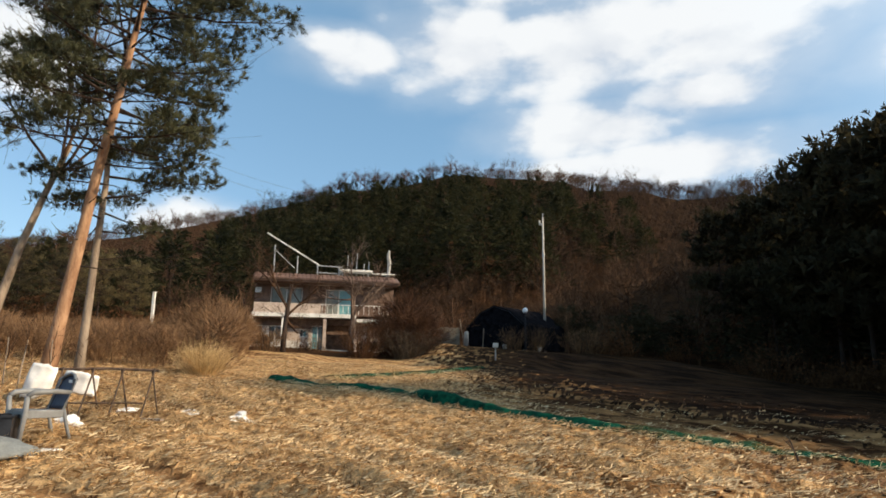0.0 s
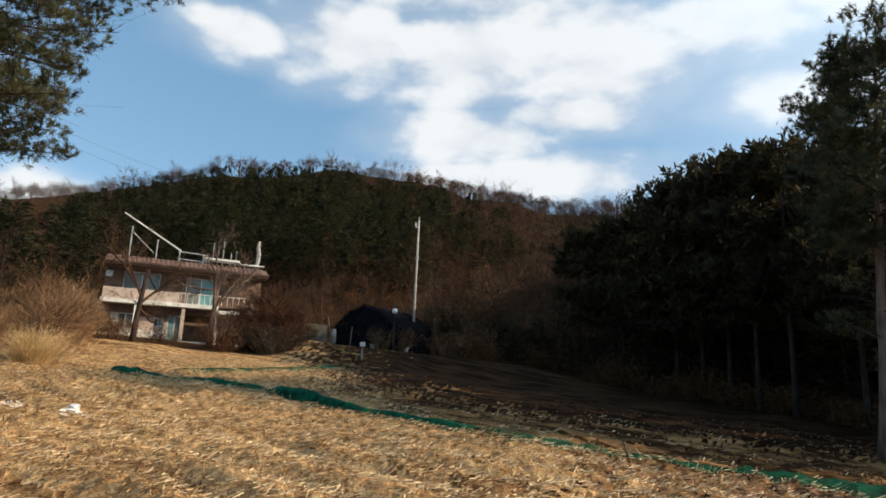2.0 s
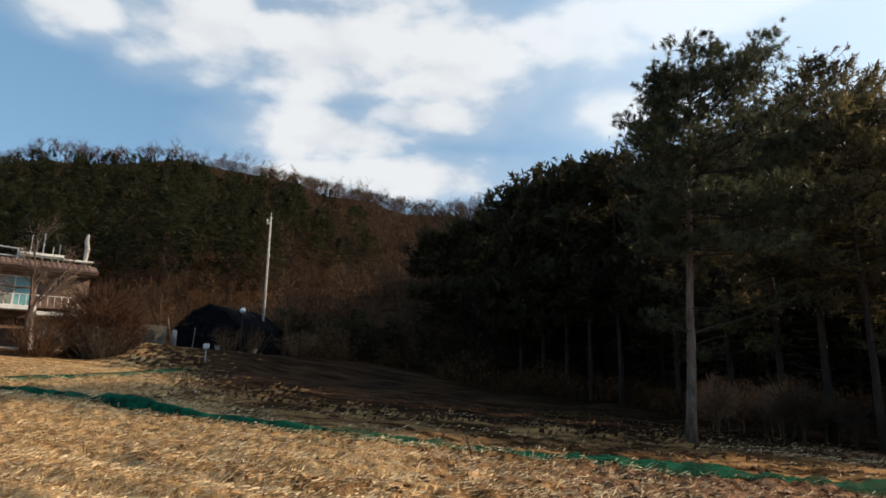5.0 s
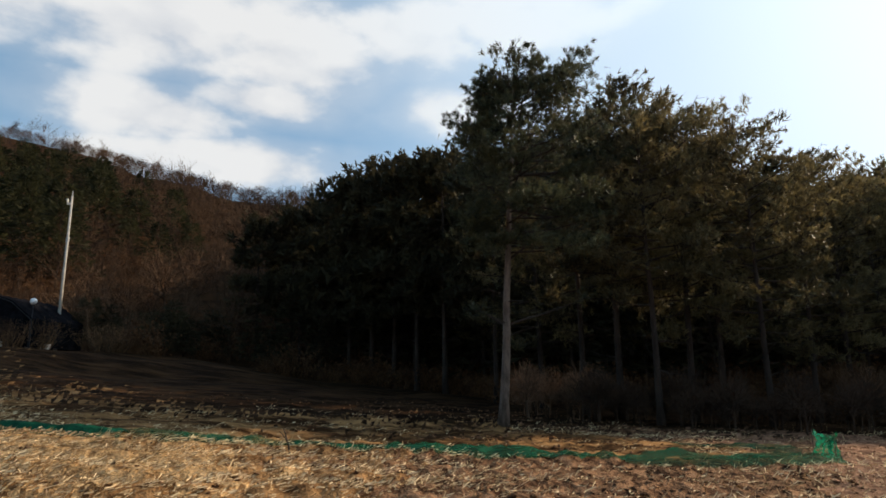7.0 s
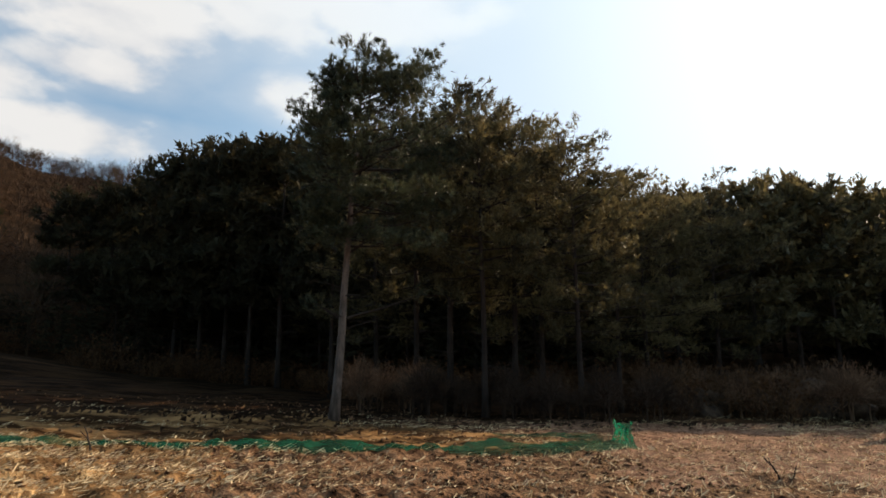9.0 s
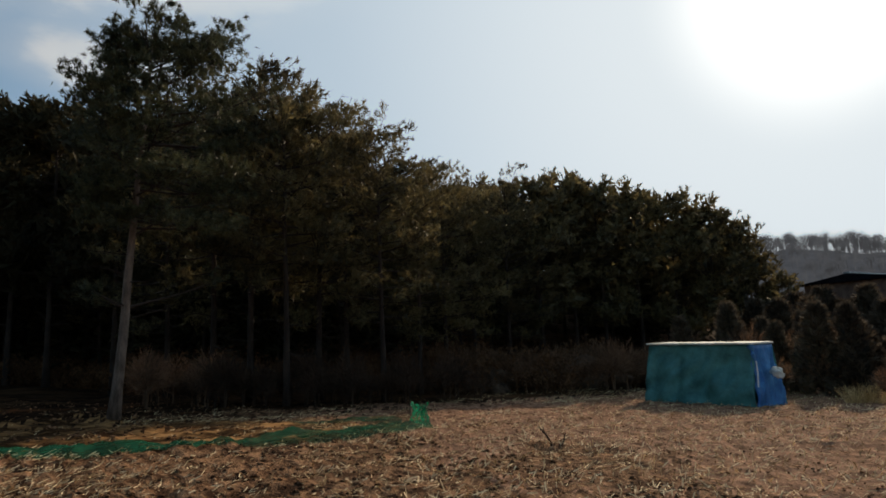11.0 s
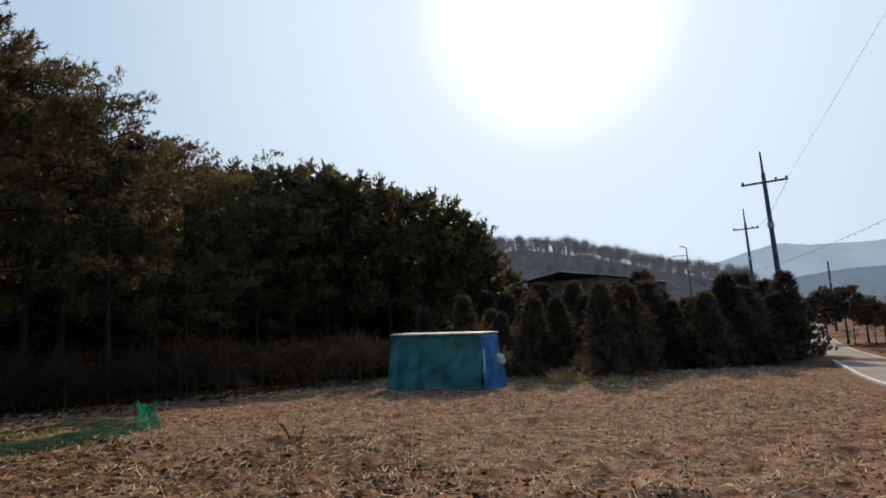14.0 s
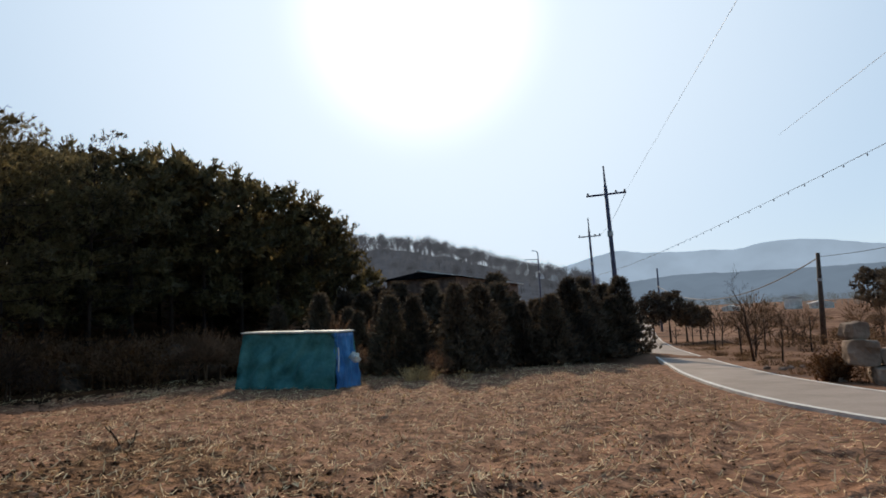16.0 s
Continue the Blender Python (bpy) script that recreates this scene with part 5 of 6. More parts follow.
for i in range(6, 49):
    t = i / 50
    c = a.lerp(b, t) - Vector((0, 0, 0.35 * 4 * t * (1 - t)))
    part("bead", Mesh().tube([c - Vector((0, 0, 0.075)), c - Vector((0, 0, 0.045)), c - Vector((0, 0, 0.01))], [0.008, 0.02, 0.008], 6), M_STEEL, festoon)
wire(spot(125.9, 1.7, 92), spot(137.9, 3.1, 50), 2.35, 0.045, "slack pale cable between two short poles", mat=M_POLE)
wire(spot(137.95, 3.2, 50), spot(150, 5.0, 40), 0.3, 0.018, "dark cable from the short pole")
wire(spot(136, 13.0, 30), spot(149, 20.5, 16), 0.0, 0.006, "thin overhead line")
for e in (0.0, 0.9):
    wire(spot(-27, 18.6 + e, 60), spot(-12.5, 15.2 + e, 75), 0.4, 0.012, "thin overhead line over the thicket")


# ---- conifer hedge ----
def juniper(name, m, label, seed, h=3.4, r=0.75, group=""):
    g = np.random.default_rng(seed)
    t = thing(name, m, label, "tree", group)
    part("trunk", Mesh().tube([(0, 0, 0), (0, 0, h * 0.5), (0, 0, h * 0.9)], [0.07, 0.05, 0.02], 6), M_BARK, t)
    n = 800
    q = g.uniform(0, 1, n)
    a = g.uniform(0, 6.28, n)
    rad = r * 1.12 * (1.03 - q) ** 0.72 * (0.74 + 0.30 * np.sin(a * 3 + seed + q * 7)) * np.sqrt(g.uniform(0.25, 1.15, n))
    c = np.stack([np.cos(a) * rad, np.sin(a) * rad, h * (0.04 + 0.94 * q)], 1)
    ax = np.stack([np.cos(a) * 0.7, np.sin(a) * 0.7, 0.8 + 0 * a], 1)
    v, f = blades(c, ax, 6, 0.30, 0.08, 0.5, g)
    part("crown", quick_mesh("crown", v, f), M_JUNIPER, t)
    return t


def make_hedge():
    g = np.random.default_rng(17)
    protos = []
    n = 0
    for row, (off, count) in enumerate(((0.0, 21), (1.5, 18))):
        for i in range(count):
            t = i / (count - 1)
            if t < 0.45 and i % 3 == 1:
                continue
            x = 24.6 + 6.9 * t + off * 0.85 + g.normal(0, 0.55 if i < count - 3 else 0.15)
            y = -6.6 - 13.9 * t + off * 0.45 + g.normal(0, 0.4 if i < count - 3 else 0.1)
            s = g.uniform(0.55 if t < 0.45 else 0.75, 1.15) * (1.0 + 0.10 * t)
            m = pose(x, y, gz(x, y) - 0.05, 0, 0, g.uniform(0, 360))
            if len(protos) < 4:
                protos.append(juniper("hedge_tree", m, "dark bushy conifer in the hedge by the lane", 60 + i, 3.1 + 0.25 * (i % 3), 0.8 + 0.12 * i, "conifers of the hedge"))
                continue
            copy_thing(protos[g.integers(4)], m @ Matrix.Diagonal((s * g.uniform(0.9, 1.35), s * g.uniform(0.9, 1.35), s, 1)))
    # a taller, denser stand behind the row
    for k in range(16):
        az, r = 98.5 + 0.95 * k + g.normal(0, 0.25), 38 + g.uniform(0, 7)
        copy_thing(protos[g.integers(4)], put(az, r, 47 * k, 0.05) @ Matrix.Diagonal((1.7, 1.7, g.uniform(1.25, 1.5), 1)))
    # pointed ones behind the covered stack
    for az, r, h in ((92.5, 31, 1.0), (96.2, 30, 1.15), (98.6, 31, 0.95), (101.5, 29.5, 1.0), (99.5, 27.5, 0.85)):
        copy_thing(protos[0], put(az, r, 30 * az, 0.05) @ Matrix.Scale(h, 4))


make_hedge()


# ---- the stack under tarpaulins ----
def make_tarp():
    st = thing("covered_stack", pose(21.9, -1.3, gz(21.9, -1.3)), "stack covered with teal and blue tarpaulin under a pale board", "tarpaulin stack")
    # local x runs along the long side, seen from the field; y goes away from it
    st.rotation_euler = (0, radians(1.8), math.atan2(-2.9, -2.1) + radians(4))
    g = np.random.default_rng(3)

    def sheet(name, pts_low, pts_high, mat, rows=10, cols=26, belly=0.10, seed=0):
        verts, faces = [], []
        for j in range(rows + 1):
            q = j / rows
            for i in range(cols + 1):
                t = i / cols
                lo, hi = Vector(pts_low[0]).lerp(Vector(pts_low[1]), t), Vector(pts_high[0]).lerp(Vector(pts_high[1]), t)
                p = lo.lerp(hi, q)
                out = (Vector(pts_low[1]) - Vector(pts_low[0])).cross(Vector((0, 0, 1))).normalized()
                fold = belly * (noise.noise(Vector((t * 6 + seed, q * 2, 0))) + 0.6 * noise.noise(Vector((t * 13 - q * 5, seed, q * 4)))) * (0.35 + math.sin(math.pi * min(q + 0.1, 1)))
                hem = 0.05 * noise.noise(Vector((t * 9, seed, 7))) if j == 0 else 0
                verts.append(p + out * fold + Vector((0, 0, hem)))
        for j in range(rows):
            for i in range(cols):
                a = j * (cols + 1) + i
                faces.append((a, a + 1, a + cols + 2, a + cols + 1))
        ob = part(name, Mesh().add([tuple(v) for v in verts], faces), mat, st, smooth=True)
        mod = ob.modifiers.new("thickness", "SOLIDIFY")
        mod.thickness = 0.012
        return ob

    L, D, H = 1.70, 0.75, 1.80
    sheet("front_sheet", ((-L - 0.12, -0.28, -0.05), (L + 0.06, -0.2, -0.05)), ((-L, 0, H), (L, 0, H)), M_TARP_GREEN, 18, 44, 0.2, 1)
    sheet("end_sheet", ((L + 0.06, -0.2, -0.05), (L + 0.3, D * 1.8, -0.05)), ((L, 0, H), (L, D * 1.8, H)), M_TARP_BLUE, 14, 22, 0.12, 5)
    sheet("far_end_sheet", ((-L - 0.15, D * 1.8, -0.05), (-L - 0.12, -0.28, -0.05)), ((-L, D * 1.8, H), (-L, 0, H)), M_TARP_GREEN, 12, 18, 0.10, 9)
    sheet("back_sheet", ((L + 0.3, D * 1.8, -0.05), (-L - 0.15, D * 1.8, -0.05)), ((L, D * 1.8, H), (-L, D * 1.8, H)), M_TARP_GREEN, 8, 20, 0.08, 13)
    for k in range(3):
        x0, x1 = -L - 0.05 + k * (2 * L + 0.1) / 3, -L - 0.05 + (k + 1) * (2 * L + 0.1) / 3 - 0.02
        bevel(part("top_board", Mesh().box(x0, -0.10, H + 0.004 + 0.008 * k, x1, D * 1.8 + 0.05, H + 0.06 + 0.008 * k), M_BOARD, st, "pale weathered board"), 0.01)
    part("bundle", blob(4, (0.17, 0.15, 0.15), 0.5), M_BOARD, st, "white plastic bundle tied to the blue end").location = (L + 0.40, 0.6, 1.0)
    part("rope", Mesh().tube([(L + 0.10, -0.08, 1.35), (L + 0.13, -0.10, 1.0), (L + 0.11, -0.09, 0.6)], 0.022, 5), M_PAPER, st, "white rope down the corner")
    part("flap", Mesh().tube([(L - 0.05, -0.06, H - 0.02), (L + 0.03, -0.1, H - 0.25), (L + 0.06, -0.07, H - 0.45)], [0.11, 0.07, 0.02], 6), M_TARP_BLUE, st)


make_tarp()

# mounds and boulders at the wood's edge, coloured dark for the shade there
for i, (az, r, w, h) in enumerate(((76.8, 28.5, 0.9, 0.75), (80.6, 29, 0.7, 0.65), (83.4, 29.5, 1.2, 0.95), (79.0, 29, 0.6, 0.5), (86.8, 29.5, 0.9, 0.6))):
    m = blob(i + 1, (w, w * 0.8, h), 0.45, 3)
    ob = part("boulder", m, M_STONE_SHADED, smooth=True)
    ob.matrix_world = put(az, r, 40 * i) @ pose(0, 0, h * 0.35)
    tagged(ob, "rounded brown mound half sunk in brush", "boulder", "boulders at the wood's edge")


# ---- green netting along the field ----
def make_net():
    line = NET_LINE
    pts = []
    for (x0, y0), (x1, y1) in zip(line, line[1:]):
        n = max(3, int(math.hypot(x1 - x0, y1 - y0) / 0.12))
        pts += [(x0 + (x1 - x0) * i / n, y0 + (y1 - y0) * i / n) for i in range(n)]
    verts, faces, W = [], [], 7
    for i, (x, y) in enumerate(pts):
        j = min(i + 6, len(pts) - 1)
        d = Vector((pts[j][0] - pts[max(j - 12, 0)][0], pts[j][1] - pts[max(j - 12, 0)][1])).normalized()
        s = Vector((-d.y, d.x))
        wob = 0.10 * noise.noise(Vector((i * 0.05, 0, 3)))
        for k in range(W):
            q = k / (W - 1) - 0.5
            wide = (0.46 if x < 3.2 else 0.95) + 0.25 * noise.noise(Vector((i * 0.06, 1, 0)))
            px, py = x + s.x * (q * wide + wob), y + s.y * (q * wide + wob)
            hump = (0.24 if x < 3.2 else 0.17) * math.cos(q * math.pi) * (0.75 + 0.6 * noise.noise(Vector((i * 0.11, k * 0.3, 0)))) + 0.05 * noise.noise(Vector((i * 0.5, k * 0.8, 5)))
            verts.append((px, py, float(ground_z(px, py) + furrow(px, py)) + max(hump, -0.06) + 0.02))
    for i in range(len(pts) - 1):
        for k in range(W - 1):
            a = i * W + k
            faces.append((a, a + 1, a + W + 1, a + W))
    # a thin strand that runs up the bank
    far, ff = [], []
    for i in range(90):
        t = i / 89
        x, y = -3.6 + 5.6 * t + 0.06 * math.sin(i * 0.31), 20.6 + 13.4 * t ** 1.2
        for k in range(3):
            px = x + 0.3 * (k - 1)
            far.append((px, y + 0.12 * (k - 1), gz(px, y) + (0.2 if k == 1 else 0.1)))
    for i in range(89):
        for k in range(2):
            ff.append((i * 3 + k, i * 3 + k + 1, i * 3 + k + 4, i * 3 + k + 3))
    M_BUNCH = material("bunched_green_netting", (0.001, 0.018, 0.011), (0.006, 0.095, 0.050), 5.0, 0.8, 0.8, spec=0.05)
    net = thing("net_fence", pose(0, 0, 0), "slumped green plastic netting lying along the field", "netting")
    split = [i for i, p in enumerate(pts) if p[0] > 3.2][0]
    part("bunched_netting", Mesh().add(verts[:(split + 1) * W], [f for f in faces if max(f) < (split + 1) * W]), M_BUNCH, net, "netting slumped into a dark green roll", smooth=True)
    part("netting", Mesh().add(verts[split * W:], [tuple(k - split * W for k in f) for f in faces if min(f) >= split * W]), M_NET, net, smooth=True)
    part("strand", Mesh().add(far, ff), M_NET, net, smooth=True)
    # the standing end, slumped between its stakes, and the line that runs back from it
    verts, faces = [], []
    for i in range(31):
        t = i / 30
        x, y = 14.5 + 0.62 * t, 5.05 + 0.78 * t
        tall = 0.56 - 0.10 * math.sin(math.pi * t) + 0.05 * noise.noise(Vector((i * 0.4, 2, 2)))
        for j in range(11):
            q = j / 10
            waist = 1 - 0.45 * math.sin(math.pi * q)
            fold = 0.06 * math.sin(t * 17 + q * 4) + 0.07 * noise.noise(Vector((i * 0.3, q * 5, 9)))
            verts.append((x + (t - 0.5) * 0.62 * (waist - 1) + fold * 0.8, y + (t - 0.5) * 0.78 * (waist - 1) - fold * 0.6, gz(x, y) + 0.02 + q * tall))
    for i in range(30):
        for j in range(10):
            a = i * 11 + j
            faces.append((a, a + 11, a + 12, a + 1))
    part("standing_end", Mesh().add(verts, faces), net_material("upright_green_netting", (0.004, 0.09, 0.05), (0.016, 0.32, 0.17), 9.0, 0.0, 0.6), net, "crumpled bright green netting on stakes", smooth=True)
    for x, y in ((14.57, 5.2), (15.05, 5.78)):
        part("stake", Mesh().tube([(x, y, gz(x, y) - 0.1), (x + 0.02, y, gz(x, y) + 0.55)], 0.009, 6), M_RUST, net)
    back, bf = [], []
    for i in range(40):
        t = i / 39
        x, y = 15.05 - 0.9 * t, 5.8 + 2.6 * t
        for k in range(4):
            px, py = x + 0.05 * k, y + 0.10 * k
            back.append((px, py, float(ground_z(px, py) + furrow(px, py)) + 0.03 + (0.16 if k in (1, 2) else 0) * (1 - t) + 0.04 * noise.noise(Vector((i * 0.4, k, 7)))))
    for i in range(39):
        for k in range(3):
            bf.append((i * 4 + k, i * 4 + k + 1, i * 4 + k + 5, i * 4 + k + 4))
    part("return", Mesh().add(back, bf), M_NET, net, smooth=True)


make_net()


# ---- twigs stuck in the field ----
def stick(x, y, h, seed, label):
    g = np.random.default_rng(seed)
    t = thing("stick", pose(x, y, gz(x, y)), label, "stick")
    p = curve_points((0, 0, -0.05), (0.25 if seed % 2 else -0.1, 0.1, 1), h, 5, g, 0.22)
    part("stem", Mesh().tube(p, [0.022, 0.02, 0.017, 0.014, 0.01, 0.006], 6), M_BARK, t)
    part("twig", Mesh().tube(curve_points(p[3], (-0.5, 0.1, 0.6), h * 0.35, 3, g, 0.2), [0.011, 0.009, 0.006, 0.004], 5), M_BARK, t)


stick(5.3, 10.2, 0.55, 1, "crooked brown stick standing in the straw")
stick(11.8, 1.9, 0.55, 2, "thin brown stick standing in the tilled soil")
stick(12.1, 1.75, 0.3, 4, "short brown stick standing in the tilled soil")


# ---- chairs and things under the red pine ----
def armchair(m, label, mat, panel=None):
    """A moulded plastic garden armchair: seat, slatted back, arms that run into the front legs."""
    c = thing("plastic_armchair", m, label, "chair", "garden chairs")
    bm = bmesh.new()
    n = 8
    grid = [[bm.verts.new((-0.23 + 0.46 * i / n, -0.22 + 0.44 * j / n, 0.42 - 0.025 * math.sin(math.pi * i / n) * math.sin(math.pi * j / n) + 0.02 * (1 - j / n))) for i in range(n + 1)] for j in range(n + 1)]
    for j in range(n):
        for i in range(n):
            bm.faces.new((grid[j][i], grid[j][i + 1], grid[j + 1][i + 1], grid[j + 1][i]))
    me = bpy.data.meshes.new("seat")
    bm.to_mesh(me)
    bm.free()
    s = part("seat", me, mat, c, smooth=True)
    s.modifiers.new("t", "SOLIDIFY").thickness = 0.02
    top = [(-0.22, 0.32, 0.80), (-0.12, 0.345, 0.86), (0, 0.355, 0.88), (0.12, 0.345, 0.86), (0.22, 0.32, 0.80)]
    bevel(part("back_rim", Mesh().tube([(-0.22, 0.21, 0.42)] + top + [(0.22, 0.21, 0.42)], 0.022, 8), mat, c, smooth=True), 0.004)
    if panel:
        verts, faces = [], []
        for j in range(9):
            for i in range(9):
                x, q = -0.2 + 0.05 * i, j / 8
                verts.append((x, 0.205 + 0.14 * q + 0.02 * (1 - (x / 0.2) ** 2), 0.43 + q * (0.43 - 1.2 * x * x)))
        for j in range(8):
            for i in range(8):
                faces.append((j * 9 + i, j * 9 + i + 1, j * 9 + i + 10, j * 9 + i + 9))
        back = part("backrest", Mesh().add(verts, faces), panel, c, "dark blue moulded back", smooth=True)
        back.modifiers.new("t", "SOLIDIFY").thickness = 0.015
        part("sticker", Mesh().box(0.06, 0.305, 0.76, 0.12, 0.325, 0.80), M_PAPER, c, "small white sticker")
    for k in range(0 if panel else 7):
        x = -0.16 + 0.32 * k / 6
        z = 0.85 - 0.25 * x * x * 4
        part("back_slat", Mesh().add([(x - 0.02, 0.205, 0.42), (x + 0.02, 0.205, 0.42), (x + 0.02, 0.345, z), (x - 0.02, 0.345, z), (x - 0.02, 0.22, 0.42), (x + 0.02, 0.22, 0.42), (x + 0.02, 0.36, z), (x - 0.02, 0.36, z)],
                                     [(0, 1, 2, 3), (7, 6, 5, 4), (0, 4, 5, 1), (3, 2, 6, 7), (0, 3, 7, 4), (1, 5, 6, 2)]), mat, c)
    apron = Mesh().box(-0.24, -0.245, 0.33, 0.24, -0.225, 0.425).box(-0.235, 0.205, 0.34, 0.235, 0.225, 0.42)
    apron.box(-0.25, -0.225, 0.33, -0.23, 0.205, 0.42).box(0.23, -0.225, 0.33, 0.25, 0.205, 0.42)
    bevel(part("apron", apron, mat, c), 0.008)
    for sx in (-1, 1):
        part("armrest", Mesh().tube([(sx * 0.235, 0.27, 0.64), (sx * 0.275, 0.05, 0.655), (sx * 0.275, -0.18, 0.645), (sx * 0.268, -0.245, 0.60)], [0.026, 0.034, 0.036, 0.03], 8), mat, c, smooth=True)
        part("front_leg", Mesh().tube([(sx * 0.268, -0.245, 0.60), (sx * 0.25, -0.24, 0.40), (sx * 0.265, -0.28, 0.0)], [0.03, 0.036, 0.026], 8), mat, c, smooth=True)
        part("rear_leg", Mesh().tube([(sx * 0.225, 0.21, 0.43), (sx * 0.235, 0.27, 0.2), (sx * 0.25, 0.33, 0.0)], [0.026, 0.024, 0.02], 8), mat, c, smooth=True)
    return c


armchair(put(-30.6, 9.85, -36, 0.01) @ Matrix.Scale(0.97, 4), "grey plastic garden armchair with a dark blue back", M_PLASTIC, M_NAVY)


def white_shell(m, w, d, hgt, seed, label):
    """A thin bent plastic shell lying on its edge."""
    verts, faces = [], []
    for j in range(11):
        for i in range(13):
            u, q = i / 12 - 0.5, j / 10
            wide = w * (0.92 + 0.08 * math.sin(math.pi * q))
            verts.append((u * wide, d * (u * u * 2 - 0.4 * q) + 0.05 * noise.noise(Vector((u * 3, q * 3, seed))), hgt * q * (1 - 0.08 * abs(u)) + 0.04 * noise.noise(Vector((u * 5, q * 2, seed + 7)))))
    for j in range(10):
        for i in range(12):
            a = j * 13 + i
            faces.append((a, a + 1, a + 14, a + 13))
    s = thing("overturned_chair", m, label, "chair", "white overturned chairs")
    shell = part("shell", Mesh().add(verts, faces), M_PLASTIC_WHITE, s, smooth=True)
    shell.modifiers.new("t", "SOLIDIFY").thickness = 0.015
    for sx in (-0.4, 0.4):
        part("leg", Mesh().tube([(sx * w, 0.02, hgt * 0.15), (sx * w * 1.05, 0.30, 0.02)], [0.03, 0.02], 8), M_PLASTIC_WHITE, s, smooth=True)


white_shell(put(-31.5, 14.2, 20, 0.0) @ pose(0, 0, 0.03, 0, 14, 0), 0.46, 0.10, 0.64, 3, "white plastic chair tipped over beside the pine")
white_shell(put(-28.75, 14.7, 20, -0.02) @ pose(0, 0, 0.05, 0, 11, 0), 0.64, 0.12, 0.42, 8, "white plastic chair tipped over behind the trestle")
loop = [(0.17 * math.cos(a) * (1 + 0.2 * math.sin(3 * a)), 0.07 * math.sin(a), 0.0) for a in np.linspace(0.3, 6.5, 26)] + [(-0.02, 0.1, 0.0), (-0.22, 0.12, 0.0)]
rope = part("rope", Mesh().tube(loop, 0.011, 6), M_PAPER, smooth=True)
rope.matrix_world = put(-29.85, 9.1, 15) @ pose(0, 0, 0.05)
tagged(rope, "loop of pale rope on the straw", "rope")

crate = thing("crate", put(-33.6, 9.75, 20, 0.01), "black plastic crate between the chairs", "crate")
part("crate_body", Mesh().box(-0.32, -0.2, 0, 0.32, 0.2, 0.02).box(-0.32, -0.2, 0.02, -0.29, 0.2, 0.34).box(0.29, -0.2, 0.02, 0.32, 0.2, 0.34).box(-0.29, -0.2, 0.02, 0.29, -0.17, 0.34).box(-0.29, 0.17, 0.02, 0.29, 0.2, 0.34), M_BLACK, crate)
part("rim", Mesh().box(-0.34, -0.22, 0.344, 0.34, -0.17, 0.37).box(-0.34, 0.17, 0.344, 0.34, 0.22, 0.37).box(-0.34, -0.17, 0.344, -0.29, 0.17, 0.37).box(0.29, -0.17, 0.344, 0.34, 0.17, 0.37), M_BLACK, crate)

ob = part("ground_sheet", blob(8, (0.62, 0.42, 0.2), 0.25, 3), M_MAT, smooth=True)
ob.matrix_world = put(-34.3, 8.9, 20, -0.06)
tagged(ob, "crumpled grey sheet lying on the straw", "sheet")


def trestle(m, label):
    """A long rusty frame on crossed legs."""
    t = thing("trestle_frame", m, label, "trestle")
    part("top_bar", Mesh().tube([(-0.85, 0, 0.76), (0, 0, 0.775), (0.85, 0, 0.75)], 0.024, 6), M_RUST, t)
    part("low_bar", Mesh().tube([(-0.7, 0.16, 0.24), (0.62, 0.16, 0.23)], 0.016, 6), M_RUST, t)
    for x in (-0.78, -0.28, 0.22, 0.76):
        for s in (-1, 1):
            part("leg", Mesh().tube([(x - 0.03 * s, 0.05 * s, 0.79), (x + 0.15 * s, 0.30 * s, -0.03)], 0.016, 6), M_RUST, t)
    return t


trestle(put(-26.5, 11.9, 22, 0.0) @ Matrix.Diagonal((0.84, 1, 1, 1)), "rusty steel trestle frame with crossed legs")

g = np.random.default_rng(33)
for i, (az, r, w, h, what) in enumerate(((-20.6, 12.4, 0.13, 0.05, "white scrap of foam on the straw"), (-16.9, 11.8, 0.15, 0.06, "crumpled white paper on the straw"), (-16.2, 11.6, 0.12, 0.05, "crumpled white paper on the straw"),
                                         (-16.6, 12.1, 0.10, 0.07, "crumpled white paper on the straw"), (-28.75, 11.1, 0.17, 0.09, "white plastic bag on the straw"), (-24.9, 12.6, 0.20, 0.05, "white plastic bag under the trestle"),
                                         (-24.2, 13.2, 0.10, 0.04, "small white scrap on the straw"))):
    ob = part("litter", blob(20 + i, (w, w * 0.7, h), 0.5, 2), M_PAPER)
    ob.matrix_world = put(az, r, 50 * i) @ pose(0, 0, h * 0.7)
    tagged(ob, what, "litter", "white litter")
plank = part("plank", Mesh().box(-0.35, -0.04, 0, 0.35, 0.04, 0.035), M_BARK_PALE)
plank.matrix_world = put(-23.6, 11.6, -25) @ pose(0, 0, 0.02)
tagged(bevel(plank, 0.006), "short grey board lying on the straw", "board")
for i, (az, r) in enumerate(((-33.5, 16.0), (-32.6, 15.2), (-29.0, 17.4), (-34.4, 17.0), (-30.6, 15.6))):
    bare_tree("sapling", put(az, r, 70 * i), "thin leafless sapling in front of the thicket", "saplings by the pines", seed=70 + i, height=1.9, trunk_r=0.018, spread=0.8, levels=2, split=3, fork=0.3,
              lean=(0.12 * math.sin(i * 2), 0.0), mats=(M_BARK_PALE, M_TWIG))


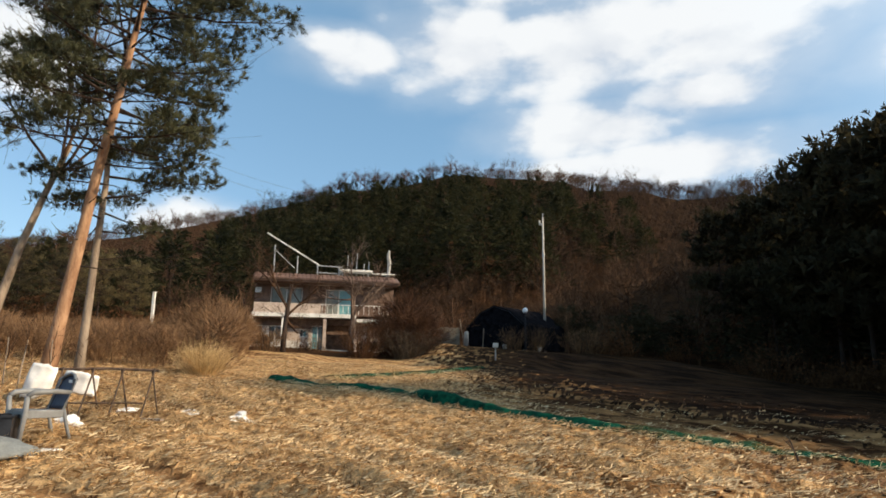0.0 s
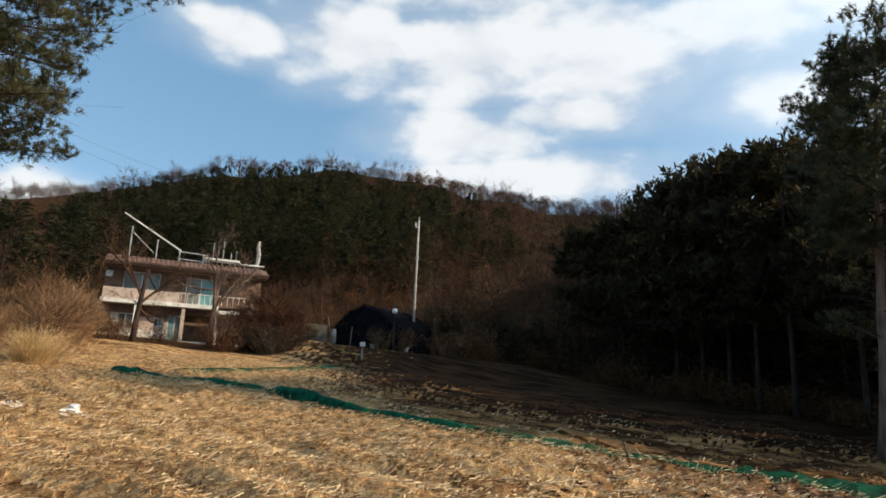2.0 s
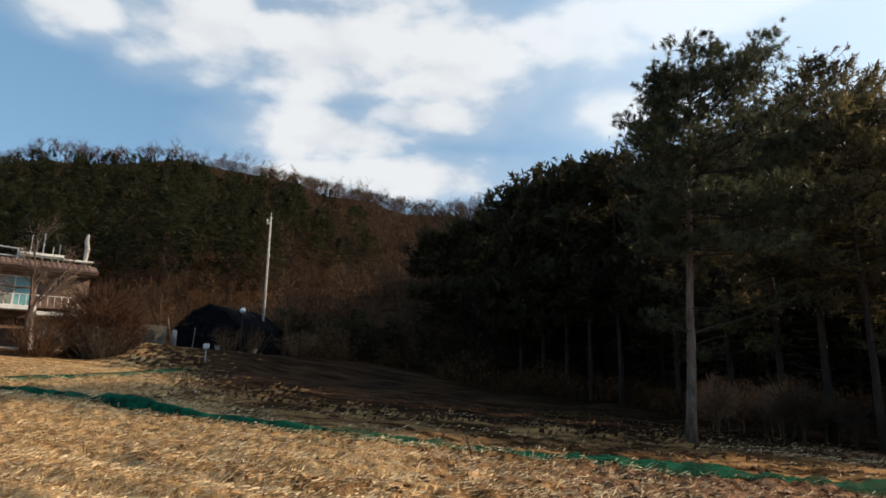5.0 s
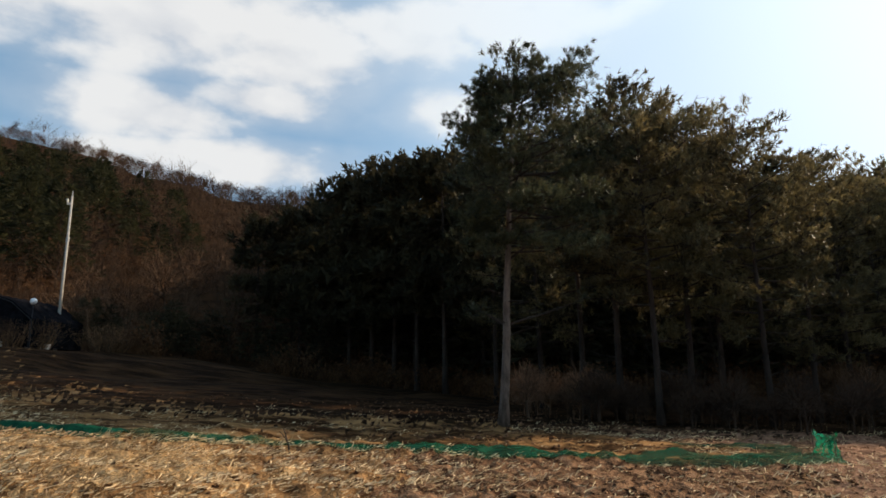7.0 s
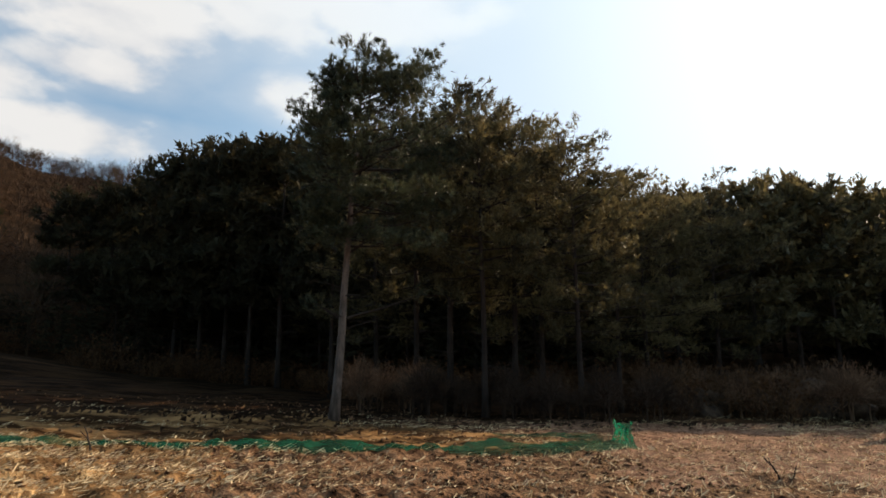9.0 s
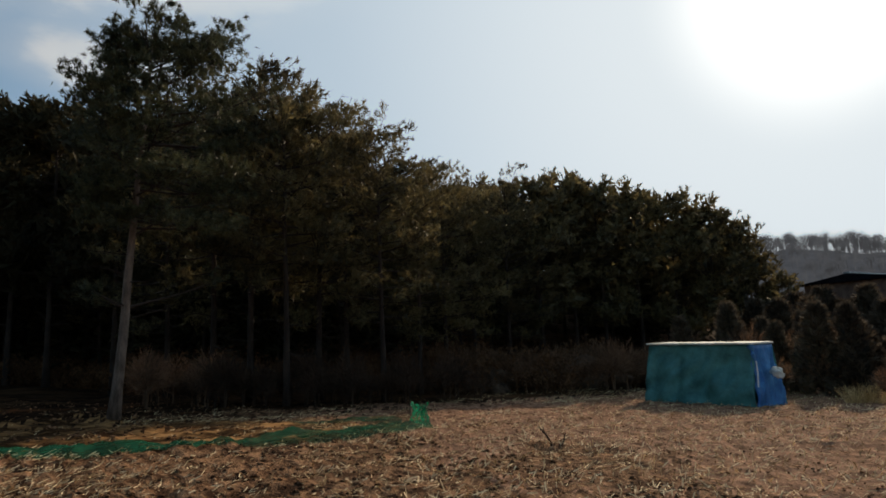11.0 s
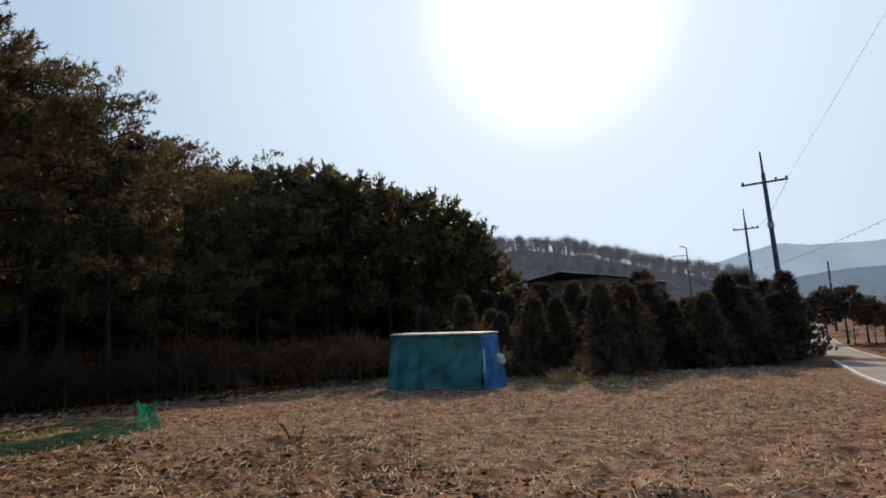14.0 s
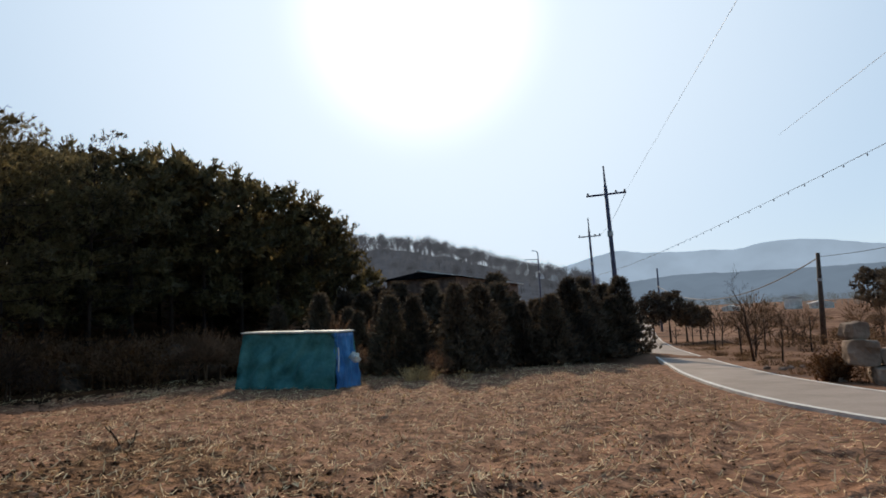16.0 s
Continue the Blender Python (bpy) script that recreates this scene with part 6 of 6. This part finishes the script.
# ---- house on the terrace ----
def make_house():
    h = thing("house", put(-10.5, 50.0, 14, 0.15), "two-storey house with brown tiled eaves and a white balcony", "house")
    W0, W1, Dp = -5.35, 5.4, 8.0

    def box(name, b, mat, parent=h, label="", soft=0.0):
        ob = part(name, Mesh().box(*b), mat, parent, label)
        return bevel(ob, soft) if soft else ob

    # ground floor: walls with openings left and middle
    box("wall", (W0, 0.35, 0, -5.1, Dp - 0.25, 2.55), M_STUCCO)
    box("wall", (-5.2, 0.35, 0, -3.2, 0.6, 0.85), M_WHITEWASH, label="white painted parapet wall")
    box("wall", (-5.2, 0.35, 1.95, -3.2, 0.6, 2.55), M_WALL_BROWN)
    box("wall", (-3.2, 0.35, 0, -1.0, 0.6, 0.8), M_WHITEWASH, label="white painted low wall")
    box("wall", (-3.2, 0.35, 0.8, -1.9, 0.6, 1.75), M_STUCCO)
    box("wall", (-1.3, 0.35, 0.8, -1.0, 0.6, 1.75), M_STUCCO)
    box("wall", (-1.9, 0.35, 0.8, -1.3, 0.6, 1.1), M_STUCCO)
    box("wall", (-3.2, 0.35, 1.75, -1.0, 0.6, 2.55), M_WALL_BROWN)
    box("wall", (0.0, 0.35, 2.1, 2.0, 0.6, 2.55), M_WALL_BROWN)
    box("wall", (2.0, 0.35, 0, W1, 0.6, 2.55), M_STUCCO)
    box("wall", (W0, Dp - 0.25, 0, W1, Dp, 5.2), M_STUCCO)
    box("wall", (W1 - 0.25, 0.6, 0, W1, Dp - 0.25, 2.55), M_STUCCO)
    box("wall", (-0.2, 1.7, 0, 2.0, 1.9, 2.55), M_WALL_BROWN)
    # upper floor: the brown wall colour carries the eave's shade
    box("wall", (W0, 0.5, 2.85, -4.2, 0.75, 5.2), M_WALL_BROWN)
    box("wall", (-4.2, 0.5, 2.85, -1.8, 0.75, 3.65), M_WALL_BROWN)
    box("wall", (-4.2, 0.5, 4.95, -1.8, 0.75, 5.2), M_WALL_BROWN)
    box("wall", (-1.8, 0.5, 2.85, 0.0, 0.75, 5.2), M_WALL_BROWN)
    box("wall", (0.0, 0.5, 4.9, 2.1, 0.75, 5.2), M_WALL_BROWN)
    box("wall", (2.1, 0.5, 2.85, W1, 0.75, 5.2), M_WALL_BROWN)
    box("wall", (W0, 0.75, 2.85, W0 + 0.25, Dp - 0.25, 5.2), M_STUCCO)
    box("wall", (W1 - 0.25, 0.75, 2.85, W1, Dp - 0.25, 5.2), M_STUCCO)
    box("wall", (-5.45, 1.6, 2.85, 5.4, 1.75, 5.2), M_WALL_BROWN)
    # balcony
    box("balcony_slab", (W0 - 0.1, -0.75, 2.55, 2.3, 0.5, 2.85), M_WHITEWASH, label="white stained balcony slab", soft=0.02)
    box("balcony_slab", (2.32, -0.9, 2.25, W1 + 0.1, 0.34, 2.5), M_WHITEWASH, label="white stained landing slab", soft=0.02)
    box("balcony_parapet", (W0, -0.7, 2.85, -0.4, -0.55, 3.6), M_STUCCO, label="pinkish stucco balcony parapet", soft=0.015)
    box("balcony_parapet", (4.2, -0.85, 2.5, W1, -0.7, 3.2), M_STUCCO, label="pinkish stucco balcony parapet", soft=0.015)
    for x in np.linspace(-0.3, 4.1, 12):
        part("rail_post", Mesh().tube([(x, -0.6, 2.85), (x, -0.6, 3.55)], 0.02, 6), M_WHITEWASH, h)
    part("handrail", Mesh().tube([(-0.4, -0.6, 3.57), (4.2, -0.6, 3.57)], 0.03, 6), M_WHITEWASH, h)
    for x in (-5.5, -3.15, -0.05, 2.15, 4.6):
        box("pillar", (x - 0.12, -0.62, 0, x + 0.12, -0.38, 2.25 if x > 2.3 else 2.55), M_WHITEWASH if x < -3 else M_STUCCO)
    # windows and doors: frame and panes
    def window(x0, z0, x1, z1, y, panes, frame=M_WHITEWASH):
        w = part("window", Mesh().box(x0, y, z0, x1, y + 0.1, z0 + 0.06).box(x0, y, z1 - 0.06, x1, y + 0.1, z1).box(x0, y, z0 + 0.06, x0 + 0.06, y + 0.1, z1 - 0.06).box(x1 - 0.06, y, z0 + 0.06, x1, y + 0.1, z1 - 0.06), frame, h)
        n = len(panes)
        for i, mat in enumerate(panes):
            a, b = x0 + 0.06 + (x1 - x0 - 0.12) * i / n, x0 + 0.06 + (x1 - x0 - 0.12) * (i + 1) / n
            p = part("pane", Mesh().box(a + 0.03, y + 0.04, z0 + 0.07, b - 0.03, y + 0.06, z1 - 0.07), mat, w)
            if i:
                part("mullion", Mesh().box(a - 0.03, y + 0.015, z0 + 0.06, a + 0.03, y + 0.085, z1 - 0.06), frame, w)
        return w

    window(-4.2, 3.65, -1.8, 4.95, 0.55, (M_GLASS_GREY, M_GLASS_GREY))
    window(0.0, 2.85, 2.1, 4.9, 0.55, (M_GLASS_GREY, M_GLASS_TEAL))
    window(-5.2, 0.85, -3.2, 1.95, 0.4, (M_GLASS_DARK, M_WHITEWASH, M_GLASS_DARK, M_GLASS_DARK))
    window(-1.9, 1.1, -1.3, 1.75, 0.4, (M_GLASS_DARK, M_GLASS_TEAL))
    window(-0.98, 0.0, -0.02, 2.0, 0.4, (M_GLASS_TEAL, M_GLASS_DARK))
    box("wall", (-1.0, 0.35, 2.0, 0.0, 0.6, 2.55), M_WALL_BROWN)
    box("utility_box", (-5.35, 0.25, 4.45, -4.9, 0.5, 4.85), M_WHITEWASH, label="small white meter box")
    # roof: slab, sloped tiled eaves, fascia
    box("roof_slab", (W0 + 0.1, 0.4, 5.2, W1 - 0.1, Dp + 0.3, 5.55), M_CONCRETE)
    eave = part("eave", Mesh().add([(W0 - 0.15, -1.0, 5.22), (W1 + 0.25, -1.0, 5.22), (W1 + 0.25, 0.42, 5.22), (W0 - 0.15, 0.42, 5.22), (W0 - 0.15, -1.0, 5.42), (W1 + 0.25, -1.0, 5.42), (W1 + 0.25, 0.42, 6.0), (W0 - 0.15, 0.42, 6.0)],
                             [(3, 2, 1, 0), (4, 5, 6, 7), (0, 1, 5, 4), (1, 2, 6, 5), (2, 3, 7, 6), (3, 0, 4, 7)]), M_TRIM, h)
    tile = Mesh().add([(-0.15, -0.74, 0), (0.15, -0.74, 0), (0.15, 0.74, 0), (-0.15, 0.74, 0), (-0.11, -0.74, 0.06), (0.11, -0.74, 0.06), (0.11, 0.74, 0.06), (-0.11, 0.74, 0.06)],
                      [(4, 5, 6, 7), (0, 1, 5, 4), (1, 2, 6, 5), (2, 3, 7, 6), (3, 0, 4, 7)]).data("roof_tile")
    tile.materials.append(M_TILE)
    for i in range(34):
        ob = new("roof_tile", tile)
        ob.parent = eave
        ob.matrix_local = pose(W0 + 0.03 + 0.32 * i, -0.29, 5.715, math.degrees(math.atan2(0.58, 1.42)), 0, 0)
    box("gutter", (W0 - 0.15, -1.12, 5.36, W1 + 0.25, -1.01, 5.46), M_TRIM, eave)
    # what stands on the roof
    part("slanted_pipe", Mesh().tube([(-4.75, 1.2, 9.35), (-0.6, 1.2, 6.95)], 0.055, 8), M_WHITEWASH, h, "white slanting pipe of a roof frame")
    part("brace", Mesh().tube([(-4.0, 1.2, 7.95), (-2.5, 1.2, 6.6)], 0.04, 6), M_STEEL, h)
    for x, z in ((-4.1, 8.4), (-2.3, 7.6), (-0.7, 6.9), (1.0, 6.9)):
        part("frame_post", Mesh().tube([(x, 1.2, 5.55), (x, 1.2, z)], 0.05, 6), M_STEEL, h)
    part("frame_rail", Mesh().tube([(-0.8, 1.2, 6.9), (1.3, 1.2, 6.85)], 0.05, 6), M_STEEL, h)
    part("frame_rail", Mesh().tube([(-0.8, 1.2, 6.35), (1.3, 1.2, 6.3)], 0.05, 6), M_STEEL, h)
    box("roof_board", (1.1, 0.9, 6.5, 3.7, 1.9, 6.66), M_WHITEWASH, label="white board on the roof frame", soft=0.01)
    box("roof_board", (3.7, 1.0, 6.38, 5.6, 1.5, 6.47), M_WHITEWASH, label="thin white board on the roof frame")
    for x in (1.3, 3.4, 4.9):
        part("frame_post", Mesh().tube([(x, 1.3, 5.55), (x, 1.3, 6.5 if x < 4 else 6.38)], 0.05, 6), M_STEEL, h)
    part("chimney", Mesh().tube([(5.1, 1.4, 5.55), (5.1, 1.4, 6.6), (5.15, 1.4, 7.4), (5.05, 1.4, 8.0), (5.12, 1.4, 8.5)], [0.16, 0.13, 0.17, 0.15, 0.08], 8), M_CONCRETE, h, "pale flue wrapped at the top")
    for x, z in ((1.75, 8.1), (2.1, 7.7), (2.5, 8.3), (3.1, 7.4), (3.5, 7.6)):
        part("rod", Mesh().tube([(x, 2.2, 5.55), (x + 0.05, 2.2, z)], 0.035, 5), M_STEEL, h)
    box("step", (-0.3, -0.2, 0, 2.1, 0.34, 0.16), M_CONCRETE)


make_house()

bare_tree("fruit_tree", put(-14.0, 40, 30, 0.05), "pruned leafless fruit tree in front of the house", "fruit trees by the house", seed=81, height=8.0, trunk_r=0.19, spread=0.95, levels=5, split=4, fork=0.35, lean=(0.03, 0), tail=0.008)
bare_tree("fruit_tree", put(-8.2, 42, 80, 0.05), "thick pruned leafless tree hiding part of the house", "fruit trees by the house", seed=86, height=7.0, trunk_r=0.22, spread=0.8, levels=4, split=5, fork=0.45, lean=(0.06, 0),
          mats=(M_BARK_GREY, M_BARK_GREY))
bare_tree("fruit_tree", put(-17.2, 44, 10, 0.05), "leafless fruit tree at the corner of the house", "fruit trees by the house", seed=83, height=6.0, trunk_r=0.12, spread=0.9, levels=4, split=4, fork=0.3)


M_RUSSET = material("russet_leaves", (0.035, 0.016, 0.009), (0.13, 0.062, 0.031), 1.5, 0.9, 0, island=0.5, through_light=0.2)


def shrub(az, r, height, spread, seed, mat, label, leaf=0.12, stems=120, dome=False):
    v, f = scrub_proto(seed, height, stems, spread, leaf)
    if dome:
        w, k = fuzzy_crown(seed, 620, 12)
        v, f = np.concatenate([v * np.array([1, 1, 0.8]), w * np.array([spread / 1.5, spread / 1.5, height / 6])]), np.concatenate([f, k + len(v)])
    s = thing("shrub", put(az, r, 0, 0.05), label, "shrub", "shrubs by the house")
    part("foliage", quick_mesh("foliage", v, f), mat, s)
    tr = Mesh()
    g = np.random.default_rng(seed)
    for _ in range(9):
        tr.tube(curve_points((g.normal(0, 0.15), g.normal(0, 0.15), 0), (g.normal(0, 0.4), g.normal(0, 0.4), 1), height * 0.8, 3, g, 0.15), [0.03, 0.024, 0.016, 0.008], 4, cap=False)
    part("branchwork", tr, M_BARK, s, kind="stuff")


shrub(-7.3, 40.0, 2.3, 1.0, 91, M_DEADLEAF, "russet shrub in front of the balcony", 0.08, 160)
shrub(-4.6, 42.5, 3.6, 1.2, 92, M_RUSSET, "tall russet shrub at the house corner", 0.10, 300, dome=True)
shrub(-3.3, 42.0, 4.7, 1.4, 93, M_RUSSET, "tall russet shrub at the house corner", 0.10, 380, dome=True)
shrub(-2.2, 41.0, 3.0, 1.2, 94, M_RUSSET, "dark russet shrub at the house corner", 0.10, 300, dome=True)
shrub(-3.0, 40.0, 2.0, 1.2, 95, M_JUNIPER, "dark evergreen shrub by the bank", 0.10, 220)
shrub(-15.4, 41, 1.6, 1.3, 96, M_SCRUB, "dry brown shrub before the house", 0.1, 120)
shrub(-11.8, 43, 1.0, 1.2, 97, M_SCRUB, "dry brown shrub before the house", 0.1, 90)
shrub(6.2, 44, 1.7, 1.0, 98, M_SCRUB, "dry brown shrub before the tunnel", 0.08, 90)
shrub(8.0, 45, 1.9, 1.0, 99, M_SCRUB, "dry brown shrub before the tunnel", 0.08, 90)
shrub(12.5, 46, 2.0, 1.2, 100, M_SCRUB, "tan dry shrub beside the pole", 0.1, 130)
shrub(13.6, 47, 1.8, 1.2, 101, M_DEADLEAF, "russet shrub beside the pole", 0.12, 130)


# ---- tunnel, posts and clutter on the terrace ----
def make_tunnel():
    t = thing("shade_tunnel", put(4.7, 45.6, -40, 0.1), "black shade-cloth tunnel on hoops beside the pole", "tunnel")
    R, H, L = 2.6, 3.2, 5.4
    n, k = 6, 14
    outline = [(-1, 0), (-1, 0.52), (-0.5, 0.86), (0, 1), (0.5, 0.86), (1, 0.52), (1, 0)]
    verts, faces = [], []
    for j in range(k + 1):
        y = L * j / k
        dip = 0.06 if j % 2 else 0.0
        for i in range(n + 1):
            u, w = outline[i]
            verts.append(((R - dip) * u + 0.05 * noise.noise(Vector((i, j, 4))), y, (H - dip) * w + 0.06 * noise.noise(Vector((i, j, 0)))))
    for j in range(k):
        for i in range(n):
            a = j * (n + 1) + i
            faces.append((a, a + 1, a + n + 2, a + n + 1))
    cover = part("cover", Mesh().add(verts, faces), M_SHADE, t)
    cover.modifiers.new("t", "SOLIDIFY").thickness = 0.02
    for j in range(0, k + 1, 2):
        y = L * j / k
        part("hoop", Mesh().tube([(R * 0.97 * u, y, H * 0.97 * w) for u, w in outline], 0.025, 5), M_BLACK, t)
    ends = [(R * 0.98 * u, 0.1, H * 0.98 * w) for u, w in outline]
    back = [(x, L - 0.1, z) for x, _, z in ends]
    part("end_cloth", Mesh().add(ends, [tuple(range(n + 1))]), M_SHADE, t)
    part("end_cloth", Mesh().add(back, [tuple(range(n + 1))]), M_SHADE, t)


make_tunnel()

lamp = thing("globe_lamp", put(7.45, 44, 0, 0.05), "white globe lamp on a thin post", "garden lamp")
part("post", Mesh().tube([(0, 0, 0), (0, 0, 2.65)], [0.035, 0.025], 8), M_BLACK, lamp)
bm = bmesh.new()
bmesh.ops.create_uvsphere(bm, u_segments=20, v_segments=12, radius=0.19)
me = bpy.data.meshes.new("globe")
bm.to_mesh(me)
bm.free()
part("globe", me, M_LAMP, lamp, smooth=True).location = (0, 0, 2.82)
part("collar", Mesh().tube([(0, 0, 2.6), (0, 0, 2.68)], [0.06, 0.08], 8), M_BLACK, lamp)

post = thing("meter_post", put(4.75, 39.0, 0, 0.05), "thin post with a small white cap", "post")
part("stem", Mesh().tube([(0, 0, 0), (0, 0, 0.95)], 0.04, 8), M_STEEL, post)
bevel(part("cap", Mesh().box(-0.16, -0.12, 0.95, 0.16, 0.12, 1.22), M_WHITEWASH, post), 0.02)

block = thing("drum", put(2.15, 44.5, 0, 0.05), "pale upright concrete drum at the terrace edge", "drum")
part("body", Mesh().tube([(0, 0, 0), (0, 0, 1.0), (0, 0, 1.12)], [0.17, 0.16, 0.12], 12), M_CONCRETE, block, smooth=True)
for i, az in enumerate((-0.9, 0.0, 0.9)):
    w = thing("retaining_panel", put(az + 0.2, 46.5 - 0.3 * i, 3, 0.2), "grey concrete panel at the terrace edge", "wall panel", "terrace panels")
    bevel(part("slab", Mesh().box(-0.36, -0.06, 0, 0.36, 0.06, 1.5), M_CONCRETE_SHADED, w), 0.015)
wp = thing("white_post", put(-24.6, 44, 0, 0.1), "tall white post above the thicket", "post")
part("shaft", Mesh().box(-0.075, -0.075, 0, 0.075, 0.075, 3.30), M_WHITEWASH, wp)
part("cap", Mesh().box(-0.09, -0.09, 3.30, 0.09, 0.09, 3.35), M_WHITEWASH, wp)
for i, (az, r) in enumerate(((5.6, 45), (6.9, 45.5), (7.4, 45.2), (8.1, 45.6), (8.6, 45.4))):
    ob = part("flower_pot", Mesh().tube([(0, 0, 0), (0, 0, 0.3), (0, 0, 0.36)], [0.13, 0.19, 0.2], 10), M_WHITEWASH if i != 1 else M_TILE)
    ob.matrix_world = put(az, r, 0, 0.02)
    tagged(ob, "pale pot standing before the tunnel", "flower pot", "pots before the tunnel")
for i, az in enumerate((2.0, 3.6)):
    ob = part("cane", Mesh().tube([(0, 0, 0), (-0.35 if i == 0 else 0.1, 0, 2.0 - 0.6 * i)], 0.03, 5), M_BARK_PALE)
    ob.matrix_world = put(az, 45, 0, 0.05)
    tagged(ob, "thin pale cane leaning by the tunnel", "cane")

# ---- dry field across the lane ----
gq = np.random.default_rng(61)
scatter("orchard_trees", [fuzzy_crown(500 + s, 300, 10) for s in range(4)], [polar(az, r) + (k,) for az, r, k in zip((130.6, 131.9, 133.0, 134.1, 135.4, 136.6, 133.6, 140.2, 142.0, 144.5), (62, 52, 44, 56, 60, 66, 72, 60, 52, 58), (0.5, 0.55, 0.62, 0.58, 0.5, 0.55, 0.6, 0.6, 0.55, 0.6))],
        M_THICKET, "brown leafless orchard trees in the dry field", "trees", gq)
for i, (az, r) in enumerate(((127.0, 58), (128.3, 55), (129.4, 52), (130.5, 48), (131.8, 36), (132.8, 33), (133.6, 44), (134.6, 30), (135.6, 48), (136.8, 40), (139.5, 42), (140.5, 34), (129.9, 40), (141.5, 50))):
    s = 2.6 + 1.0 * math.sin(i * 2.3)
    bare_tree("sapling", put(az, r, 60 * i, 0.03), "small leafless brown tree in the dry field", "saplings across the lane", seed=110 + i % 5, height=max(s, 2.0), trunk_r=0.045, spread=1.0, levels=3, split=4, fork=0.3)
bare_tree("orchard_tree", put(132.6, 31, 20, 0.03), "tall leafless brown tree with leaning stems by the lane", seed=119, height=4.4, trunk_r=0.06, spread=0.8, levels=4, split=4, fork=0.12, lean=(0.08, 0.05), mats=(M_BARK, M_TWIG))
# the lighter hedge foliage colour puts haze on these pines
for i, (az, r) in enumerate(((125.3, 62), (126.6, 64), (127.9, 66), (129.0, 70), (141.6, 62), (143.2, 58), (144.8, 66))):
    pine("small_pine", put(az, r, 50 * i, 0.05), "small flat-topped pine beyond the lane", "pines in the valley", seed=130 + i, height=(4.0, 4.4, 3.3, 3.0, 5.3, 4.9, 5.3)[i], bare=0.5, spread=(1.6, 1.9, 1.2, 1.1, 1.9, 1.6, 1.9)[i], limbs=26, twigs=4, cluster=3, filler=(0.4, 0.2, 3), trunk_r=0.09, tuft=(0.24, 0.2, 0.08, 3), dead=0, mats=(M_BARK, M_JUNIPER))


def slab_stone(m, size, seed, label):
    bm = bmesh.new()
    bmesh.ops.create_cube(bm, size=1.0)
    bmesh.ops.subdivide_edges(bm, edges=bm.edges[:], cuts=3, use_grid_fill=True)
    off = Vector((seed * 2.3, seed, seed * 0.7))
    for v in bm.verts:
        p = v.co * 2
        round_off = 1 - 0.10 * (max(abs(p.x), 0.2) * max(abs(p.y), 0.2) + max(abs(p.y), 0.2) * max(abs(p.z), 0.2))
        v.co = Vector((v.co.x * size[0], v.co.y * size[1], v.co.z * size[2])) * round_off + Vector((noise.noise(p + off), noise.noise(p * 1.2 - off), 0.5 * noise.noise(p + off * 2))) * 0.09
    me = bpy.data.meshes.new("rock")
    bm.to_mesh(me)
    bm.free()
    ob = part("rock", me, M_STONE)
    ob.matrix_world = m @ pose(0, 0, size[2] / 2)
    tagged(bevel(ob, 0.03), label, "rock", "stacked rocks by the lane")


for az, r, lift, size, turn, seed in ((141.4, 20.7, -0.12, (2.3, 1.0, 0.58), -45, 1), (139.6, 20.6, 0.41, (0.92, 0.85, 0.74), -40, 2), (141.9, 20.8, 0.41, (1.0, 0.9, 0.5), -50, 3), (139.3, 20.7, 1.10, (0.62, 0.55, 0.5), -10, 4),
                                      (144.4, 21.2, -0.1, (1.3, 1.0, 1.1), -40, 6)):
    slab_stone(put(az, r, turn, -lift), size, seed, "squared tan rock stacked beside the lane")
shrub(137.7, 20.9, 0.8, 0.2, 150, M_DEADLEAF, "dark brown bush beside the stacked rocks", 0.1, 260)
shrub(140.6, 24, 1.6, 1.2, 151, M_SCRUB, "dry bush behind the stacked rocks", 0.1, 120)
gs = np.random.default_rng(77)
scatter("lane_verge", [scrub_proto(160 + s, 0.22, 60, 0.5) for s in range(3)], [(q, float(road_y(q)) - c) for q, c in zip(gs.uniform(8, 48, 150), gs.uniform(2.3, 6.5, 150))],
        M_SCRUB, "short dry weeds along the lane", "weeds", gs, (0.5, 1.3))
scatter("dry_brush", [scrub_proto(170 + s, 0.9, 45, 0.9, 0.12) for s in range(3)], [(x, y) for x, y in (polar(az, r) for az, r in zip(gs.uniform(125.5, 147, 100), gs.uniform(28, 120, 100))) if road_side(x, y) < -6],
        M_SCRUB, "low dry brush over the field across the lane", "brush", gs, (0.4, 1.1))
for i in range(14):
    x, y = polar(gs.uniform(132, 139), gs.uniform(19, 26))
    if road_side(x, y) < -1.7:
        ob = part("field_stone", blob(40 + i, (0.14, 0.12, 0.10), 0.3, 1), M_STONE)
        ob.matrix_world = pose(x, y, gz(x, y) + 0.03, 0, 0, 30 * i)
        tagged(ob, "small tan stone beside the lane", "stone", "stones by the lane")
